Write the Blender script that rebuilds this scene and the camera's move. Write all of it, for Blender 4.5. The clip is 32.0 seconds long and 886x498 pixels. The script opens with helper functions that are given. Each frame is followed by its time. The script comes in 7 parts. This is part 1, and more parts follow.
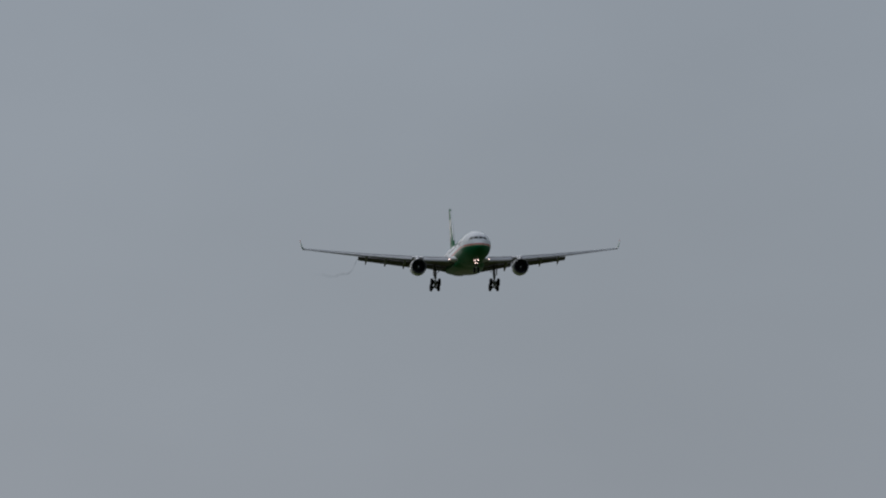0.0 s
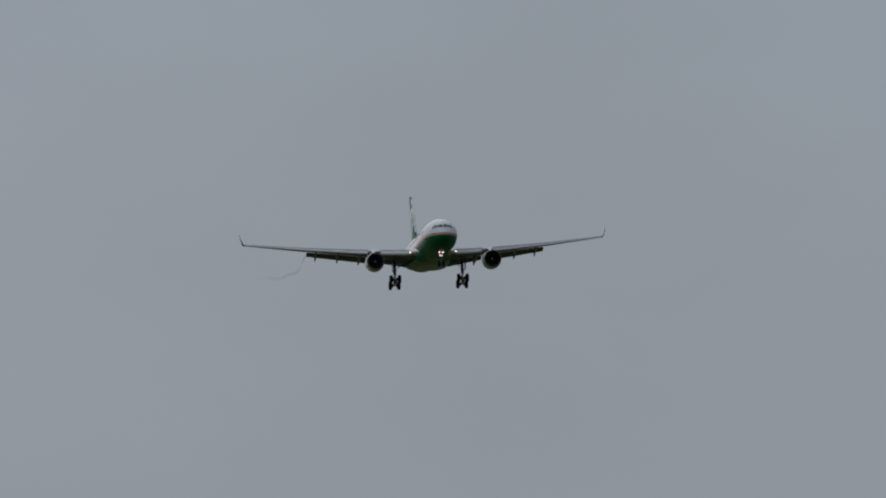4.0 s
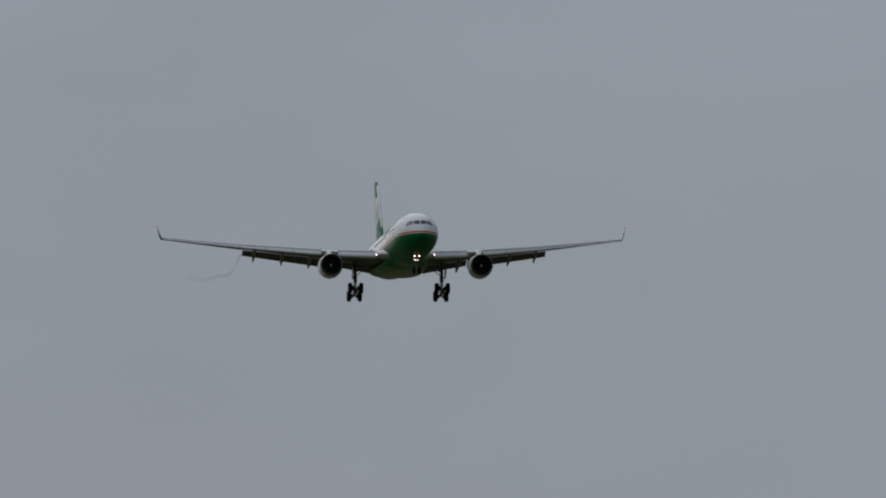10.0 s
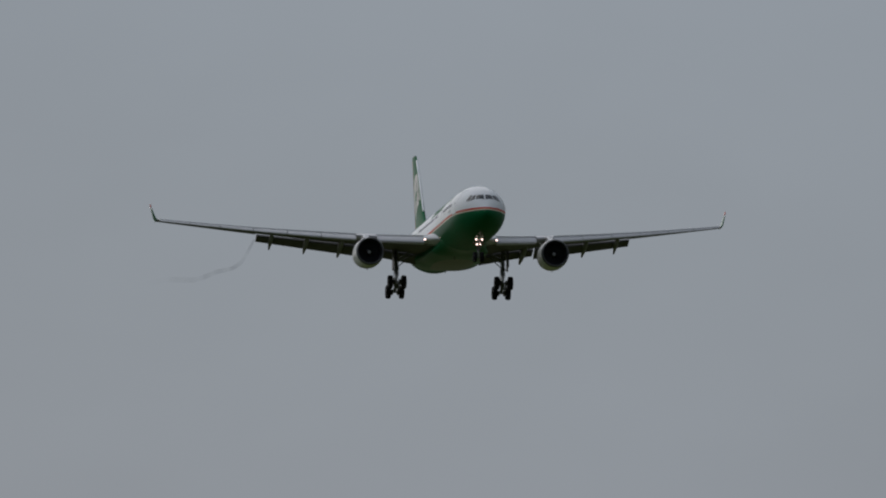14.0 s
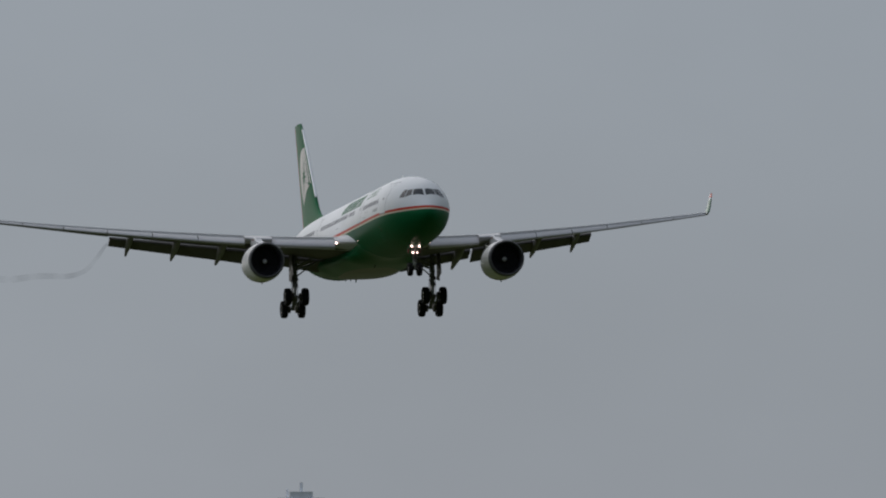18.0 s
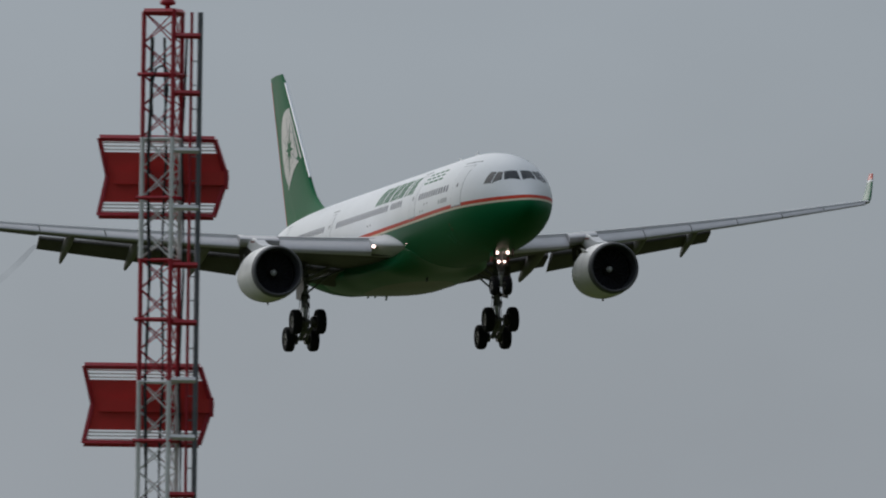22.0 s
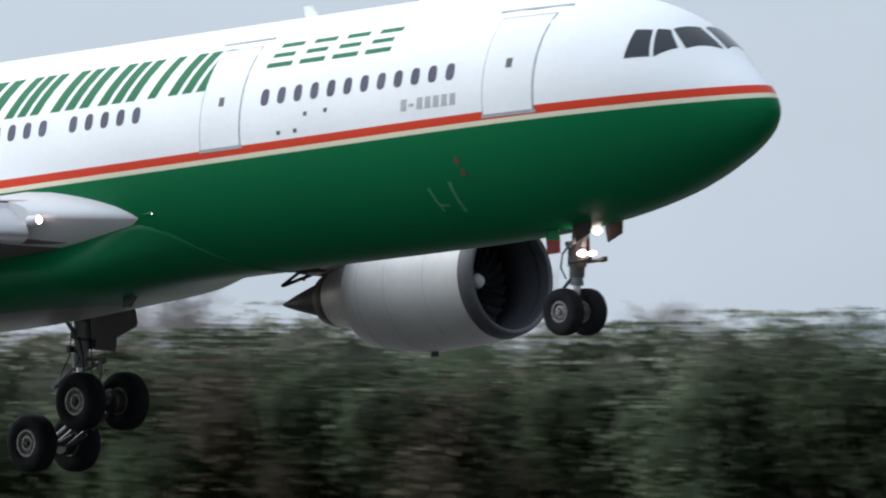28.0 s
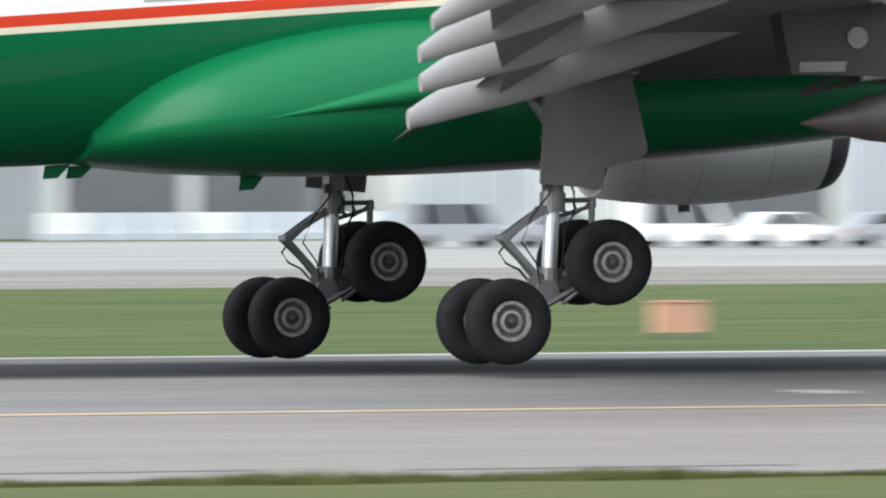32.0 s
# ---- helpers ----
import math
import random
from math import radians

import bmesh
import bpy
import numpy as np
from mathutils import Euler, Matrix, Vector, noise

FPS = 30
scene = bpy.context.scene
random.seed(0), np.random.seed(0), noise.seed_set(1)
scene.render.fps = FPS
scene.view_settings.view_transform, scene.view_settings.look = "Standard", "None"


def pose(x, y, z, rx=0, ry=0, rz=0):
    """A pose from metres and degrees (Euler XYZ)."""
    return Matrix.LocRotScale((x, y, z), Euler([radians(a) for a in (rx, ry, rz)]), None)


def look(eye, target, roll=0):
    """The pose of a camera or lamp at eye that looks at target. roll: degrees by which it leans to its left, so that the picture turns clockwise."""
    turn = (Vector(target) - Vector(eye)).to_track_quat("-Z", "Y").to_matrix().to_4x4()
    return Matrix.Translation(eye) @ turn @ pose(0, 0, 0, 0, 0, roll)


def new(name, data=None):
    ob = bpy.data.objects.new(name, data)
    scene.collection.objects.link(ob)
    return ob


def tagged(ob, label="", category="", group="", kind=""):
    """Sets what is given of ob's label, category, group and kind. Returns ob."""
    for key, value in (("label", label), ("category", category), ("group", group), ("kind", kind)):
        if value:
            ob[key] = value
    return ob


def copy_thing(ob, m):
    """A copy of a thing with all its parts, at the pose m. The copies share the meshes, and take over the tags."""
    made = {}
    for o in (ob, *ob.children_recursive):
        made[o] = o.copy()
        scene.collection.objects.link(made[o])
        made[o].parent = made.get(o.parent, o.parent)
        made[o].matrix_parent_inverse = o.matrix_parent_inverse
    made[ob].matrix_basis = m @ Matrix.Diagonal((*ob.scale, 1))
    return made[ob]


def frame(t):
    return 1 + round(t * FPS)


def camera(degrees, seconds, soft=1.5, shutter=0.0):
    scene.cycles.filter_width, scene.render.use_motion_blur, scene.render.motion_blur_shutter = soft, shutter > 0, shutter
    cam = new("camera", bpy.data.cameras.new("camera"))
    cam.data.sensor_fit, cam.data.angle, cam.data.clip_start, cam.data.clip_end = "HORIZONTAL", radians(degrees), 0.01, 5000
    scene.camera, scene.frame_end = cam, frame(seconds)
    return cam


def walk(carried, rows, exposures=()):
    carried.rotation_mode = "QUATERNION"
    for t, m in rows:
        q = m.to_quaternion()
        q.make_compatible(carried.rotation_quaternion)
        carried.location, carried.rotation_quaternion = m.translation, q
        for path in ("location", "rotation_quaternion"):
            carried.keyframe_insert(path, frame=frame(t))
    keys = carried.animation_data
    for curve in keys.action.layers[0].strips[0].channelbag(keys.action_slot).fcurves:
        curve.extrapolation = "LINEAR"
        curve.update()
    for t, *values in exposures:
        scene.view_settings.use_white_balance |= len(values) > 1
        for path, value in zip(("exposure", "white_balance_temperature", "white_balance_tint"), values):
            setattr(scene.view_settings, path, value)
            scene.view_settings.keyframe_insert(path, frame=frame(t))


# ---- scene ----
cam = camera(4.3806, 32.0, soft=2.05, shutter=0.22)
EYE = 3.451          # height of the lens over the runway's crown
LINE = 179.21        # the runway's centre line, away from the camera
# where the camera looks: seconds, bearing, tilt, roll in degrees
VIEW = [
    (0, -85.3666, 3.0058, -0.008), (0.5, -85.2841, 3.0009, -0.025), (1, -85.2058, 2.9851, -0.030), (1.5, -85.0524, 2.9412, 0.044),
    (2, -84.8198, 2.9316, 0.028), (2.5, -84.6152, 2.9032, -0.041), (3, -84.5798, 2.8968, -0.116), (3.5, -84.5584, 2.9007, -0.098),
    (4, -84.5034, 2.8945, -0.074), (4.5, -84.4154, 2.8796, -0.047), (5, -84.2976, 2.8636, -0.032), (5.5, -84.1534, 2.8546, -0.043),
    (6, -83.9830, 2.8537, -0.082), (6.5, -83.8099, 2.8399, -0.064), (7, -83.6102, 2.8198, -0.035), (7.5, -83.4042, 2.7897, -0.035),
    (8, -83.2154, 2.7657, 0.002), (8.5, -83.0458, 2.7657, -0.039), (9, -82.9261, 2.7598, -0.067), (9.5, -82.8760, 2.7581, -0.033),
    (10, -82.8180, 2.7589, 0.009), (10.5, -82.7564, 2.7616, 0.064), (11, -82.6957, 2.7629, 0.006), (11.5, -82.5966, 2.7535, -0.031),
    (12, -82.4098, 2.7255, -0.044), (12.5, -82.1497, 2.6758, 0.008), (13, -81.8970, 2.6681, 0.023), (13.5, -81.6634, 2.5912, 0.020),
    (14, -81.4274, 2.5504, 0.017), (14.5, -81.1171, 2.4944, 0.028), (15, -80.7077, 2.4544, 0.027), (15.5, -80.3026, 2.4341, 0.012),
    (16, -79.9217, 2.4110, -0.010), (16.5, -79.5599, 2.3856, -0.035), (17, -79.1937, 2.3620, -0.059), (17.5, -78.7997, 2.3442, -0.073),
    (18, -78.3715, 2.3329, -0.077), (18.5, -77.9690, 2.3026, 0.036), (19, -77.5251, 2.2856, -0.050), (19.5, -77.0042, 2.2600, -0.078),
    (20, -76.4096, 2.2039, -0.097), (20.5, -75.8061, 2.1217, -0.104), (21, -75.1999, 2.0615, -0.110), (21.5, -74.5369, 1.9877, -0.065),
    (22, -73.7545, 1.9130, 0.063), (22.25, -73.3378, 1.8743, 0.073), (22.5, -72.9041, 1.8260, 0.066), (22.75, -72.4572, 1.7500, 0.055),
    (23, -71.9845, 1.6742, 0.046), (23.25, -71.4803, 1.6309, 0.049), (23.5, -70.9258, 1.5878, 0.061), (23.75, -70.3049, 1.5109, 0.079),
    (24, -69.6021, 1.4384, 0.103), (24.25, -68.7790, 1.4039, 0.145), (24.5, -67.8847, 1.3873, 0.161), (24.75, -66.9593, 1.3814, 0.079),
    (25, -65.9868, 1.3811, -0.004), (25.25, -64.9958, 1.3791, 0.008), (25.5, -63.8885, 1.3743, 0.039), (25.75, -62.5320, 1.3590, 0.035),
    (26, -61.0580, 1.3433, 0.024), (26.25, -59.5708, 1.3435, 0.019), (26.5, -58.0131, 1.3401, 0.014), (26.6, -57.3636, 1.3308, 0.011),
    (26.8, -56.0124, 1.2996, 0.002), (27, -54.5882, 1.2529, -0.010), (27.2, -53.0858, 1.1927, -0.024), (27.4, -51.4992, 1.1211, -0.037),
    (27.6, -49.8216, 1.0404, -0.048), (27.8, -48.0453, 0.9531, -0.056), (28, -46.1619, 0.8620, -0.057), (28.2, -44.1621, 0.7701, -0.052),
    (28.4, -42.0360, 0.6808, -0.037), (28.5, -40.9225, 0.6383, -0.026), (28.6, -39.7735, 0.5944, -0.010), (28.6, -39.7735, 0.5944, -0.010),
    (28.7, -38.5864, 0.5482, 0.009), (28.8, -37.3577, 0.5030, 0.029), (28.8, -37.3577, 0.5030, 0.029), (28.9, -36.0843, 0.4619, 0.046),
    (29, -34.7630, 0.4280, 0.055), (29, -34.7630, 0.4280, 0.055), (29.1, -33.3895, 0.4028, 0.057), (29.2, -31.9641, 0.3842, 0.052),
    (29.2, -31.9641, 0.3842, 0.052), (29.3, -30.4902, 0.3697, 0.043), (29.4, -28.9713, 0.3570, 0.032), (29.4, -28.9713, 0.3570, 0.032),
    (29.5, -27.4115, 0.3439, 0.023), (29.6, -25.8193, 0.3341, 0.012), (29.6, -25.8193, 0.3341, 0.012), (29.7, -24.1922, 0.3291, 0.000),
    (29.8, -22.5184, 0.3233, -0.012), (29.8, -22.5184, 0.3233, -0.012), (29.9, -20.7869, 0.3110, -0.024), (30, -18.9869, 0.2866, -0.032),
    (30, -18.9869, 0.2866, -0.032), (30.1, -17.1186, 0.2497, -0.035), (30.2, -15.1935, 0.2043, -0.037), (30.2, -15.1935, 0.2043, -0.037),
    (30.3, -13.2185, 0.1506, -0.036), (30.4, -11.2013, 0.0890, -0.035), (30.4, -11.2013, 0.0890, -0.035), (30.5, -9.11, 0.050, -0.035),
    (30.6, -7.0733, -0.0639, -0.038), (30.6, -7.0733, -0.0639, -0.038), (30.7, -4.9742, -0.1630, -0.043), (30.8, -2.8542, -0.2651, -0.047),
    (30.8, -2.8542, -0.2651, -0.047), (30.9, -0.7149, -0.3580, -0.046), (31, 1.4420, -0.4294, -0.038), (31, 1.4420, -0.4294, -0.038),
    (31.1, 3.6149, -0.4774, -0.014), (31.2, 5.7944, -0.5102, 0.024), (31.2, 5.7944, -0.5102, 0.024), (31.3, 7.9663, -0.5308, 0.064),
    (31.4, 10.1169, -0.5422, 0.092), (31.4, 10.1169, -0.5422, 0.092), (31.5, 12.2329, -0.5472, 0.098), (31.6, 14.3082, -0.5425, 0.075),
    (31.6, 14.3082, -0.5425, 0.075), (31.7, 16.3431, -0.5263, 0.030), (31.8, 18.3347, -0.5032, -0.025), (31.8, 18.3347, -0.5032, -0.025),
    (31.9, 20.2807, -0.4784, -0.084), (32, 22.1792, -0.4568, -0.137), (32, 22.1792, -0.4568, -0.137),
]
walk(cam, [(t, pose(0, 0, EYE, 90 + tilt, 0, -bearing) @ pose(0, 0, 0, 0, 0, roll)) for t, bearing, tilt, roll in VIEW],
     [(0, -0.05, 6520, 12), (3, -0.03, 6540, 12), (7, -0.04, 6580, 12), (13, -0.06, 6640, 12), (15, -0.04, 6670, 12), (18, 0.08, 6690, 12), (20, 0.17, 6680, 13), (21, 0.25, 6730, 12), (23, 0.25, 6650, 10), (24, 0.44, 6620, 10), (25, 0.86, 6640, 10), (26, 1.18, 6640, 10), (28.5, 1.8, 6440, 10), (29, 2.22, 6530, 10), (30, 1.62, 6700, 10), (30.25, 1.5, 6700, 10), (30.5, 1.52, 6750, 10), (31, 2.17, 6900, 10), (31.5, 2.12, 6820, 10), (32, 2.18, 6720, 10)])

# ---- sky and light ----
world = bpy.data.worlds.new("overcast")
scene.world = world
world.use_nodes = True
wn, wl = world.node_tree.nodes, world.node_tree.links
wn.clear()


def wnode(kind, **values):
    n = wn.new(kind)
    for k, val in values.items():
        n.inputs[k].default_value = val
    return n


SUN_UP, SUN_ROUND = radians(32), radians(243)
sky = wn.new("ShaderNodeTexSky")
sky.sky_type, sky.sun_disc, sky.sun_elevation, sky.sun_rotation = "NISHITA", False, SUN_UP, SUN_ROUND
coord = wn.new("ShaderNodeTexCoord")
split = wn.new("ShaderNodeSeparateXYZ")
wl.new(coord.outputs["Generated"], split.inputs[0])
rise = wn.new("ShaderNodeMapRange")
rise.inputs["From Min"].default_value, rise.inputs["From Max"].default_value = 0.0, 1.0
rise.inputs["To Min"].default_value, rise.inputs["To Max"].default_value = 1.0, 2.2
wl.new(split.outputs["Z"], rise.inputs["Value"])
mapping = wn.new("ShaderNodeMapping")
mapping.inputs["Scale"].default_value = (14, 14, 26)
wl.new(coord.outputs["Generated"], mapping.inputs[0])
cloud = wn.new("ShaderNodeTexNoise")
cloud.inputs["Scale"].default_value, cloud.inputs["Detail"].default_value, cloud.inputs["Roughness"].default_value = 1.0, 4.0, 0.55
wl.new(mapping.outputs[0], cloud.inputs["Vector"])
soft = wn.new("ShaderNodeMapRange")
soft.inputs["From Min"].default_value, soft.inputs["From Max"].default_value = 0.25, 0.75
soft.inputs["To Min"].default_value, soft.inputs["To Max"].default_value = 0.94, 1.06
wl.new(cloud.outputs["Fac"], soft.inputs["Value"])
level = wn.new("ShaderNodeMath")
level.operation = "MULTIPLY"
wl.new(rise.outputs[0], level.inputs[0])
wl.new(soft.outputs[0], level.inputs[1])
# the cloud is brighter on the side where the hidden sun stands
toward = wn.new("ShaderNodeVectorMath")
toward.operation = "DOT_PRODUCT"
toward.inputs[1].default_value = Vector((-0.76, -0.4, 0.5)).normalized()
wl.new(coord.outputs["Generated"], toward.inputs[0])
glow = wn.new("ShaderNodeMapRange")
glow.inputs["From Min"].default_value, glow.inputs["From Max"].default_value = -1.0, 1.0
glow.inputs["To Min"].default_value, glow.inputs["To Max"].default_value = 0.1, 1.75
wl.new(toward.outputs["Value"], glow.inputs["Value"])
lit = wn.new("ShaderNodeMath")
lit.operation = "MULTIPLY"
wl.new(level.outputs[0], lit.inputs[0])
wl.new(glow.outputs[0], lit.inputs[1])
veil = wn.new("ShaderNodeVectorMath")
veil.operation = "SCALE"
veil.inputs[0].default_value = (0.147, 0.171, 0.2)
wl.new(lit.outputs[0], veil.inputs["Scale"])
clear_sky = wnode("ShaderNodeBackground", Strength=0.004)
wl.new(sky.outputs[0], clear_sky.inputs["Color"])
cover = wnode("ShaderNodeBackground", Strength=1.0)
wl.new(veil.outputs[0], cover.inputs["Color"])
both = wn.new("ShaderNodeAddShader")
wl.new(clear_sky.outputs[0], both.inputs[0])
wl.new(cover.outputs[0], both.inputs[1])
wout = wn.new("ShaderNodeOutputWorld")
wl.new(both.outputs[0], wout.inputs["Surface"])

sun = new("sun", bpy.data.lights.new("sun", "SUN"))
sun.data.energy, sun.data.angle, sun.data.color = 0.85, radians(70), (1.0, 0.97, 0.93)
sun.matrix_world = look((-360, LINE - 135, 235), (0, LINE, 0))


# ---- materials ----
def material(name, colour, rough=0.5, metal=0.0, spread=0.12, scale=3.0, bump=0.0, fine=40.0, gloss=0.5, coat=0.0, random_tint=0.0):
    """A painted or natural surface: base colour with patches and grain at two scales, and fine relief."""
    m = bpy.data.materials.new(name)
    m.use_nodes = True
    nt = m.node_tree
    b = nt.nodes["Principled BSDF"]
    b.inputs["Roughness"].default_value, b.inputs["Metallic"].default_value = rough, metal
    b.inputs["Specular IOR Level"].default_value = gloss
    b.inputs["Coat Weight"].default_value = coat
    tc = nt.nodes.new("ShaderNodeTexCoord")
    big, small = nt.nodes.new("ShaderNodeTexNoise"), nt.nodes.new("ShaderNodeTexNoise")
    big.inputs["Scale"].default_value, big.inputs["Detail"].default_value = scale, 3.0
    small.inputs["Scale"].default_value, small.inputs["Detail"].default_value = fine, 2.0
    nt.links.new(tc.outputs["Object"], big.inputs["Vector"])
    nt.links.new(tc.outputs["Object"], small.inputs["Vector"])
    add = nt.nodes.new("ShaderNodeMath")
    add.operation = "MULTIPLY_ADD"
    add.inputs[1].default_value = 0.4
    nt.links.new(small.outputs["Fac"], add.inputs[0])
    nt.links.new(big.outputs["Fac"], add.inputs[2])
    rng = nt.nodes.new("ShaderNodeMapRange")
    rng.inputs["From Min"].default_value, rng.inputs["From Max"].default_value = 0.4, 1.0
    rng.inputs["To Min"].default_value, rng.inputs["To Max"].default_value = 1 - spread, 1 + spread
    nt.links.new(add.outputs[0], rng.inputs["Value"])
    tint = nt.nodes.new("ShaderNodeVectorMath")
    tint.operation = "SCALE"
    tint.inputs[0].default_value = colour
    nt.links.new(rng.outputs[0], tint.inputs["Scale"])
    last = tint.outputs[0]
    if random_tint:
        info = nt.nodes.new("ShaderNodeObjectInfo")
        r2 = nt.nodes.new("ShaderNodeMapRange")
        r2.inputs["To Min"].default_value, r2.inputs["To Max"].default_value = 1 - random_tint, 1 + random_tint
        nt.links.new(info.outputs["Random"], r2.inputs["Value"])
        t2 = nt.nodes.new("ShaderNodeVectorMath")
        t2.operation = "SCALE"
        nt.links.new(last, t2.inputs[0])
        nt.links.new(r2.outputs[0], t2.inputs["Scale"])
        last = t2.outputs[0]
    nt.links.new(last, b.inputs["Base Color"])
    if bump:
        bp = nt.nodes.new("ShaderNodeBump")
        bp.inputs["Strength"].default_value = bump
        nt.links.new(small.outputs["Fac"], bp.inputs["Height"])
        nt.links.new(bp.outputs[0], b.inputs["Normal"])
    return m


def banded(name, bands, climb=(0, 0, 0), rough=0.28, gloss=0.5):
    """Paint in level bands along a hull. bands: colours from the top, with the height where each ends."""
    m = material(name, (1, 1, 1), rough, 0, 0.05, 0.35, 0, 6.0, gloss)
    nt = m.node_tree
    b = nt.nodes["Principled BSDF"]
    grain = [n for n in nt.nodes if n.bl_idname == "ShaderNodeVectorMath"][0]
    tc = [n for n in nt.nodes if n.bl_idname == "ShaderNodeTexCoord"][0]
    sep = nt.nodes.new("ShaderNodeSeparateXYZ")
    nt.links.new(tc.outputs["Object"], sep.inputs[0])
    # the bands rise a little from the nose to the wing: heights there and at the tail
    fore, aft = nt.nodes.new("ShaderNodeMapRange"), nt.nodes.new("ShaderNodeMapRange")
    fore.inputs["From Min"].default_value, fore.inputs["From Max"].default_value = -3.0, -27.0
    fore.inputs["To Min"].default_value, fore.inputs["To Max"].default_value = climb[0], climb[1]
    aft.inputs["From Min"].default_value, aft.inputs["From Max"].default_value = -27.0, -57.0
    aft.inputs["To Min"].default_value, aft.inputs["To Max"].default_value = 0.0, climb[2] - climb[1]
    nt.links.new(sep.outputs["X"], fore.inputs["Value"])
    nt.links.new(sep.outputs["X"], aft.inputs["Value"])
    rising = nt.nodes.new("ShaderNodeMath")
    nt.links.new(fore.outputs[0], rising.inputs[0])
    nt.links.new(aft.outputs[0], rising.inputs[1])
    h = nt.nodes.new("ShaderNodeMath")
    h.operation = "SUBTRACT"
    nt.links.new(sep.outputs["Z"], h.inputs[0])
    nt.links.new(rising.outputs[0], h.inputs[1])
    last = None
    for colour, low in bands:
        if last is None:
            rgb = nt.nodes.new("ShaderNodeRGB")
            rgb.outputs[0].default_value = (*colour, 1)
            last, edge = rgb.outputs[0], low
            continue
        cmp = nt.nodes.new("ShaderNodeMath")
        cmp.operation = "LESS_THAN"
        cmp.inputs[1].default_value = edge
        nt.links.new(h.outputs[0], cmp.inputs[0])
        mix = nt.nodes.new("ShaderNodeMix")
        mix.data_type = "RGBA"
        nt.links.new(cmp.outputs[0], mix.inputs["Factor"])
        nt.links.new(last, mix.inputs["A"])
        mix.inputs["B"].default_value = (*colour, 1)
        last, edge = mix.outputs["Result"], low
    nt.links.new(last, grain.inputs[0])
    return m


WHITE, RED, CREAM, GREEN, BELLY = (0.8, 0.81, 0.82), (0.62, 0.055, 0.025), (0.72, 0.66, 0.5), (0.002, 0.13, 0.046), (0.2, 0.19, 0.17)
hull_paint = banded("hull_paint", [(WHITE, -0.71), (RED, -0.9), (CREAM, -1.01), (GREEN, -9)], (0.05, 0.17, 0.1), 0.4, 0.09)
fairing_paint = banded("fairing_paint", [(GREEN, -3.5), (BELLY, -9)], (0, 0, 0), 0.3, 0.22)
winglet_paint = banded("winglet_paint", [(RED, 3.36), (WHITE, 3.24), (GREEN, -9)])
fin_green = material("fin_green", (0.003, 0.15, 0.053), 0.5, 0, 0.06, 0.4, 0, 8, 0.1)
green_paint = material("green_paint", GREEN, 0.6, 0, 0.06, 0.4, 0, 8, 0.2)
globe_cream = material("globe_cream", (0.62, 0.6, 0.55), 0.4, 0, 0.05, 0.6, 0, 8)
globe_line = material("globe_line", (0.3, 0.33, 0.3), 0.5, 0, 0.05)
red_paint = material("red_paint", RED, 0.4, 0, 0.06)
white_paint = material("white_paint", (0.79, 0.8, 0.81), 0.4, 0, 0.05, 0.5, 0, 8, 0.1)
nacelle_white = material("nacelle_white", (0.8, 0.785, 0.765), 0.4, 0, 0.08, 0.8, 0, 7, 0.25)
fairing_grey = material("fairing_grey", (0.25, 0.24, 0.24), 0.5, 0, 0.1, 0.9, 0, 7, 0.25)
# dark warm greys: underside shade and runway bounce are mixed into the colour
wing_shaded = material("wing_shaded", (0.11, 0.098, 0.095), 0.5, 0, 0.16, 0.9, 0, 5, 0.22)
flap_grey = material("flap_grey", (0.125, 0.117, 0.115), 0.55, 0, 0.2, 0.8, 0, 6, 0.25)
glove_pale = material("glove_pale", (0.6, 0.6, 0.61), 0.45, 0, 0.08, 0.8, 0, 7, 0.3)
# the same wing paint, paled for the sky's light from above
upper_lit = material("upper_lit", (0.62, 0.62, 0.63), 0.45, 0, 0.1, 0.8, 0, 6, 0.3)
slat_metal = material("slat_metal", (0.52, 0.51, 0.525), 0.42, 0.1, 0.06, 0.8, 0, 6)
lip_metal = material("lip_metal", (0.105, 0.105, 0.112), 0.6, 0.1, 0.08, 1.5, 0, 9)
duct_dark = material("duct_dark", (0.075, 0.077, 0.09), 0.5, 0.2, 0.1, 2)
fan_dark = material("fan_dark", (0.045, 0.046, 0.056), 0.55, 0.3, 0.1, 2)
core_bright = material("core_bright", (0.6, 0.565, 0.54), 0.42, 0.6, 0.2, 2.0, 0, 10)
plug_steel = material("plug_steel", (0.11, 0.095, 0.085), 0.5, 0.6, 0.2, 3, 0, 12)
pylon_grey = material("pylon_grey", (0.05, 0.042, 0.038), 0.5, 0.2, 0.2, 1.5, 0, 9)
strut_grey = material("strut_grey", (0.17, 0.172, 0.175), 0.4, 0.4, 0.2, 4, 0, 20)
chrome = material("chrome", (0.72, 0.73, 0.75), 0.32, 0.7, 0.05, 4)
tyre_rubber = material("tyre_rubber", (0.013, 0.013, 0.0145), 0.85, 0, 0.3, 5, 0.2, 60, 0.15)
rim_grey = material("rim_grey", (0.23, 0.222, 0.215), 0.5, 0.2, 0.25, 8, 0, 30)
hub_dark = material("hub_dark", (0.08, 0.075, 0.07), 0.5, 0.5, 0.2, 8)
glass_dark = material("glass_dark", (0.02, 0.022, 0.028), 0.12, 0, 0.1, 2, 0, 9, 0.3)
window_blue = material("window_blue", (0.085, 0.085, 0.12), 0.55, 0, 0.12, 3, 0, 9, 0.15, 0, 0.15)
seam_grey = material("seam_grey", (0.55, 0.55, 0.55), 0.5, 0, 0.08)
line_grey = material("line_grey", (0.36, 0.37, 0.38), 0.5, 0, 0.08)
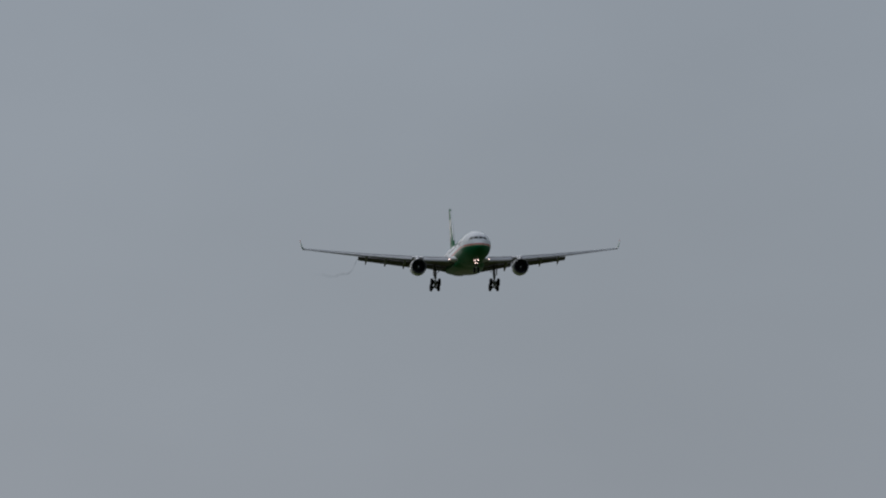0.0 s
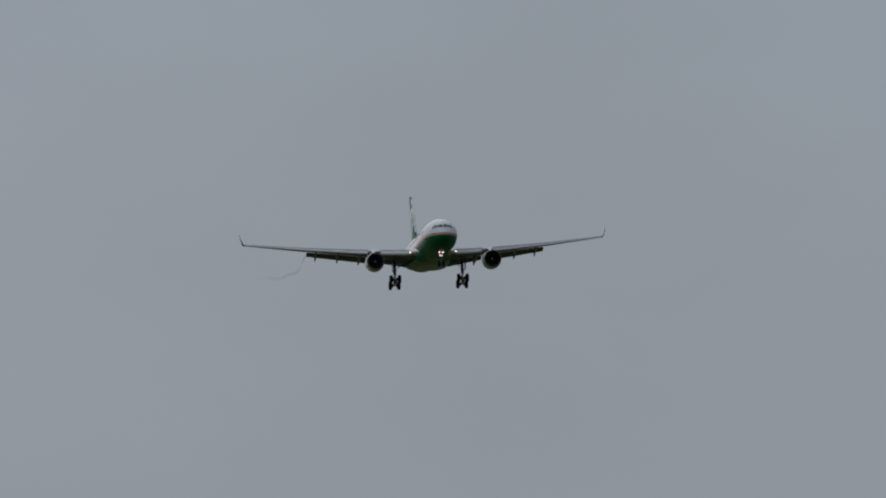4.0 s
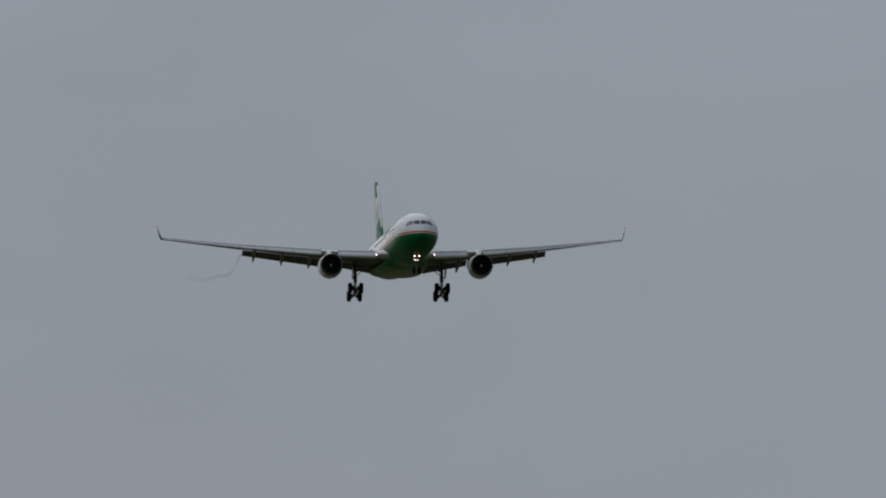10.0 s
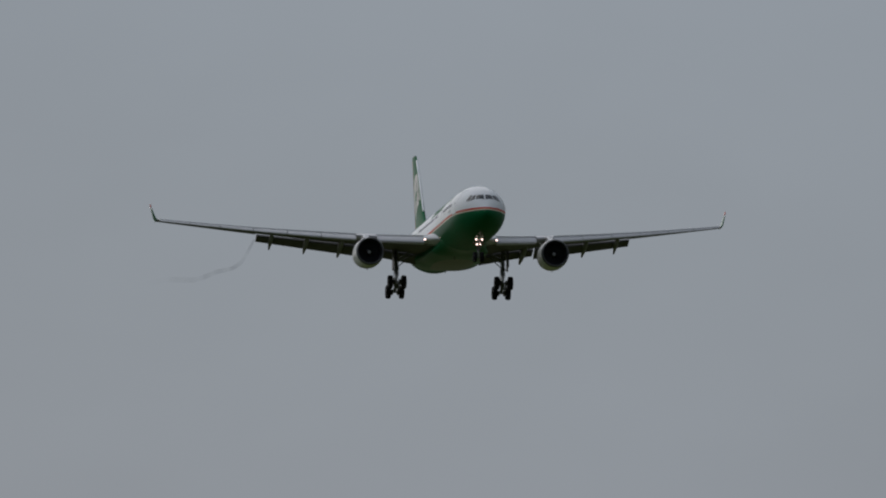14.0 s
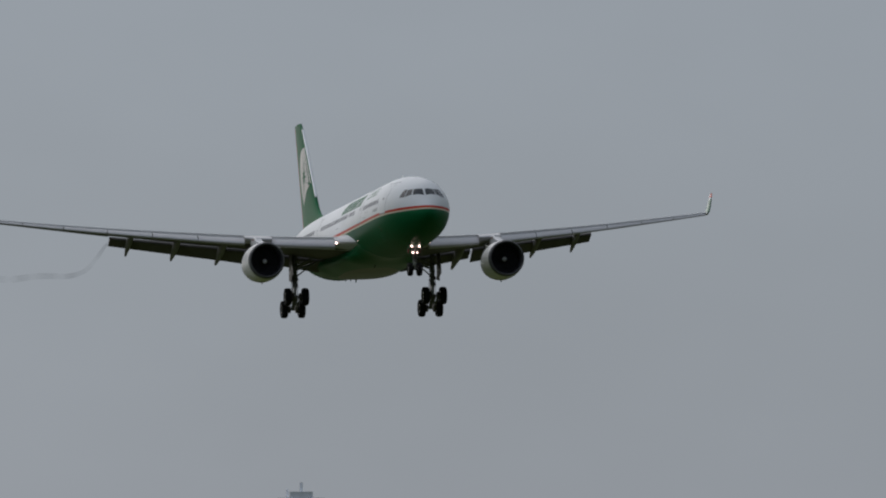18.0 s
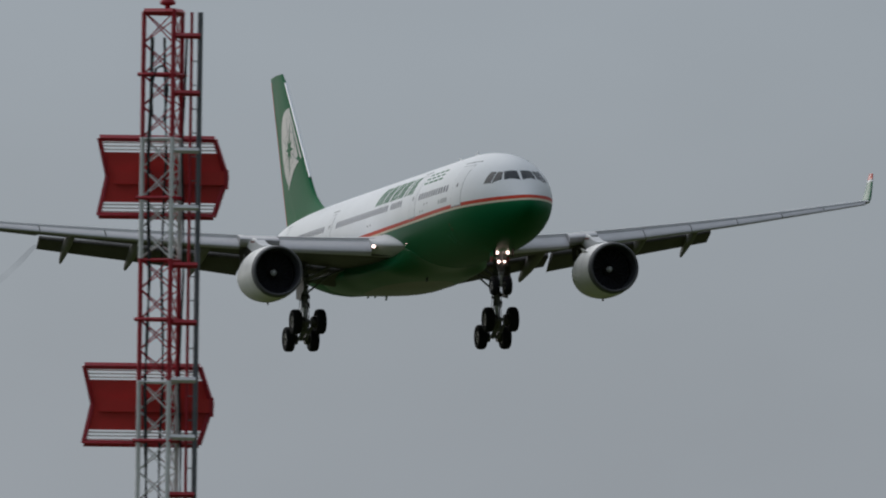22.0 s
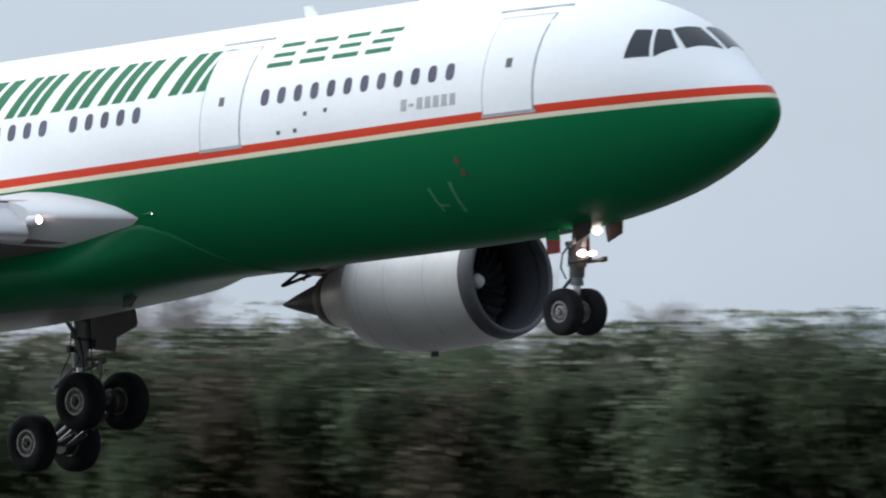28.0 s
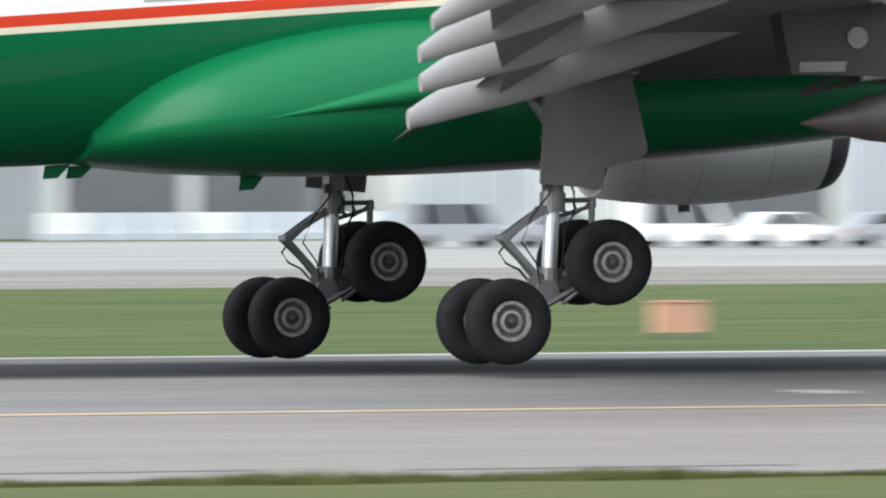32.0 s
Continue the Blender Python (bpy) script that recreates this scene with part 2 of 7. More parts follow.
dark_mark = material("dark_mark", (0.05, 0.05, 0.055), 0.5, 0, 0.1)


def glowing(name, colour, strength):
    m = bpy.data.materials.new(name)
    m.use_nodes = True
    b = m.node_tree.nodes["Principled BSDF"]
    b.inputs["Base Color"].default_value = (0.8, 0.8, 0.8, 1)
    b.inputs["Emission Color"].default_value, b.inputs["Emission Strength"].default_value = (*colour, 1), strength
    return m


lamp_glow = glowing("lamp_glow", (1.0, 0.72, 0.66), 4.0)


def netting(name, colour, cover):
    """Fine net that lets part of the view through."""
    m = material(name, colour, 0.9, 0, 0.25, 0.12, 0, 2.0, 0.1)
    nt = m.node_tree
    mix, clear = nt.nodes.new("ShaderNodeMixShader"), nt.nodes.new("ShaderNodeBsdfTransparent")
    mix.inputs[0].default_value = cover
    nt.links.new(clear.outputs[0], mix.inputs[1])
    nt.links.new(nt.nodes["Principled BSDF"].outputs[0], mix.inputs[2])
    nt.links.new(mix.outputs[0], nt.nodes["Material Output"].inputs["Surface"])
    return m


def wisp(name, colour, most, scale, fade=None):
    """Thin vapour: mostly clear, denser in ragged streaks."""
    m = bpy.data.materials.new(name)
    m.use_nodes = True
    nt = m.node_tree
    nt.nodes.clear()
    out = nt.nodes.new("ShaderNodeOutputMaterial")
    mix, clear, body = nt.nodes.new("ShaderNodeMixShader"), nt.nodes.new("ShaderNodeBsdfTransparent"), nt.nodes.new("ShaderNodeBsdfDiffuse")
    body.inputs["Color"].default_value = (*colour, 1)
    tc, ns, rg = nt.nodes.new("ShaderNodeTexCoord"), nt.nodes.new("ShaderNodeTexNoise"), nt.nodes.new("ShaderNodeMapRange")
    ns.inputs["Scale"].default_value, ns.inputs["Detail"].default_value = scale, 4
    rg.inputs["From Min"].default_value, rg.inputs["From Max"].default_value, rg.inputs["To Max"].default_value = 0.3, 0.7, most
    nt.links.new(tc.outputs["Object"], ns.inputs["Vector"])
    nt.links.new(ns.outputs["Fac"], rg.inputs["Value"])
    dens = rg.outputs[0]
    if fade:
        sep, fr, mu = nt.nodes.new("ShaderNodeSeparateXYZ"), nt.nodes.new("ShaderNodeMapRange"), nt.nodes.new("ShaderNodeMath")
        fr.inputs["From Min"].default_value, fr.inputs["From Max"].default_value = fade
        mu.operation = "MULTIPLY"
        nt.links.new(tc.outputs["Object"], sep.inputs[0])
        nt.links.new(sep.outputs["X"], fr.inputs["Value"])
        nt.links.new(dens, mu.inputs[0])
        nt.links.new(fr.outputs[0], mu.inputs[1])
        dens = mu.outputs[0]
    nt.links.new(dens, mix.inputs[0])
    nt.links.new(clear.outputs[0], mix.inputs[1])
    nt.links.new(body.outputs[0], mix.inputs[2])
    nt.links.new(mix.outputs[0], out.inputs["Surface"])
    return m


# ---- mesh helpers ----
def mesh_of(name, verts, faces, mat, smooth=False):
    me = bpy.data.meshes.new(name)
    me.from_pydata([tuple(q) for q in verts], [], faces)
    me.validate()
    me.materials.append(mat)
    if smooth:
        me.polygons.foreach_set("use_smooth", [True] * len(me.polygons))
    me.update()
    return me


def part(name, data, mat, parent, label=""):
    """One mesh under a thing or under a part. data: a bmesh, or verts and faces (and whether it is smooth)."""
    if isinstance(data, tuple):
        me = mesh_of(name, data[0], data[1], mat, len(data) > 2 and data[2])
    elif isinstance(data, bmesh.types.BMesh):
        me = bpy.data.meshes.new(name)
        data.to_mesh(me)
        data.free()
        me.materials.append(mat)
    else:
        me = data
    ob = new(name, me)
    ob.parent = parent
    return tagged(ob, label)


def thing(name, label, category, group="", at=None, kind=""):
    ob = new(name)
    if at is not None:
        ob.matrix_basis = at
    return tagged(ob, label, category, group, kind)


def loft(rings, cap0=True, cap1=True, closed=True):
    """Verts and faces of a skin over rings of equally many points."""
    n = len(rings[0])
    verts = [p for r in rings for p in r]
    faces = []
    for i in range(len(rings) - 1):
        for j in range(n if closed else n - 1):
            k = (j + 1) % n
            faces.append((i * n + j, i * n + k, (i + 1) * n + k, (i + 1) * n + j))
    # the end caps have points of their own, so that the rim stays crisp
    if cap0:
        faces.append(tuple(range(len(verts) + n - 1, len(verts) - 1, -1)))
        verts += rings[0]
    if cap1:
        faces.append(tuple(range(len(verts), len(verts) + n)))
        verts += rings[-1]
    return verts, faces


def merged(*pieces):
    verts, faces = [], []
    for p in pieces:
        k = len(verts)
        verts += [tuple(q) for q in p[0]]
        faces += [tuple(i + k for i in f) for f in p[1]]
    return verts, faces


def turned(profile, axis="x", n=32, closed=False):
    """A body of revolution about the x axis from (x, radius) pairs."""
    rings = []
    for x, r in profile:
        rings.append([(x, r * math.cos(2 * math.pi * j / n), r * math.sin(2 * math.pi * j / n)) for j in range(n)])
    v, f = loft(rings, not closed, not closed)
    if axis == "y":
        v = [(y, x, z) for x, y, z in v]
    if axis == "z":
        v = [(y, z, x) for x, y, z in v]
    return v, f


def shifted(piece, dx, dy, dz):
    return [(x + dx, y + dy, z + dz) for x, y, z in piece[0]], piece[1]


def box(x0, x1, y0, y1, z0, z1):
    v = [(x, y, z) for z in (z0, z1) for y in (y0, y1) for x in (x0, x1)]
    return v, [(0, 2, 3, 1), (4, 5, 7, 6), (0, 1, 5, 4), (2, 6, 7, 3), (0, 4, 6, 2), (1, 3, 7, 5)]


def bar(a, b, r, n=8, r2=None):
    """A round bar from a to b."""
    a, b = Vector(a), Vector(b)
    q = (b - a).to_track_quat("Z", "Y")
    rings = []
    for p, rr in ((a, r), (b, r if r2 is None else r2)):
        rings.append([tuple(p + q @ Vector((rr * math.cos(2 * math.pi * j / n), rr * math.sin(2 * math.pi * j / n), 0))) for j in range(n)])
    return loft(rings)


def tube(points, r, n=6):
    """A bent round tube through points."""
    pts = [Vector(p) for p in points]
    rings = []
    for i, p in enumerate(pts):
        d = (pts[min(i + 1, len(pts) - 1)] - pts[max(i - 1, 0)]).normalized()
        q = d.to_track_quat("Z", "Y")
        rings.append([tuple(p + q @ Vector((r * math.cos(2 * math.pi * j / n), r * math.sin(2 * math.pi * j / n), 0))) for j in range(n)])
    return loft(rings)


def square_bar(a, b, w):
    return bar(a, b, w * 0.7071, 4)


def slab(outline, thick, axis="y", at=0.0):
    """A plate: an outline of (u, w) pairs, given thickness along an axis, from at to at + thick."""
    n = len(outline)
    lo, hi = [], []
    for u, w in outline:
        for out, d in ((lo, at), (hi, at + thick)):
            out.append({"y": (u, d, w), "x": (d, u, w), "z": (u, w, d)}[axis])
    return loft([lo, hi])


def spline(table, s):
    """Smooth value from a table of (station, value, ...) rows."""
    rows = table
    if s <= rows[0][0]:
        return rows[0][1:]
    for i in range(len(rows) - 1):
        if s <= rows[i + 1][0]:
            break
    else:
        return rows[-1][1:]
    p0, p1, p2, p3 = rows[max(i - 1, 0)], rows[i], rows[i + 1], rows[min(i + 2, len(rows) - 1)]
    h = p2[0] - p1[0]
    u = (s - p1[0]) / h
    out = []
    for k in range(1, len(p1)):
        m1 = (p2[k] - p0[k]) / max(p2[0] - p0[0], 1e-6) * h
        m2 = (p3[k] - p1[k]) / max(p3[0] - p1[0], 1e-6) * h
        out.append((2 * u**3 - 3 * u**2 + 1) * p1[k] + (u**3 - 2 * u**2 + u) * m1 + (-2 * u**3 + 3 * u**2) * p2[k] + (u**3 - u**2) * m2)
    return out


# ---- the airliner: x runs forward from the nose, y to its left, z up ----
HULL = [  # station, top, bottom, half width about the hull's own axis
    (0.12, -0.62, -0.62, 0.001), (0.18, -0.4, -0.84, 0.22), (0.4, -0.1, -1.1, 0.5), (0.8, 0.27, -1.36, 0.86), (1.3, 0.68, -1.6, 1.21),
    (1.8, 1.12, -1.8, 1.51), (2.4, 1.56, -2.02, 1.8), (3.0, 1.88, -2.2, 2.04), (3.7, 2.14, -2.36, 2.27), (4.6, 2.4, -2.52, 2.49),
    (6.0, 2.66, -2.69, 2.69), (7.8, 2.79, -2.79, 2.79), (9.5, 2.82, -2.82, 2.82), (20, 2.82, -2.82, 2.82), (30, 2.82, -2.82, 2.82),
    (37, 2.82, -2.8, 2.82), (41, 2.81, -2.55, 2.76), (45, 2.76, -1.95, 2.5), (49, 2.66, -1.1, 2.02), (52, 2.52, -0.35, 1.55),
    (54.5, 2.32, 0.35, 1.05), (56.3, 2.05, 0.9, 0.6), (57.4, 1.82, 1.25, 0.25), (57.7, 1.62, 1.5, 0.06)]


def droop(s):
    return -0.60 + 0.0102 * s


def hull_side(s, z, out=0.0):
    """The point of the hull's right side at a station and a height over its own axis."""
    top, low, half = spline(HULL, s)
    mid, tall = (top + low) / 2, max((top - low) / 2, 1e-4)
    c = max(-1.0, min(1.0, (z - mid) / tall))
    y = -half * math.sqrt(max(0.0, 1 - c * c))
    ny, nz = y / half ** 2, (z - mid) / tall ** 2
    k = math.hypot(ny, nz) or 1
    return (-s, y + out * ny / k, z + droop(s) + out * nz / k)


def hull_patch(corners, out, grid=(4, 4), mirror=False):
    """A plate that lies on the hull: bilinear between four (station, height) corners, 12 mm thick."""
    a, b, c, d = corners
    nu, nw = grid
    top, base = [], []
    for i in range(nu + 1):
        for j in range(nw + 1):
            u, w = i / nu, j / nw
            s = (a[0] * (1 - u) + b[0] * u) * (1 - w) + (d[0] * (1 - u) + c[0] * u) * w
            z = (a[1] * (1 - u) + b[1] * u) * (1 - w) + (d[1] * (1 - u) + c[1] * u) * w
            for lst, o in ((top, out), (base, out - 0.03)):
                p = hull_side(s, z, o)
                lst.append((p[0], -p[1], p[2]) if mirror else p)
    m = nw + 1
    faces = []
    k = len(top)
    for i in range(nu):
        for j in range(nw):
            q = (i * m + j, (i + 1) * m + j, (i + 1) * m + j + 1, i * m + j + 1)
            faces.append(q[::-1] if mirror else q)
    edge = [i * m for i in range(nu + 1)] + [nu * m + j for j in range(1, m)] + [i * m + nw for i in range(nu - 1, -1, -1)] + list(range(nw - 1, 0, -1))
    rim = len(top) + len(base)
    m2 = len(edge)
    for i in range(m2):
        j = (i + 1) % m2
        faces.append((rim + i, rim + m2 + i, rim + m2 + j, rim + j))
    return top + base + [top[e] for e in edge] + [base[e] for e in edge], faces, True


def ring_of(s, n=56):
    top, low, half = spline(HULL, s)
    mid, tall = (top + low) / 2, (top - low) / 2
    return [(-s, half * math.cos(2 * math.pi * j / n), mid + droop(s) + tall * math.sin(2 * math.pi * j / n)) for j in range(n)]


door_red = material("door_red", (0.2, 0.025, 0.022), 0.5, 0, 0.2, 3, 0, 15, 0.2)
pale_green = material("pale_green", (0.05, 0.21, 0.11), 0.6, 0, 0.3, 4, 0, 20, 0.2)
service_red = material("service_red", (0.1, 0.065, 0.035), 0.6, 0, 0.2, 4, 0, 20, 0.2)
airliner = thing("airliner", "white airliner with green belly and red stripe, landing gear down", "airplane")
stations = [0.12, 0.135, 0.15, 0.18, 0.28, 0.4, 0.6, 0.85, 1.1, 1.4, 1.7, 2.0, 2.3, 2.65, 3.0, 3.35, 3.7, 4.1, 4.6, 5.2, 6, 7, 8, 9.5, 12, 15, 18, 21, 24, 27, 30, 33, 36, 38, 40, 42, 44, 46, 48, 50, 51, 52, 53, 54, 55, 56, 56.8, 57.4, 57.7]
part("fuselage", (*loft([ring_of(s) for s in stations]), True), hull_paint, airliner, "white hull, red and cream stripe, green lower half")

# belly fairing between the wings
FAIR = [  # station, half width, bottom, top
    (15.8, 0.5, -3.16, -3.1), (16.6, 1.3, -3.2, -2.75), (18, 2.1, -3.28, -2.2), (20, 2.72, -3.42, -1.7), (22, 2.95, -3.52, -1.4), (25, 3.08, -3.66, -1.1), (28, 3.24, -3.66, -0.6), (30, 3.5, -3.6, -0.42), (32, 3.5, -3.48, -0.62), (33.5, 3.28, -3.34, -1.0), (34.4, 2.85, -3.2, -1.4), (35.0, 2.2, -3.1, -1.85), (35.35, 1.5, -3.02, -2.2), (35.55, 0.6, -2.95, -2.55)]


def fairing_ring(s, n=40):
    """A slice of the fairing; in front it lies as a thin skin on the hull below a rising edge."""
    blend = min(1.0, max(0.0, (s - 16.4) / 4.2))
    blend = blend * blend * (3 - 2 * blend)
    half, low, up = spline(FAIR, s)
    mid, h = (up + low) / 2, (up - low) / 2
    out = []
    edge = spline([(15.8, -3.3), (16.65, -2.66), (17.56, -1.95), (18.6, -1.37), (19.56, -1.08), (22, -0.9)], s)[0]
    reach = math.pi / 2 + math.asin(max(-0.98, min(0.9, (edge - droop(s)) / 2.82)))
    for j in range(n):
        a = 2 * math.pi * j / n
        c, q = math.cos(a), math.sin(a)
        full = Vector((half * math.copysign(abs(c) ** (0.85 if q > 0 and s > 26 else 0.7), c) * (1 - 0.17 * max(q, -0.3)), mid + h * math.copysign(abs(q) ** 0.85, q)))
        # angle up from the keel: the skin ends at the rising edge and dives into the hull there
        turn = (a + 1.5 * math.pi) % (2 * math.pi) - math.pi
        wide = abs(turn)
        swing = wide / (0.6 * math.pi) * reach if wide <= 0.601 * math.pi else reach
        k = 1.006 if wide <= 0.601 * math.pi else 0.95
        skin = Vector((2.82 * k * math.copysign(math.sin(swing), turn), -2.82 * k * math.cos(swing) + droop(s)))
        p = skin.lerp(full, blend)
        out.append((-s, p.x, p.y))
    return out


part("belly_fairing", (*loft([fairing_ring(15.8 + 0.3 * i) for i in range(66)]), True), fairing_paint, airliner, "bulged green fairing under the wing roots")

# cockpit windows, doors, cabin windows, painted marks

def cockpit_pane(corners, mirror):
    """A windscreen pane from four (station, angle round the nose) corners."""
    pts, back = [], []
    n = 5
    for i in range(n + 1):
        for j in range(n + 1):
            u, w = i / n, j / n
            a, b, c, d = corners
            s = (a[0] * (1 - u) + b[0] * u) * (1 - w) + (d[0] * (1 - u) + c[0] * u) * w
            ang = radians((a[1] * (1 - u) + b[1] * u) * (1 - w) + (d[1] * (1 - u) + c[1] * u) * w)
            top, low, half = spline(HULL, s)
            mid, tall = (top + low) / 2, (top - low) / 2
            for lst, o in ((pts, 0.012), (back, -0.04)):
                y, z = -(half + o) * math.sin(ang), mid + (tall + o) * math.cos(ang) + droop(s)
                lst.append((-s, -y if mirror else y, z))
    m, k = n + 1, len(pts)
    faces = []
    for i in range(n):
        for j in range(n):
            q = (i * m + j, i * m + j + 1, (i + 1) * m + j + 1, (i + 1) * m + j)
            faces.append(q if not mirror else q[::-1])
    edge = [i * m for i in range(m)] + [n * m + j for j in range(1, m)] + [i * m + n for i in range(n - 1, -1, -1)] + list(range(n - 1, 0, -1))
    rim, m2 = 2 * k, len(edge)
    for i in range(m2):
        j = (i + 1) % m2
        faces.append((rim + i, rim + j, rim + m2 + j, rim + m2 + i))
    return pts + back + [pts[e] for e in edge] + [back[e] for e in edge], faces, True


for mirror in (False, True):
    part("windscreen", cockpit_pane([(1.46, 3), (1.81, 35.2), (2.29, 24.5), (2.1, 3)], mirror), glass_dark, airliner, "dark cockpit windscreen pane")
    part("cockpit_window", cockpit_pane([(1.93, 39), (2.27, 56), (2.52, 32.5), (2.3, 27)], mirror), glass_dark, airliner, "dark cockpit side pane")
    part("cockpit_window", cockpit_pane([(2.35, 57), (2.85, 63), (2.89, 40), (2.58, 35)], mirror), glass_dark, airliner, "dark cockpit side pane")

WIN_Z = 0.87
for mirror in (False, True):
    rows = [(7.38 + 0.535 * i) for i in range(12)] + [(17.52 + 0.529 * i) for i in range(5)] + [(20.67 + 0.529 * i) for i in range(23)] + [(35.6 + 0.535 * i) for i in range(18)]
    for s in rows:
        pts = []
        ring0 = []
        for j in range(12):
            a = 2 * math.pi * j / 12
            c, q = math.cos(a), math.sin(a)
            ring0.append((0.125 * math.copysign(abs(c) ** 0.7, c), 0.19 * math.copysign(abs(q) ** 0.75, q)))
        outer = [hull_side(s + u, WIN_Z + w, 0.008) for u, w in ring0]
        inner = [hull_side(s + u, WIN_Z + w, -0.03) for u, w in ring0]
        if mirror:
            outer, inner = [(x, -y, z) for x, y, z in outer], [(x, -y, z) for x, y, z in inner]
        part("cabin_window", loft([inner, outer]), window_blue, airliner)

for mirror in (False, True):
    for s0, s1, low, high in ((4.97, 6.36, -0.2, 1.94), (14.04, 15.33, -0.14, 2.1), (33.6, 34.6, -0.17, 1.6), (46.6, 47.7, -0.1, 1.75)):
        door = part("cabin_door", hull_patch([(s0 + .015, low + .015), (s1 - .015, low + .015), (s1 - .015, high - .015), (s0 + .015, high - .015)], 0.012, (3, 8), mirror), white_paint, airliner, "white passenger door, closed")
        for c in ([(s0 - .02, low), (s0 + .02, low), (s0 + .02, high), (s0 - .02, high)], [(s1 - .02, low), (s1 + .02, low), (s1 + .02, high), (s1 - .02, high)],
                  [(s0, high - .02), (s1, high - .02), (s1, high + .02), (s0, high + .02)], [(s0 - .05, low - .06), (s1 + .05, low - .06), (s1 + .05, low + .01), (s0 - .05, low + .01)]):
            part("door_seam", hull_patch(c, 0.007, (2, 6), mirror), line_grey, door)
        mid = (s0 + s1) / 2
        part("door_port", hull_patch([(mid - .08, 0.8), (mid + .08, 0.8), (mid + .08, 1.0), (mid - .08, 1.0)], 0.018, (1, 1), mirror), dark_mark, door)
        part("rain_gutter", hull_patch([(s0 - 0.2, high + 0.16), (s1 + 0.2, high + 0.16), (s1 + 0.2, high + 0.19), (s0 - 0.2, high + 0.19)], 0.02, (2, 1), mirror), line_grey, door)

# pale streaks and small marks on the green paint
for mirror in (False, True):
    for a, b, c, d in (((8.66, -1.6), (8.64, -2.1), (8.57, -2.1), (8.59, -1.6)), ((7.98, -1.52), (8.06, -2.16), (7.97, -2.16), (7.88, -1.52)), ((8.62, -1.95), (8.35, -1.98), (8.35, -2.03), (8.62, -2.0))):
        part("pale_streak", hull_patch([a, b, c, d], 0.006, (3, 2), not mirror), pale_green, airliner, "pale streak on the green paint")
    for s, z in ((7.45, -1.1), (7.4, -1.36)):
        part("service_mark", hull_patch([(s + 0.1, z), (s, z - 0.1), (s - 0.1, z), (s, z + 0.1)], 0.006, (2, 2), not mirror), service_red, airliner, "small dull red service mark")

# painted title, drawn as plain slanted strokes, and small marks as bars
for mirror in (False, True):
    lean = 0.42
    for s0, s1 in ((22.45, 24.1), (20.95, 22.25), (19.25, 20.7), (17.7, 19.1), (17.0, 17.42), (15.35, 16.75)):
        n = max(1, round((s1 - s0) / 0.5))
        for k in range(n):
            a0 = s0 + (s1 - s0) * k / n
            a1 = a0 + (s1 - s0) / n * 0.66
            part("title_stroke", hull_patch([(a1, 1.22), (a0, 1.22), (a0 - lean, 2.14), (a1 - lean, 2.14)], 0.006, (3, 6), not mirror), green_paint, airliner)
    for k in range(4):
        s1 = 13.55 - 1.06 * k
        for z0, z1, a, b in ((1.55, 1.65, 0.05, 0.85), (1.78, 1.87, 0.12, 0.8), (2.0, 2.09, 0.2, 0.92)):
            part("script_bar", hull_patch([(s1 - a, z0), (s1 - b, z0), (s1 - b, z1), (s1 - a, z1)], 0.006, (2, 1), not mirror), green_paint, airliner)
    for k in range(7):
        s1 = 8.84 - 0.25 * k
        part("registration_bar", hull_patch([(s1, 0.13), (s1 - 0.16, 0.13), (s1 - 0.18, 0.38), (s1 - 0.02, 0.38)] if k != 1 else [(s1, 0.22), (s1 - 0.14, 0.22), (s1 - 0.14, 0.27), (s1, 0.27)], 0.006, (1, 1), not mirror), line_grey, airliner, "small grey bar of lettering")
    for s, z in ((12.18, -0.02), (12.72, -0.02), (11.2, 0.35), (11.85, 0.33), (24.07, 0.15), (24.7, 0.15)):
        part("static_port", hull_patch([(s, z), (s + 0.1, z), (s + 0.1, z + 0.09), (s, z + 0.09)], 0.01, (1, 1), mirror), dark_mark, airliner)

# ---- wings ----
WING = [  # span, leading edge, chord, height of the leading edge, thickness
    (2.2, 18.9, 11.6, -1.75, 0.13), (3.6, 19.95, 10.6, -1.62, 0.125), (6.5, 21.75, 8.8, -1.32, 0.115), (9.45, 23.55, 7.25, -0.98, 0.11),
    (14, 26.4, 6.05, -0.38, 0.105), (19.6, 29.85, 4.6, 0.4, 0.1), (25, 33.2, 3.25, 1.24, 0.1), (29.65, 35.9, 2.15, 1.98, 0.1)]


def section(y, a, b, n=10, sink=0.0, drop=0.0):
    """A wing slice between two parts of its chord, as a closed ring of (x, y, z)."""
    le, ch, z, th = spline(WING, y)
    inc = 0.05 - 0.0022 * y
    up, lo = [], []
    for i in range(n + 1):
        f = a + (b - a) * (i / n if a > 0.01 else (i / n) ** 1.7)
        t = th * 5 * (0.2969 * math.sqrt(max(f, 0)) - 0.126 * f - 0.3516 * f**2 + 0.2843 * f**3 - 0.1036 * f**4)
        camber = 0.02 * math.sin(math.pi * f)
        zz = z - inc * ch * f + camber * ch + sink
        up.append((-(le + f * ch), y, zz + t * ch * 0.95))
        lo.append((-(le + f * ch), y, zz - t * ch * 1.05))
    return up + lo[::-1]


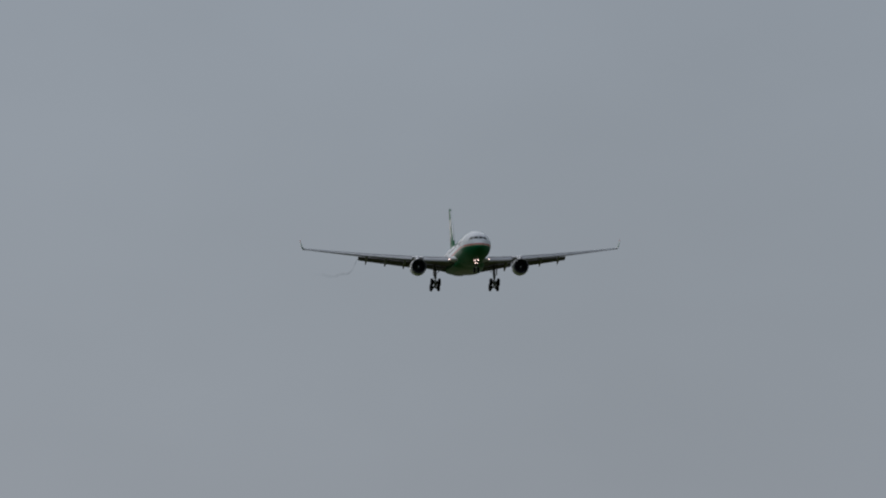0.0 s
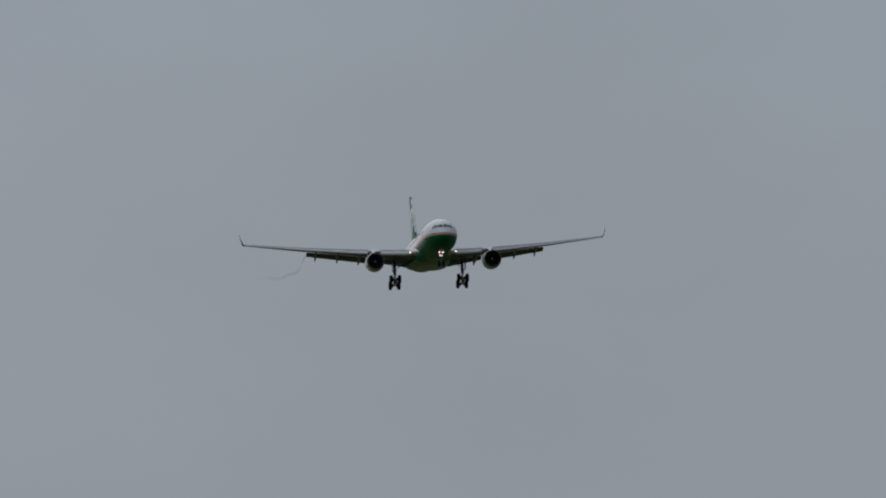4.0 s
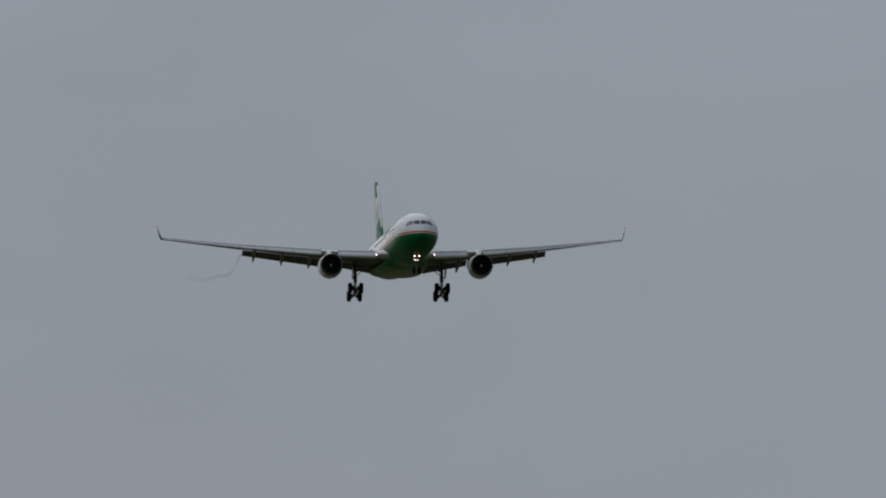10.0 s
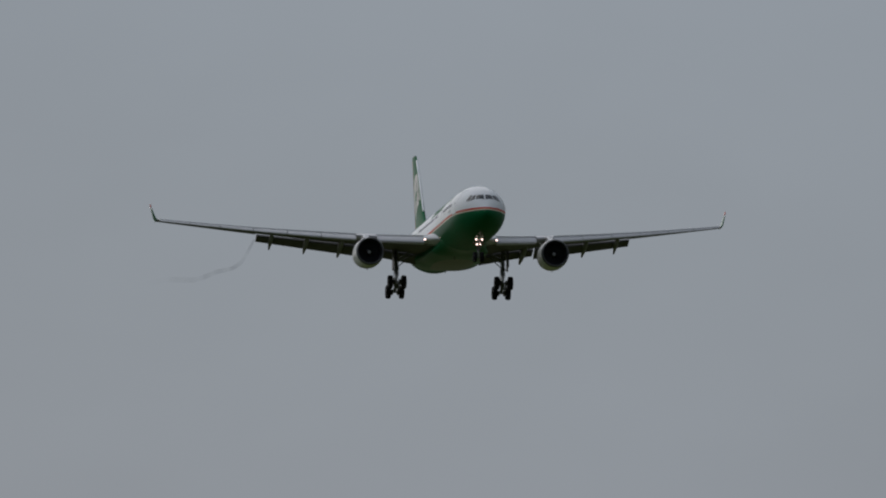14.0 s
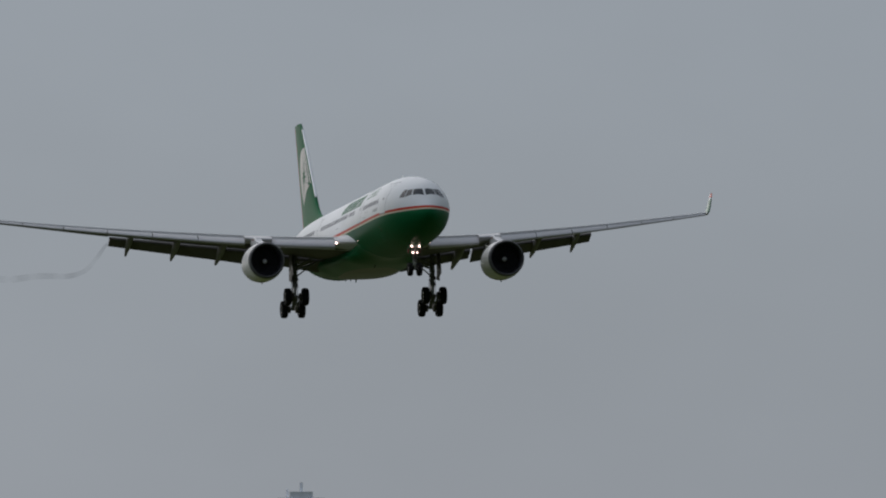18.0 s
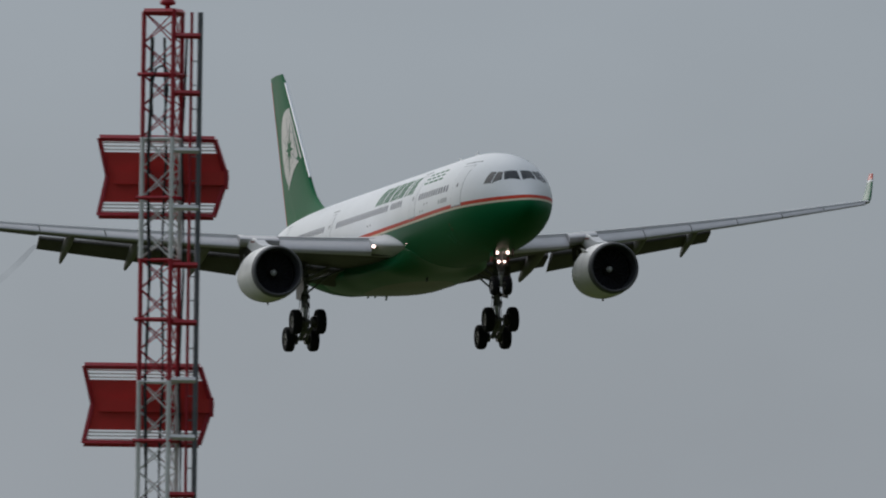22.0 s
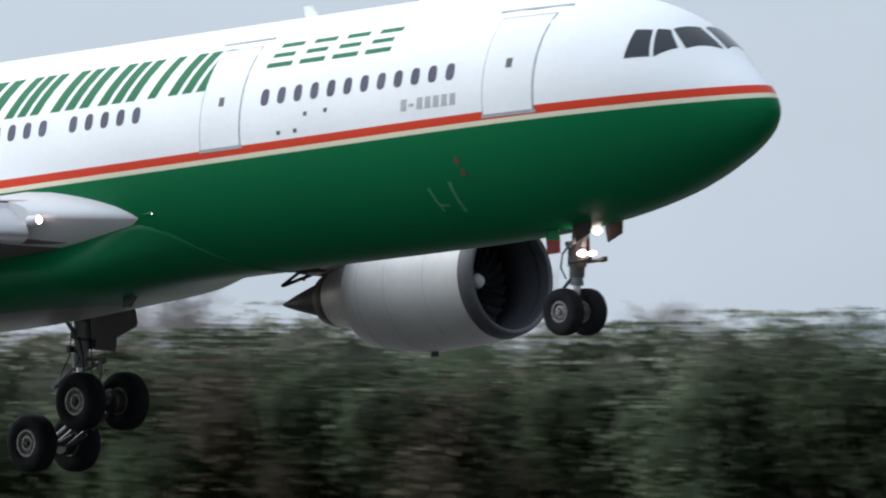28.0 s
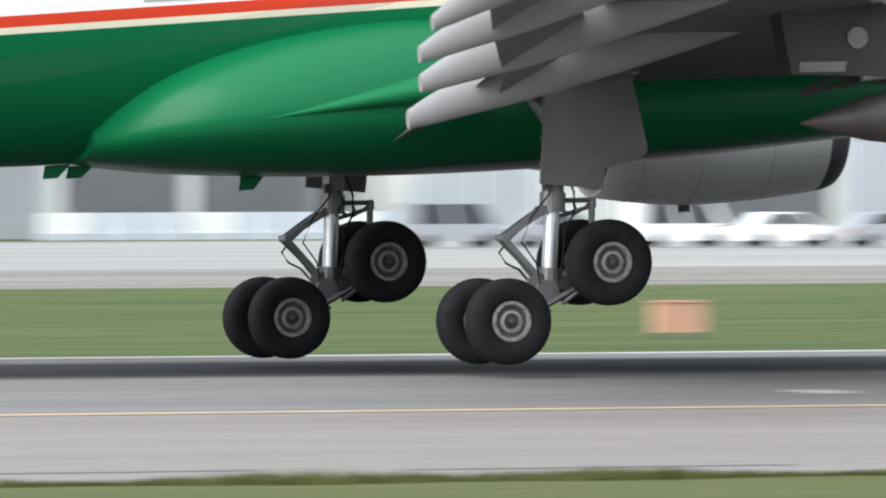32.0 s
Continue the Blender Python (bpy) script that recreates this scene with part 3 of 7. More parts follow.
def slat_ring(y):
    """A slice of a lowered slat: a crescent swung nose-down from the wing's upper skin."""
    ch = spline(WING, y)[1]
    deep = 0.165 * min(1.0, 6.6 / ch)
    r = section(y, 0.0, deep, 10)
    up, lo = r[:11], r[11:][::-1]
    px, pz = up[-1][0], up[-1][2]
    out = []
    for k, (x, _, z) in enumerate(up + lo[::-1]):
        if k > 10:
            i = 21 - k
            f = (i / 10) ** 1.7
            u = min(1.0, max(0.0, (f - 0.18) / 0.42))
            z = z + (up[i][2] - 0.006 * ch - z) * u * u * (3 - 2 * u)
        dx, dz = x - px, z - pz
        c, q = math.cos(radians(21)), math.sin(radians(21))
        out.append((px + dx * c + dz * q + 0.08 * deep * ch, y, pz + dz * c - dx * q - 0.045 * deep * ch))
    return out


def hinged(rings, angle, back, down, y_of=None):
    """Rings swung nose-down about their front edge and moved back and down, as a flap is."""
    out = []
    for r in rings:
        n = len(r)
        px, pz = max(p[0] for p in r), (r[0][2] + r[-1][2]) / 2
        c, q = math.cos(radians(angle)), math.sin(radians(angle))
        out.append([(px + (x - px) * c - (z - pz) * q * -1 * -1 - back, y, pz + (x - px) * q + (z - pz) * c - down) for x, y, z in r])
    return out


def sided(data, side):
    if side > 0:
        return data
    return ([(x, -y, z) for x, y, z in data[0]], [f[::-1] for f in data[1]], *data[2:])


def span(y0, y1, k):
    return [y0 + (y1 - y0) * i / k for i in range(k + 1)]


panel_mark = material("panel_mark", (0.2, 0.075, 0.065), 0.6, 0, 0.15, 2)
blade_v = []
for rr, tw in ((0.32, 0.05), (0.75, 0.12), (1.17, 0.19)):
    for da, dx in ((0, 0), (tw, 0.14)):
        for th in (0, 0.02):
            blade_v.append((dx + th, rr * math.cos(da), rr * math.sin(da)))
blade_mesh = mesh_of("fan_blade", blade_v, [(0, 2, 6, 4), (4, 6, 10, 8), (1, 5, 7, 3), (5, 9, 11, 7), (0, 4, 5, 1), (4, 8, 9, 5), (2, 3, 7, 6), (6, 7, 11, 10), (0, 1, 3, 2), (8, 10, 11, 9)], fan_dark)
trail_mat = wisp("vapour", (0.07, 0.075, 0.08), 0.13, 0.12, (-135.0, -50.0))
for side in (1, -1):
    wing = part("wing", sided((*loft([section(y, 0.115 * min(1.0, 6.6 / spline(WING, y)[1]), 0.84 if y < 9 else 0.76, 12) for y in (2.2, 3, 3.6, 5, 6.5, 8, 8.9, 9.05, 11, 14, 17, 19.6)]), True), side), wing_shaded, airliner, "grey swept wing with slats and flaps out")
    part("wing_tip", sided((*loft([section(y, 0.115, 1.0, 14) for y in (19.62, 22, 25, 27.5, 29.65)]), True), side), wing_shaded, wing)
    # separate upper skin, its brightness under the sky painted in
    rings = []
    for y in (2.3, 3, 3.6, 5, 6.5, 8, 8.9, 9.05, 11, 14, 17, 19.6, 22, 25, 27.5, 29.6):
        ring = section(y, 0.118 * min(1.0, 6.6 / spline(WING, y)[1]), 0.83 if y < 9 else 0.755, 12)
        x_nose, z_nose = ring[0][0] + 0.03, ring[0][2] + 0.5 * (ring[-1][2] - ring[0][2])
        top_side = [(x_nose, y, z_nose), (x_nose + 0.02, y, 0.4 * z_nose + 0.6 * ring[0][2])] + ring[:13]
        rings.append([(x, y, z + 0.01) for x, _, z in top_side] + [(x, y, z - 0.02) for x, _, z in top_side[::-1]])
    part("upper_skin", sided((*loft(rings), True), side), upper_lit, wing, "upper wing skin, skylight put into its pale grey")
    # slats
    cuts = [(3.75, 8.3), (10.3, 13.6), (13.66, 16.9), (16.96, 20.2), (20.26, 23.4), (23.46, 26.4), (26.46, 29.4)]
    for y0, y1 in cuts:
        part("slat", sided((*loft([slat_ring(y) for y in span(y0, y1, 4)]), True), side), slat_metal, wing, "bright metal leading-edge slat")
    for y0, y1 in ((8.32, 10.28), (29.41, 29.65)):
        part("fixed_leading_edge", sided((*loft([section(y, 0.0, 0.125, 8) for y in span(y0, y1, 3)]), True), side), slat_metal, wing, "fixed leading edge between the slats")
    # inboard and outboard flaps, aileron
    for y0, y1, angle, front in ((3.3, 8.9, 23, 0.83), (9.0, 19.55, 28, 0.76)):
        rings = hinged([section(y, front, 1.0, 8) for y in span(y0, y1, 6)], angle, 0.4, 0.22)
        part("flap", sided((*loft(rings), True), side), flap_grey, wing, "lowered grey trailing-edge flap")
    # flap track fairings
    for y, tip, z_tip, big in ((7.75, 31.95, -2.62, 1.1), (11.2, 32.9, -2.03, 1.05), (14.6, 34.07, -1.56, 0.95), (18.1, 35.05, -1.08, 0.85)):
        le, ch, zl, th = spline(WING, y)
        rings = []
        x_front, z_front = le + 0.34 * ch, zl - 0.05 * ch + 0.3
        for i in range(17):
            u = (i / 16) ** 0.9
            x = x_front + (tip - x_front) * u
            z = z_front + (z_tip - z_front) * (u ** 1.7)
            r = big * spline([(0, 0.05), (0.12, 0.22), (0.3, 0.36), (0.5, 0.43), (0.7, 0.4), (0.88, 0.27), (0.97, 0.19), (1, 0.14)], u)[0]
            rings.append([(-x, y + 0.62 * r * math.cos(2 * math.pi * j / 14), z + r * math.sin(2 * math.pi * j / 14)) for j in range(14)])
        part("flap_track_fairing", sided((*loft(rings), True), side), fairing_grey, wing, "pale canoe-shaped flap track fairing")
    # winglet
    rings = []
    for u in span(0, 1, 5):
        le, ch = 35.9 + 1.05 * u ** 1.1, 2.1 - 1.2 * u
        y, z = 29.65 + 0.6 * u ** 0.75, 1.95 + 1.75 * u ** 1.1
        th = 0.05 * ch
        rings.append([(-(le + ch * f), y + (t * th), z - t * th * 0.3) for f, t in ((0, 0), (0.12, 0.8), (0.35, 1), (0.7, 0.6), (1, 0), (0.7, -0.6), (0.35, -1), (0.12, -0.8))])
    part("winglet", sided((*loft(rings), True), side), winglet_paint, wing, "green winglet with a red tip")
    part("root_light", sided((*turned([(-0.14, 0.02), (-0.07, 0.065), (0.0, 0.082), (0.045, 0.07), (0.07, 0.02)], "x", 12), True), 1), lamp_glow, wing, "lit landing light in the wing root").location = (-19.88, side * 3.72, -1.69)
    part("lamp_housing", shifted(turned([(-0.3, 0.08), (0.03, 0.1), (0.03, 0.115), (-0.3, 0.12)], "x", 16, True), -19.88, side * 3.72, -1.69), glove_pale, wing, "grey landing light housing")
    # pointed glove in front of the wing root
    rings = []
    for y in span(2.2, 3.76, 9):
        le, ch, z, th = spline(WING, y)
        ext = 1.28 * (max(0.0, 3.8 - y) / 1.5) ** 1.35
        joint = section(y, 0.1, 0.2, 2)
        lift = 0.32 * max(0.0, (3.5 - y) / 1.3) ** 1.4
        up, lo = joint[0][2] + lift, joint[-1][2]
        rear = [(p[0], y, p[2] + lift * share - (0.03 if f > 0.35 else 0)) for f, share in ((0.17, 0.9), (0.26, 0.55), (0.4, 0.0)) for p in section(y, f, f + 0.01, 1)[:1]]
        zc = z - 0.1 * ext
        long = ext + 0.1 * ch
        ks = [(i / 10) ** 1.6 for i in range(11)]
        rings.append([(-(le - ext + long * k), y, zc + (up - zc) * k ** 0.52) for k in ks] + rear + [(-(le - ext + long * k), y, zc + (lo - zc) * k ** 0.85) for k in ks[:0:-1]])
    part("root_fillet", sided((*loft(rings), True), side), glove_pale, wing, "pale pointed wing root fillet")

    rings = []
    for u in span(0, 1, 8):
        s = 32.85 - 2.6 * u
        rings.append([(-s, 3.46 + 0.04 * u + (0.02 + 0.42 * u) * math.cos(2 * math.pi * j / 12), -2.5 + 0.3 * u + (0.012 + 0.22 * u) * math.sin(2 * math.pi * j / 12)) for j in range(12)])
    part("rear_fillet", sided((*loft(rings), True), side), green_paint, wing, "pointed green fillet behind the wing root")

    # engines
    ex, ez = side * 9.58, -3.14
    nac = [(-18.2, 1.25), (-18.12, 1.31), (-18.18, 1.37), (-18.32, 1.415), (-18.52, 1.443)]
    cowl = [(-18.52, 1.446), (-19.2, 1.498), (-20, 1.53), (-20.7, 1.528), (-21.4, 1.48), (-22.1, 1.37), (-22.62, 1.28), (-22.62, 1.2), (-21.9, 1.2), (-21.5, 0.9)]
    nacelle = part("engine_cowl", (*shifted(turned(cowl, "x", 40, True), 0, ex, ez), True), nacelle_white, airliner, "white engine cowl with panel seams")
    part("inlet_lip", (*shifted(turned(nac + [(-18.52, 1.2), (-18.35, 1.2)], "x", 40, True), 0, ex, ez), True), lip_metal, nacelle, "dull grey metal inlet lip")
    part("inlet_duct", (*shifted(turned([(-18.22, 1.252), (-18.5, 1.2), (-19.0, 1.19), (-19.7, 1.22), (-19.7, 1.3), (-18.5, 1.3)], "x", 40, True), 0, ex, ez), True), duct_dark, nacelle)
    for s in (19.62, 20.95, 22.0):
        r = spline([(-a, b) for a, b in [(-18.52, 1.446), (-19.2, 1.498), (-20, 1.53), (-20.7, 1.528), (-21.4, 1.48), (-22.1, 1.375), (-22.75, 1.265)]][::1], s)[0]
        part("cowl_seam", shifted(turned([(-s, r + 0.004), (-s - 0.014, r + 0.004), (-s - 0.014, r - 0.03), (-s, r - 0.03)], "x", 40, True), 0, ex, ez), seam_grey, nacelle)
    part("fan_disc", shifted(turned([(-19.75, 0.3), (-19.72, 0.3), (-19.72, 1.2), (-19.75, 1.2)], "x", 32, True), 0, ex, ez), fan_dark, nacelle, "dark fan behind the inlet")
    for k in range(24):
        a = 2 * math.pi * k / 24
        blade = part("fan_blade", blade_mesh, None, nacelle)
        blade.matrix_basis = Matrix.Translation((-19.66, ex, ez)) @ Matrix.Rotation(a, 4, "X")
    part("spinner", (*shifted(turned([(-19.15, 0.01), (-19.2, 0.08), (-19.35, 0.18), (-19.55, 0.28), (-19.7, 0.34)], "x", 20), 0, ex, ez), True), plug_steel, nacelle)
    part("spinner_cap", (*shifted(turned([(-19.13, 0.01), (-19.17, 0.1), (-19.3, 0.185), (-19.33, 0.17)], "x", 20), 0, ex, ez), True), white_paint, nacelle, "white spiral mark on the spinner")
    core = part("core_cowl", (*shifted(turned([(-21.8, 1.0), (-22.62, 1.0), (-22.78, 0.99), (-22.8, 0.93), (-23.95, 0.68), (-24.0, 0.6), (-23.0, 0.6)], "x", 32, True), 0, ex, ez + 0.03), True), core_bright, nacelle, "bright metal core cowl, stained at the rear")
    part("core_nozzle", (*shifted(turned([(-23.8, 0.66), (-24.0, 0.675), (-24.32, 0.6), (-24.34, 0.55), (-23.5, 0.5)], "x", 32, True), 0, ex, ez + 0.03), True), plug_steel, nacelle, "dark core nozzle ring")
    part("fan_nozzle_ring", (*shifted(turned([(-22.4, 1.16), (-22.72, 1.12), (-22.78, 1.08), (-22.5, 1.02)], "x", 32, True), 0, ex, ez + 0.02), True), plug_steel, nacelle, "dark metal ring inside the fan nozzle")
    part("bifurcation_fairing", (*loft([[(-x, ex + 0.36 * w * math.cos(2 * math.pi * j / 10), ez + zc + h * math.sin(2 * math.pi * j / 10)) for j in range(10)] for x, w, zc, h in ((22.5, 1.0, 1.0, 0.2), (23.3, 1.0, 0.92, 0.2), (24.1, 0.8, 0.8, 0.14), (24.9, 0.5, 0.72, 0.06))]), True), core_bright, nacelle, "bright fairing under the pylon")
    part("exhaust_plug", (*shifted(turned([(-23.6, 0.45), (-24.35, 0.43), (-24.8, 0.36), (-25.4, 0.2), (-25.85, 0.06), (-25.97, 0.01)], "x", 24), 0, ex, ez + 0.06), True), plug_steel, nacelle, "dark conical exhaust plug")
    prof = [(20.4, -1.58), (22.2, -1.5), (23.4, -1.2), (24.4, -1.1), (26.3, -1.2), (26.15, -2.28), (24.3, -2.45), (23.0, -2.2), (22.6, -2.2)]
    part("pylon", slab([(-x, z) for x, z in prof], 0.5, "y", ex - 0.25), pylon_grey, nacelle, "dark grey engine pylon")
    part("pylon_crown", slab([(-24.35, -1.02), (-24.2, -1.28), (-22.8, -1.76), (-21.6, -1.74), (-20.4, -1.64), (-20.4, -1.55), (-21.5, -1.36), (-22.3, -1.06), (-23.4, -0.98)], 0.55, "y", ex - 0.275), glove_pale, nacelle, "pale upper pylon fairing")
    for x0, z0, x1, z1 in ((24.3, -2.35, 25.9, -2.62), (24.2, -2.55, 25.3, -2.36), (25.2, -2.3, 25.95, -2.62), (24.7, -2.2, 25.2, -2.55)):
        part("pylon_strut", square_bar((-x0, ex, z0), (-x1, ex, z1), 0.06), pylon_grey, nacelle)
    part("pylon_skirt", slab([(-26.0, -2.1), (-25.2, -2.14), (-25.25, -2.3), (-26.02, -2.26)], 0.54, "y", ex - 0.27), fairing_grey, nacelle, "pale skirt panel on the pylon")
    rings = []
    for u in span(0, 1, 10):
        r = 0.02 + 0.13 * math.sin(math.pi * u) ** 0.7
        rings.append([(-(22.9 + 2.0 * u), ex + 0.8 * r * math.cos(2 * math.pi * j / 12), -1.05 + 0.22 * u + r * math.sin(2 * math.pi * j / 12)) for j in range(12)])
    part("pylon_fairing", (*loft(rings), True), nacelle_white, nacelle, "pale rounded fairing on top of the pylon")
    for k in range(5):
        part("warning_bar", box(-22.52 - 0.2 * k, -22.37 - 0.2 * k, ex - 0.29, ex + 0.29, -1.2 + 0.02 * k, -1.11 + 0.02 * k), panel_mark, nacelle, "faded red bar of small lettering")
    for x, z, r in ((25.0, -1.77, 0.175), (24.05, -1.86, 0.13)):
        part("access_panel", shifted(turned([(-0.29, r), (0.29, r)], "y", 18), -x, ex, z), fairing_grey, nacelle, "round pale access panel")
    part("drain_mast", box(-21.0, -20.8, ex - 0.03, ex + 0.03, ez - 1.64, ez - 1.45), dark_mark, nacelle)
    part("strake", slab([(-20.4, 0.0), (-19.5, 0.0), (-20.2, 0.34)], 0.03, "y", 0.0), nacelle_white, nacelle).matrix_basis = pose(0, ex - side * 1.15, ez + 0.98, side * 40, 0, 0)

    # tailplane
    rings = []
    for u in span(0, 1, 5):
        y, le, ch, z = 1.0 + 8.7 * u, 47.6 + 6.2 * u, 5.6 - 3.6 * u, 1.0 + droop(50) + 0.9 * u
        rings.append([(-(le + ch * f), y, z + t * ch * 0.05) for f, t in ((0, 0), (0.05, 0.55), (0.2, 1), (0.45, 0.95), (0.75, 0.45), (1, 0), (0.75, -0.45), (0.45, -0.95), (0.2, -1), (0.05, -0.55))])
    part("tailplane", sided((*loft(rings), True), side), wing_shaded, airliner, "grey swept tailplane")

# vapour that streams from the outer end of the right flap
rings = []
for i in range(40):
    u = i / 39
    d = 104 * u ** 1.3
    x, y, z = -34.2 - d, -19.7 - 0.3 * math.sin(7 * u), -0.25 + spline([(0, 0.0), (4, -0.75), (10, -1.25), (27, 0.0), (53, 2.2), (97, 6.9), (104, 7.6)], d)[0] + 0.1 * math.sin(17 * u)
    r = 0.1 + 0.24 * u ** 0.5
    rings.append([(x, y + r * math.cos(2 * math.pi * j / 8), z + r * math.sin(2 * math.pi * j / 8)) for j in range(8)])
part("vapour_trail", (*loft(rings), True), trail_mat, airliner, "thin grey vapour streaming from the flap end")

# ---- fin ----
FIN_LE = [(1.6, 42.4), (2.3, 44.5), (2.8, 45.95), (3.6, 47.8), (4.9, 49.25), (8.0, 51.95), (11.0, 54.62), (11.52, 55.3)]  # height, leading edge


def fin_ring(z):
    t = (z - 2.0) / 9.4
    le = spline(FIN_LE, z)[0]
    te = 55.1 + 3.05 * (z - 2.0) / 9.4
    ch = te - le
    return [(-(le + ch * f), 0.05 * q * min(ch, 7.0), z) for f, q in ((0, 0), (0.03, 0.35), (0.1, 0.7), (0.3, 1), (0.6, 0.75), (1, 0.03), (1, -0.03), (0.6, -0.75), (0.3, -1), (0.1, -0.7), (0.03, -0.35))]


fin = part("fin", (*loft([fin_ring(z) for z in (1.6, 2.0, 2.4, 2.8, 3.2, 3.7, 4.3, 4.95, 6, 7, 8, 9, 10, 11, 11.38, 11.52)]), True), fin_green, airliner, "green tail fin with a pale globe")
part("fin_leading_edge", merged(*[bar((-49.24, 0, 4.9), (-54.53, 0, 10.9), 0.085, 8)]), chrome, fin, "bright metal leading edge")
for side in (1, -1):
    a = radians(0)
    def on_fin(u, w, o):
        """A point of the fin's side at a station and height."""
        le = spline(FIN_LE, w)[0]
        te = 55.1 + 3.05 * (w - 2.0) / 9.4
        ch = te - le
        f = min(max((u - le) / ch, 0), 1)
        q = spline([(0, 0), (0.03, 0.35), (0.1, 0.7), (0.3, 1), (0.6, 0.75), (1, 0.03)], f)[0]
        return (-u, side * (0.05 * q * min(ch, 7.0) + o), w)

    def fin_plate(outline, o):
        c = (sum(p[0] for p in outline) / len(outline), sum(p[1] for p in outline) / len(outline))
        rows = [[on_fin(c[0] + (u - c[0]) * k, c[1] + (w - c[1]) * k, o) for u, w in outline] for k in (1, 0.66, 0.33)]
        n = len(outline)
        v = [p for r in rows for p in r] + [on_fin(c[0], c[1], o)]
        f = []
        for i in range(2):
            for j in range(n):
                f.append((i * n + j, i * n + (j + 1) % n, (i + 1) * n + (j + 1) % n, (i + 1) * n + j))
        for j in range(n):
            f.append((2 * n + j, 2 * n + (j + 1) % n, 3 * n))
        back = [(x, y - side * 0.03, z) for x, y, z in rows[0]]
        k = len(v)
        v += back
        f += [(j, k + j, k + (j + 1) % n, (j + 1) % n) for j in range(n)]
        return v, f

    globe = []
    for j in range(40):
        b = 2 * math.pi * j / 40
        u, w = 52.95 + 2.35 * math.cos(b) + 0.35 * math.sin(b), 6.95 + 2.4 * math.sin(b)
        le = spline(FIN_LE, w)[0]
        u = max(u, le + 0.28, 53.66 - 1.85 * (w - 4.59))
        globe.append((u, w))
    disc = part("globe_disc", fin_plate(globe, 0.012), globe_cream, fin, "pale cream disc on the fin")
    star = []
    for j in range(16):
        b = 2 * math.pi * j / 16 + math.pi / 2
        r = (1.45 if j % 8 == 0 else 0.95 if j % 4 == 0 else 0.75) if j % 2 == 0 else 0.33
        star.append((53.0 + r * math.cos(b) * 0.95, 6.85 + r * math.sin(b) * 1.05))
    part("star", fin_plate(star, 0.024), fin_green, disc, "plain green star")
    for j in range(8):
        b = 2 * math.pi * (j + 0.5) / 8
        for r0, r1, c0, c1 in ((0.5, 1.95, b, b), (1.05, 1.15, b - 0.36, b + 0.36)):
            pts0 = (53.0 + r0 * math.cos(c0), 6.85 + r0 * math.sin(c0) * 1.05)
            pts1 = (53.0 + r1 * math.cos(c1), 6.85 + r1 * math.sin(c1) * 1.05)
            ok = all(p[0] > max(spline(FIN_LE, p[1])[0] + 0.35, 53.7 - 1.85 * (p[1] - 4.59)) for p in (pts0, pts1))
            if ok:
                d = Vector((pts1[0] - pts0[0], pts1[1] - pts0[1])).normalized() * 0.022
                part("globe_line", fin_plate([(pts0[0] - d.y, pts0[1] + d.x), (pts1[0] - d.y, pts1[1] + d.x), (pts1[0] + d.y, pts1[1] - d.x), (pts0[0] + d.y, pts0[1] - d.x)], 0.02), globe_line, disc)
    part("fin_rear_line", fin_plate([(55.18, 2.6), (55.3, 2.6), (58.1, 11.3), (57.98, 11.3)], 0.014), red_paint, fin)

# small lit wing inspection lights on the hull before the wing roots
for side in (1, -1):
    x, y, z = hull_side(17.45, -1.36, -0.005)
    lamp = part("inspection_light", turned([(-0.35, 0.004), (-0.1, 0.03), (0.0, 0.04), (0.02, 0.04), (0.02, 0.03), (-0.02, 0.03)], "x", 12), green_paint, airliner, "small forward-facing wing inspection light")
    lamp.location = (x, side * abs(y), z)
    part("lamp_disc", turned([(0.0, 0.002), (0.0, 0.03), (-0.01, 0.03)], "x", 12), lamp_glow, lamp, "lit lamp disc")
# blade aerials and the like
for s, z, y, hh in ((10.5, 2.8, 0, 0.35), (14.2, 2.8, 0, 0.3), (31.9, -3.14, 0, -0.28), (34.85, -2.86, 0.1, -0.2), (35.35, -2.82, -0.2, -0.22), (20.2, -3.0, -0.6, -0.25)):
    part("blade_aerial", slab([(-s - 0.35, 0), (-s + 0.1, 0), (-s - 0.15, hh), (-s - 0.4, hh)], 0.04, "y", y - 0.02), (green_paint if s > 30 else dark_mark) if hh < 0 else white_paint, airliner).location = (0, 0, z + droop(s))

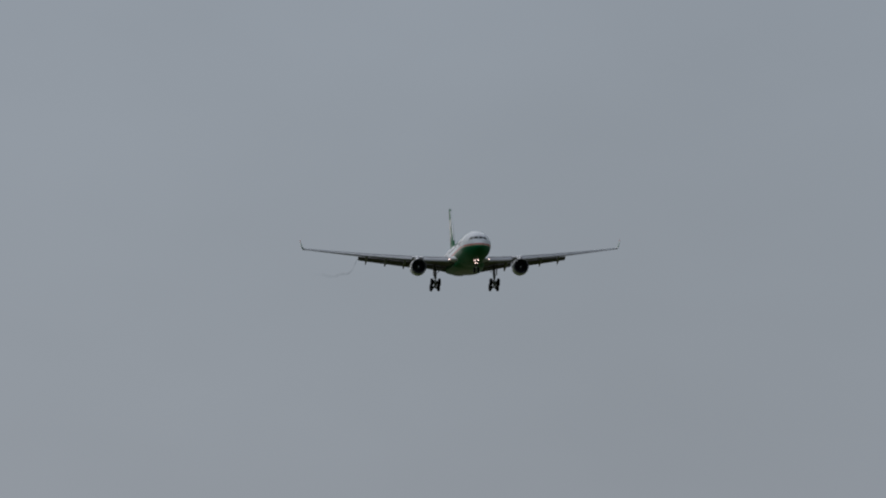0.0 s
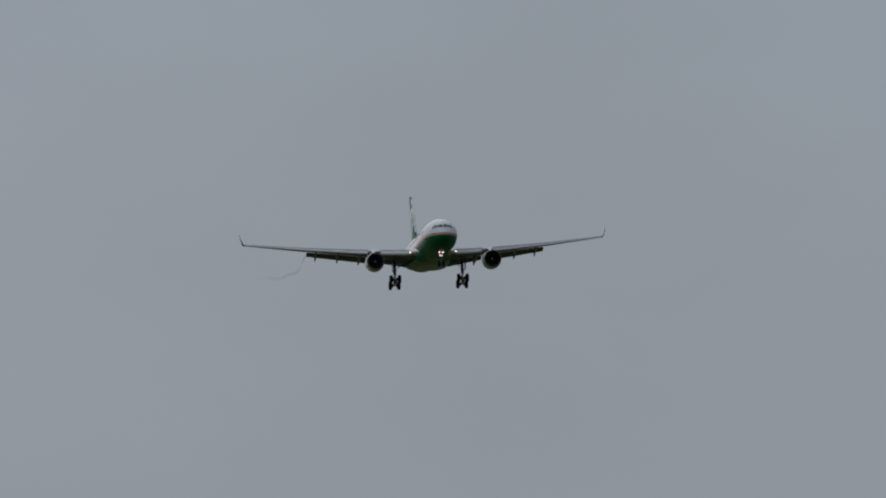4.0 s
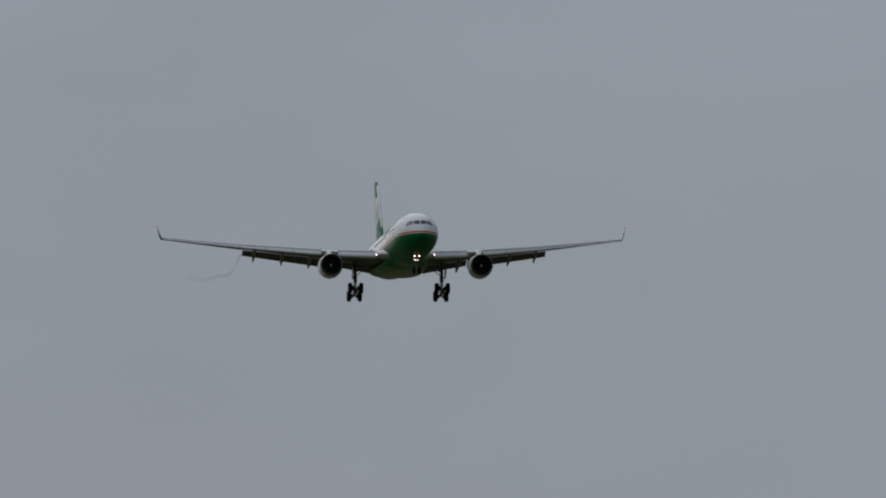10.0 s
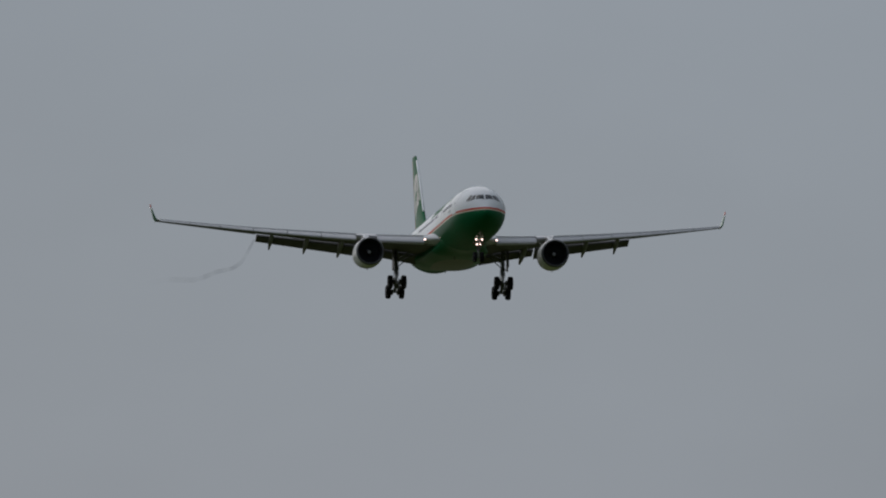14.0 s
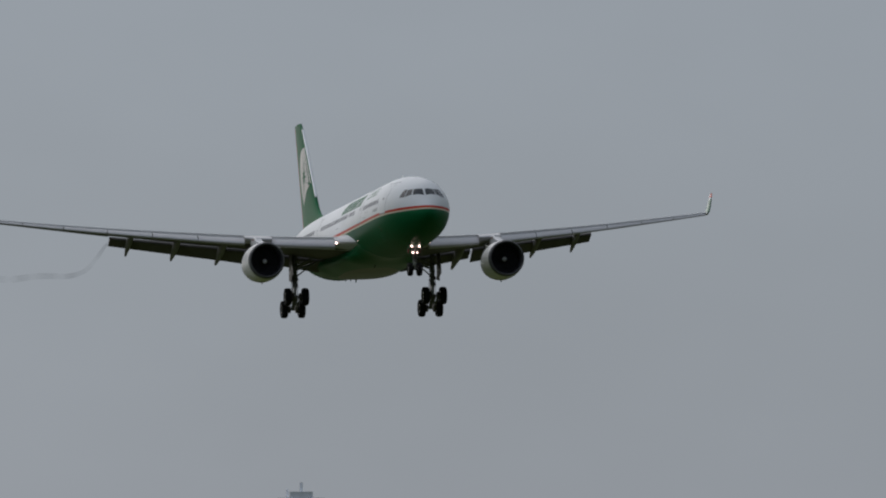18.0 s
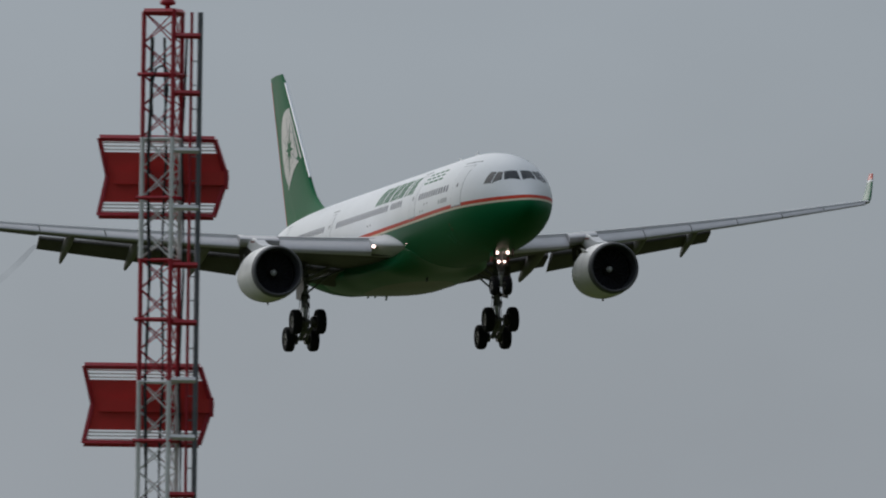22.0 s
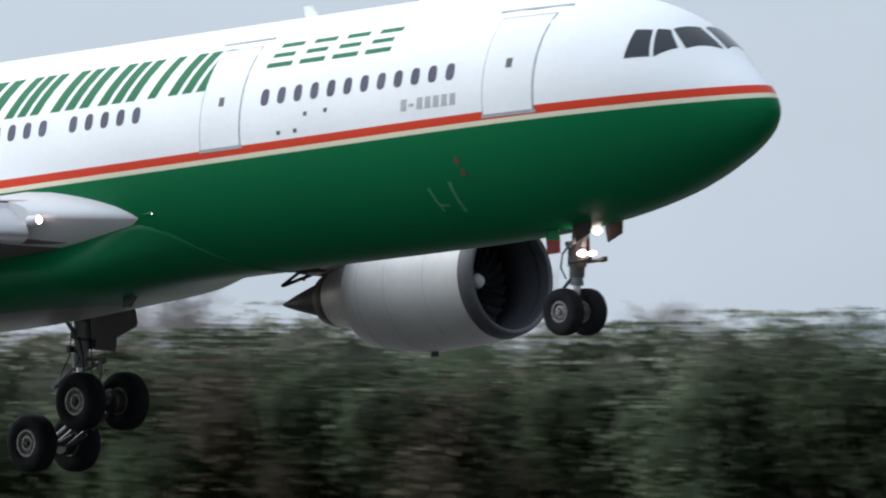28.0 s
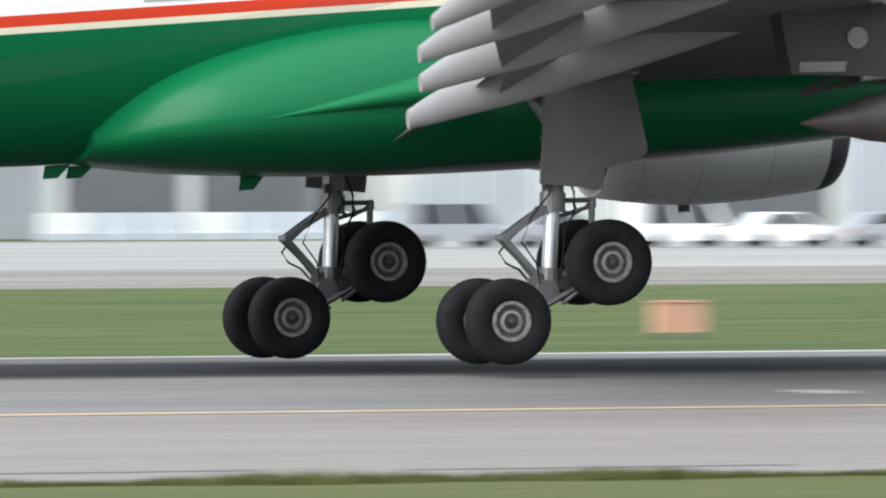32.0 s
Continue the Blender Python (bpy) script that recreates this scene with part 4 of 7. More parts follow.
# ---- landing gear ----
def wheel_mesh(r, w, rim):
    """Tyre and rim about the y axis, centred."""
    tyre = turned([(-w * 0.36, rim), (-w * 0.42, rim + 0.02), (-w * 0.5, rim + (r - rim) * 0.4), (-w * 0.48, r * 0.9), (-w * 0.36, r * 0.975), (-w * 0.18, r), (0, r * 1.002), (w * 0.18, r), (w * 0.36, r * 0.975), (w * 0.48, r * 0.9), (w * 0.5, rim + (r - rim) * 0.4), (w * 0.42, rim + 0.02), (w * 0.36, rim)], "y", 36, True)
    face = turned([(-w * 0.38, rim * 1.02), (-w * 0.43, rim * 0.98), (-w * 0.43, rim * 0.84), (-w * 0.36, rim * 0.8), (-w * 0.3, rim * 0.78), (-w * 0.26, rim * 0.6), (-w * 0.36, rim * 0.56), (-w * 0.38, rim * 0.4), (-w * 0.24, rim * 0.36), (-w * 0.24, 0.001)], "y", 28, True)
    hub = turned([(-w * 0.2, rim * 0.38), (-w * 0.26, rim * 0.36), (-w * 0.28, rim * 0.2), (-w * 0.44, rim * 0.15), (-w * 0.46, rim * 0.05), (-w * 0.46, 0.001)], "y", 16, True)
    dish = turned([(-w * 0.31, rim * 0.78), (-w * 0.29, rim * 0.6), (-w * 0.2, rim * 0.6), (-w * 0.2, rim * 0.78)], "y", 28, True)
    face2 = ([(x, -y, z) for x, y, z in face[0]], [q[::-1] for q in face[1]])
    bolts = []
    for k in range(10):
        a = 2 * math.pi * k / 10
        for sg in (-1, 1):
            bolts.append(bar((rim * 0.7 * math.cos(a), sg * w * 0.2, rim * 0.7 * math.sin(a)), (rim * 0.7 * math.cos(a), sg * w * 0.36, rim * 0.7 * math.sin(a)), rim * 0.075, 6))
            bolts.append(bar((rim * 0.9 * math.cos(a + 0.3), sg * w * 0.4, rim * 0.9 * math.sin(a + 0.3)), (rim * 0.9 * math.cos(a + 0.3), sg * w * 0.45, rim * 0.9 * math.sin(a + 0.3)), rim * 0.045, 6))
    for piece in (hub, dish):
        bolts += [piece, ([(x, -y, z) for x, y, z in piece[0]], [q[::-1] for q in piece[1]])]
    return mesh_of("tyre", *tyre, tyre_rubber, True), mesh_of("wheel_rim", *merged(face, face2), rim_grey), mesh_of("wheel_bolts", *merged(*bolts), hub_dark)


main_tyre, main_rim, main_bolts = wheel_mesh(0.70, 0.5, 0.33)
nose_tyre, nose_rim, nose_bolts = wheel_mesh(0.525, 0.37, 0.24)
bogies = []
for side in (1, -1):
    y = 5.56 * side
    # the strut in its own frame
    leg = merged(bar((-28.6, y, -1.5), (-28.8, y, -4.15), 0.185, 18), bar((-28.79, y, -3.98), (-28.82, y, -4.3), 0.215, 18), bar((-28.93, y, -5.2), (-28.98, y, -5.6), 0.19, 14))
    strut = part("main_gear_leg", (*leg, False), strut_grey, airliner, "grey main landing gear leg")
    part("piston", (*bar((-28.82, y, -4.2), (-28.96, y, -5.5), 0.13, 18), True), chrome, strut, "bright chrome piston")
    part("torque_link", merged(square_bar((-29.0, y, -4.22), (-29.7, y, -4.67), 0.05), square_bar((-29.7, y, -4.67), (-29.12, y, -5.38), 0.05), bar((-29.7, y - 0.16, -4.67), (-29.7, y + 0.16, -4.67), 0.065, 10), bar((-29.0, y - 0.16, -4.25), (-29.0, y + 0.16, -4.25), 0.07, 10), bar((-29.12, y - 0.14, -5.38), (-29.12, y + 0.14, -5.38), 0.06, 10)), strut_grey, strut, "grey scissor link")
    part("pitch_trimmer", merged(square_bar((-28.7, y, -4.12), (-28.1, y, -4.15), 0.06), bar((-28.12, y, -4.1), (-28.15, y, -4.5), 0.055, 10), square_bar((-28.72, y, -4.38), (-28.15, y, -4.25), 0.05), square_bar((-28.45, y, -4.13), (-28.4, y, -4.32), 0.04), bar((-28.15, y, -4.45), (-28.32, y, -5.1), 0.03)), strut_grey, strut, "grey pitch trimmer arm")
    part("side_brace", merged(bar((-28.7, y, -3.0), (-28.4, y - side * 2.3, -2.2), 0.09), bar((-28.6, y, -2.2), (-27.2, y, -2.1), 0.08)), strut_grey, strut)
    part("brake_hose", tube([(-28.75 + 0.1 * math.sin(2 * k), y - 0.2 * side, -3.9 - 0.2 * k) for k in range(9)], 0.016), tyre_rubber, strut)
    for k, (dx, dy) in enumerate(((0.1, 0.17), (-0.14, -0.17))):
        pts = [(-28.66 + dx * 0.3, y + dy * 1.2, -2.4), (-28.74 + dx * 0.6, y + dy * 1.3, -3.3), (-28.8 + dx, y + dy * 1.4, -4.0), (-28.95 + dx * 2.2, y + dy * 1.3, -4.35), (-29.0 + dx * 3.2, y + dy * 1.2, -4.75), (-28.98 + dx * 1.8, y + dy * 1.4, -5.1), (-29.0 + dx * 1.6, y + dy * 2.0, -5.45)]
        part("hydraulic_hose", tube(pts, 0.015), tyre_rubber, strut, "black hydraulic hose")
    for z, r in ((-2.5, 0.225), (-3.1, 0.22), (-3.55, 0.235)):
        part("clamp", bar((-28.52 + (z + 1.5) * 0.12, y, z), (-28.53 + (z + 1.4) * 0.12, y, z - 0.07), r, 14), hub_dark, strut)
    for dy in (0.13, -0.13):
        part("link_plate", slab([(-28.98, -4.18), (-29.35, -4.39), (-29.74, -4.63), (-29.7, -4.72), (-29.3, -4.48), (-28.98, -4.32)], 0.035, "y", y + dy - 0.017), strut_grey, strut)
        part("link_plate", slab([(-29.68, -4.62), (-29.76, -4.7), (-29.44, -5.05), (-29.16, -5.42), (-29.08, -5.36), (-29.37, -5.0)], 0.035, "y", y + dy * 0.8 - 0.017), strut_grey, strut)
    part("retract_jack", merged(bar((-28.7, y - side * 0.1, -2.7), (-28.2, y - side * 1.5, -2.0), 0.1, 10), bar((-28.65, y - side * 0.05, -2.9), (-28.7, y - side * 0.35, -2.62), 0.06, 8)), strut_grey, strut)
    part("lock_stay", merged(bar((-28.8, y - side * 0.15, -3.5), (-28.35, y - side * 1.3, -2.6), 0.055, 8), bar((-28.35, y - side * 1.3, -2.6), (-28.3, y - side * 2.2, -2.2), 0.06, 8)), strut_grey, strut)
    loops = (((-28.7, 0.2, -4.1), (-28.55, 0.22, -4.28), (-28.4, 0.2, -4.38), (-28.25, 0.12, -4.3), (-28.16, 0.06, -4.2)),
             ((-29.02, 0.18, -4.2), (-29.25, 0.2, -4.5), (-29.55, 0.2, -4.72), (-29.72, 0.16, -4.9), (-29.62, 0.14, -5.08), (-29.4, 0.14, -5.2), (-29.15, 0.2, -5.5)),
             ((-28.62, -0.2, -3.6), (-28.5, -0.22, -4.0), (-28.52, -0.2, -4.35), (-28.7, -0.2, -4.6), (-28.74, -0.2, -5.0), (-28.85, -0.25, -5.4)))
    for loop in loops:
        part("brake_line", tube([(a, y + b, c) for a, b, c in loop], 0.02), tyre_rubber, strut, "black brake line")
    for a, b, c, w, h in ((-28.62, 0.2, -3.75, 0.16, 0.2), (-28.95, -0.2, -3.85, 0.12, 0.16), (-28.1, 0.06, -4.2, 0.1, 0.14), (-29.7, 0.14, -4.66, 0.1, 0.1), (-28.98, 0.2, -5.3, 0.14, 0.22), (-28.76, -0.2, -5.45, 0.12, 0.2)):
        part("valve_block", box(a - w / 2, a + w / 2, y + b - 0.06, y + b + 0.06, c - h / 2, c + h / 2), hub_dark, strut)
    gd = [(28.85, -1.7), (28.2, -1.6), (27.62, -1.7), (27.5, -1.9), (27.24, -3.36), (27.3, -3.47), (28.0, -3.65), (28.06, -3.98), (29.13, -3.82)]
    door = part("gear_door", slab([(-a, b) for a, b in gd], 0.06, "y", y + side * 0.4), flap_grey, strut, "grey gear door hung on the leg")
    part("door_panel", slab([(-28.8, -2.15), (-27.42, -2.2), (-27.42, -2.24), (-28.8, -2.19)], 0.01, "y", y + side * 0.46 - (0.004 if side < 0 else -0.054)), wing_shaded, door)
    part("hinged_gear_door", slab([(-29.9, -2.6), (-28.9, -2.7), (-28.95, -3.05), (-29.6, -3.1)], 0.05, "y", side * 2.6), flap_grey, airliner)
    # the bogie turns about its pivot
    pivot = part("bogie", merged(bar((1.02, 0, 0.02), (-1.02, 0, 0.02), 0.13, 12), bar((0, -0.2, 0), (0, 0.2, 0), 0.2, 12), bar((0.0, 0, 0.0), (0, 0, 0.3), 0.16, 12), bar((0.99, -0.6, 0), (0.99, 0.6, 0), 0.09, 10), bar((-0.99, -0.6, 0), (-0.99, 0.6, 0), 0.09, 10), square_bar((0.8, 0.22, -0.18), (-0.8, 0.22, -0.18), 0.07), square_bar((0.8, -0.22, -0.18), (-0.8, -0.22, -0.18), 0.07)), strut_grey, airliner, "four-wheel bogie, tilted with its rear wheels low")
    pivot.matrix_basis = pose(-29.05, y, -5.58, 0, -24.5, 0)
    bogies.append((pivot, y))
    for dx in (0.99, -0.99):
        for dy in (0.34, -0.34):
            part("brake_pack", shifted(turned([(-0.14, 0.1), (-0.14, 0.27), (-0.08, 0.3), (0.08, 0.3), (0.14, 0.27), (0.14, 0.1)], "y", 20), dx, dy, 0), hub_dark, pivot, "dark brake pack")
            part("brake_rod", bar((dx * 0.75, dy * 0.8, -0.2), (dx * 0.12, dy * 0.7, -0.28), 0.035, 6), strut_grey, pivot)
        for dy in (0.7, -0.7):
            w = part("tyre", main_tyre, None, pivot, "black worn main wheel tyre")
            w.location = (dx, dy, 0)
            q = part("wheel_rim", main_rim, None, pivot, "grey wheel rim")
            q.location = (dx, dy, 0)
            q = part("wheel_bolts", main_bolts, None, pivot)
            q.location = (dx, dy, 0)

bay_dark = material("bay_dark", (0.04, 0.034, 0.03), 0.9, 0, 0.3, 4, 0, 20, 0.1)
nose_leg = part("nose_gear_leg", merged(bar((-6.3, 0, -2.6), (-6.5, 0, -4.4), 0.13, 14), square_bar((-6.4, 0, -3.9), (-5.9, 0, -3.0), 0.09), square_bar((-6.62, 0, -4.25), (-6.95, 0, -4.5), 0.07), square_bar((-6.95, 0, -4.5), (-6.7, 0, -4.95), 0.07), bar((-6.45, -0.3, -3.55), (-6.45, 0.3, -3.55), 0.06), bar((-6.62, -0.55, -5.04), (-6.62, 0.55, -5.04), 0.07)), strut_grey, airliner, "grey nose landing gear leg")
part("piston", (*bar((-6.5, 0, -4.4), (-6.62, 0, -5.04), 0.085, 14), True), chrome, nose_leg)
for side in (1, -1):
    for data, nm in ((nose_tyre, "tyre"), (nose_rim, "wheel_rim"), (nose_bolts, "wheel_bolts")):
        part(nm, data, None, nose_leg).location = (-6.62, side * 0.36, -5.04)
    rear_door = part("nose_gear_door", slab([(-6.98, -2.72), (-6.48, -2.75), (-6.5, -3.46), (-6.9, -3.42)], 0.04, "y", side * 0.46 - 0.02), green_paint, nose_leg, "green nose gear door, open")
    part("door_panel", slab([(-6.9, -3.42), (-6.5, -3.46), (-6.52, -3.74), (-6.91, -3.74)], 0.04, "y", side * 0.46 - 0.02), door_red, rear_door, "red lower panel of the door")
    part("front_gear_door", slab([(-6.1, -2.7), (-5.4, -2.72), (-5.5, -3.4), (-5.95, -3.56)], 0.04, "y", side * 0.5 - 0.02), bay_dark, nose_leg, "dark brown nose gear door, open")
    part("drag_brace", merged(bar((-6.42, side * 0.16, -3.6), (-5.85, side * 0.2, -2.75), 0.04, 8), bar((-6.2, side * 0.22, -3.3), (-6.75, side * 0.25, -2.7), 0.035, 8)), strut_grey, nose_leg, "grey drag brace")
    part("steering_jack", merged(bar((-6.5, side * 0.2, -3.95), (-5.95, side * 0.24, -3.95), 0.045, 10), bar((-5.95, side * 0.24, -3.95), (-5.8, side * 0.25, -3.94), 0.06, 10)), hub_dark, nose_leg, "dark steering cylinder")
    part("nose_hose", tube([(-6.45, side * 0.14, -3.5), (-6.7, side * 0.2, -3.75), (-6.78, side * 0.2, -4.05), (-6.68, side * 0.16, -4.3)], 0.022), tyre_rubber, nose_leg, "black hose")
    part("turn_off_light", (*shifted(turned([(0.0, 0.01), (0.015, 0.035), (-0.03, 0.045), (-0.1, 0.03)], "x", 12), -6.08, side * 0.14, -2.98), True), lamp_glow, nose_leg, "small lit nose gear light")
    part("taxi_light", (*shifted(turned([(0.0, 0.01), (0.02, 0.072 if side < 0 else 0.055), (-0.05, 0.085), (-0.16, 0.05)], "x", 14), -6.0, side * 0.3, -3.3), True), lamp_glow, nose_leg, "lit nose gear light")
part("steering_collar", merged(bar((-6.42, 0, -3.62), (-6.47, 0, -4.05), 0.21, 16), bar((-6.46, 0, -4.0), (-6.5, 0, -4.28), 0.17, 16)), hub_dark, nose_leg, "dark steering collar")
part("lower_clamp", bar((-6.5, 0, -4.36), (-6.52, 0, -4.46), 0.15, 14), strut_grey, nose_leg)
for y, r in ((-0.21, 0.07), (0.12, 0.05)):
    part("takeoff_light", (*shifted(turned([(0.0, 0.01), (0.015, r), (-0.05, r + 0.012), (-0.16, 0.04)], "x", 14), -6.03, y, -3.79), True), lamp_glow, nose_leg, "lit nose gear light")


# ---- ground, runway, taxiways ----
CROSS = [(-4000, -0.9), (LINE - 79, -0.9), (LINE - 43, -0.66), (LINE - 30, -0.42), (LINE - 22.5, -0.29), (LINE, -0.1), (LINE + 22.5, -0.29), (LINE + 30, -0.4), (LINE + 61, -0.6), (520, -0.6), (4900, -0.6)]


def lie(y):
    for (a, za), (b, zb) in zip(CROSS, CROSS[1:]):
        if y <= b:
            return za + (zb - za) * (y - a) / (b - a)
    return -0.6


def strip(name, x0, x1, y0, y1, mat, lift, label, category, kind="structure", thick=0.05):
    """A paved or painted strip that follows the ground's cross fall."""
    ys = [y0] + [y for y, _ in CROSS if y0 < y < y1] + [y1]
    top = [(x, y, lie(y) + lift) for y in ys for x in (x0, x1)]
    low = [(x, y, lie(y) + lift - thick) for y in ys for x in (x0, x1)]
    n, k = len(ys), len(top)
    f = []
    for i in range(n - 1):
        f.append((2 * i, 2 * i + 1, 2 * i + 3, 2 * i + 2))
        f.append((k + 2 * i + 2, k + 2 * i + 3, k + 2 * i + 1, k + 2 * i))
        for e in (0, 1):
            f.append((2 * i + e, 2 * i + 2 + e, k + 2 * i + 2 + e, k + 2 * i + e))
    f.append((0, k, k + 1, 1))
    f.append((2 * n - 2, 2 * n - 1, k + 2 * n - 1, k + 2 * n - 2))
    ob = new(name, mesh_of(name, top + low, f, mat))
    return tagged(ob, label, category, "", kind)


def streaked(name, colours, along, across, rough=0.9, bump=0.0, extra=None):
    """Ground cover: streaks along the runway mixed with patches. colours: dark and light."""
    m = bpy.data.materials.new(name)
    m.use_nodes = True
    nt = m.node_tree
    b = nt.nodes["Principled BSDF"]
    b.inputs["Roughness"].default_value = rough
    b.inputs["Specular IOR Level"].default_value = 0.25
    tc, mp = nt.nodes.new("ShaderNodeTexCoord"), nt.nodes.new("ShaderNodeMapping")
    mp.inputs["Scale"].default_value = (along, across, 1)
    nt.links.new(tc.outputs["Object"], mp.inputs[0])
    n1, n2 = nt.nodes.new("ShaderNodeTexNoise"), nt.nodes.new("ShaderNodeTexNoise")
    n1.inputs["Scale"].default_value, n1.inputs["Detail"].default_value = 1.0, 5
    n2.inputs["Scale"].default_value, n2.inputs["Detail"].default_value = 2.5, 4
    nt.links.new(mp.outputs[0], n1.inputs["Vector"])
    nt.links.new(tc.outputs["Object"], n2.inputs["Vector"])
    av = nt.nodes.new("ShaderNodeMath")
    av.operation = "MULTIPLY_ADD"
    av.inputs[1].default_value = 0.5
    nt.links.new(n2.outputs["Fac"], av.inputs[0])
    nt.links.new(n1.outputs["Fac"], av.inputs[2])
    ramp = nt.nodes.new("ShaderNodeMapRange")
    ramp.inputs["From Min"].default_value, ramp.inputs["From Max"].default_value = 0.5, 1.0
    nt.links.new(av.outputs[0], ramp.inputs["Value"])
    mix = nt.nodes.new("ShaderNodeMix")
    mix.data_type = "RGBA"
    mix.inputs["A"].default_value, mix.inputs["B"].default_value = (*colours[0], 1), (*colours[1], 1)
    nt.links.new(ramp.outputs[0], mix.inputs["Factor"])
    last = mix.outputs["Result"]
    if extra:
        # worn band: rubber laid down about the centre line
        sep = nt.nodes.new("ShaderNodeSeparateXYZ")
        nt.links.new(tc.outputs["Object"], sep.inputs[0])
        off = nt.nodes.new("ShaderNodeMath")
        off.operation = "SUBTRACT"
        off.inputs[1].default_value = extra[0]
        nt.links.new(sep.outputs["Y"], off.inputs[0])
        ab = nt.nodes.new("ShaderNodeMath")
        ab.operation = "ABSOLUTE"
        nt.links.new(off.outputs[0], ab.inputs[0])
        ad = nt.nodes.new("ShaderNodeMath")
        ad.operation = "MULTIPLY_ADD"
        ad.inputs[1].default_value = 3.0
        nt.links.new(n1.outputs["Fac"], ad.inputs[0])
        nt.links.new(ab.outputs[0], ad.inputs[2])
        mr = nt.nodes.new("ShaderNodeMapRange")
        mr.inputs["From Min"].default_value, mr.inputs["From Max"].default_value = extra[1] + 1.5, extra[2] + 1.5
        mr.inputs["To Min"].default_value, mr.inputs["To Max"].default_value = 1.0, 0.0
        nt.links.new(ad.outputs[0], mr.inputs["Value"])
        mx = nt.nodes.new("ShaderNodeMix")
        mx.data_type = "RGBA"
        mx.inputs["B"].default_value = (*extra[3], 1)
        nt.links.new(last, mx.inputs["A"])
        nt.links.new(mr.outputs[0], mx.inputs["Factor"])
        last = mx.outputs["Result"]
    nt.links.new(last, b.inputs["Base Color"])
    if bump:
        bp = nt.nodes.new("ShaderNodeBump")
        bp.inputs["Strength"].default_value = bump
        nt.links.new(n2.outputs["Fac"], bp.inputs["Height"])
        nt.links.new(bp.outputs[0], b.inputs["Normal"])
    return m


grass = streaked("grass", ((0.026, 0.052, 0.008), (0.094, 0.097, 0.03)), 0.03, 0.2, 0.95, 0.4)
asphalt = streaked("asphalt", ((0.1377, 0.1272, 0.1215), (0.2025, 0.1863, 0.1758)), 0.02, 0.5, 0.8, 0.1, (LINE + 4.5, 7.2, 9.6, (0.02, 0.019, 0.021)))
shoulder_mat = streaked("shoulder", ((0.188, 0.1604, 0.146), (0.25, 0.2187, 0.204)), 0.02, 0.3, 0.85, 0.1)
taxi_mat = streaked("taxiway_concrete", ((0.158, 0.1393, 0.1215), (0.2673, 0.2527, 0.2333)), 0.03, 0.15, 0.85, 0.1)
apron_mat = streaked("apron_concrete", ((0.243, 0.2349, 0.2187), (0.324, 0.3159, 0.2916)), 0.03, 0.1, 0.85, 0.1)
marking = material("marking_white", (0.62, 0.6, 0.56), 0.7, 0, 0.2, 0.6, 0, 8)
marking_worn = material("marking_worn", (0.42, 0.4, 0.38), 0.7, 0, 0.25, 0.6, 0, 8)
marking_old = material("marking_cream", (0.5, 0.36, 0.2), 0.7, 0, 0.2, 0.4, 0, 6)
marking_pale = material("marking_pale", (0.38, 0.31, 0.22), 0.7, 0, 0.25, 0.6, 0, 8)
marking_yellow = material("marking_yellow", (0.44, 0.33, 0.18), 0.7, 0, 0.2, 0.6, 0, 8)

gx = [-4800, -3000, -1800, -1200, -800, -500, -300, -150, 0, 150, 300, 600, 1200, 2400, 4800]
gy = [y for y, _ in CROSS]
gv = [(x, y, lie(y)) for y in gy for x in gx]
gf = [(j * len(gx) + i, j * len(gx) + i + 1, (j + 1) * len(gx) + i + 1, (j + 1) * len(gx) + i) for j in range(len(gy) - 1) for i in range(len(gx) - 1)]
tagged(new("ground", mesh_of("ground", gv, gf, grass)), "airfield grass, green and dry in streaks", "grass", "", "structure")
fresh_grass = streaked("fresh_grass", ((0.024, 0.056, 0.007), (0.102, 0.113, 0.035)), 0.08, 0.5, 0.95, 0.4)
strip("grass_field", 45, 900, LINE + 29.02, 334.98, fresh_grass, 0.005, "fresh green grass field between runway and taxiway", "grass")
strip("runway", -250, 2400, LINE - 22.5, LINE + 22.5, asphalt, 0.02, "grey asphalt runway dark with tyre rubber", "runway")
strip("runway_shoulder", -250, 2400, LINE - 43, LINE - 22.52, shoulder_mat, 0.012, "brownish paved runway shoulder", "pavement")
strip("runway_shoulder", -250, 2400, LINE + 22.52, LINE + 29, shoulder_mat, 0.012, "brownish paved runway shoulder", "pavement")
strip("edge_line", -250, 2400, LINE + 21.5, LINE + 22.4, marking, 0.03, "white painted runway edge line", "marking", "structure", 0.008)
strip("edge_line", -250, 2400, LINE - 22.4, LINE - 21.9, marking_old, 0.03, "worn cream painted runway edge line", "marking", "structure", 0.008)
joint_dark = material("joint_dark", (0.06, 0.055, 0.05), 0.9, 0, 0.3, 0.5, 0, 4)
for x0, x1, y in ((37.5, 54.2, 139.1), (56.0, 61.5, 138.7)):
    strip("pavement_joint", x0, x1, y, y + 0.22, joint_dark, 0.016, "dark open joint in the shoulder paving", "joint", thick=0.02)
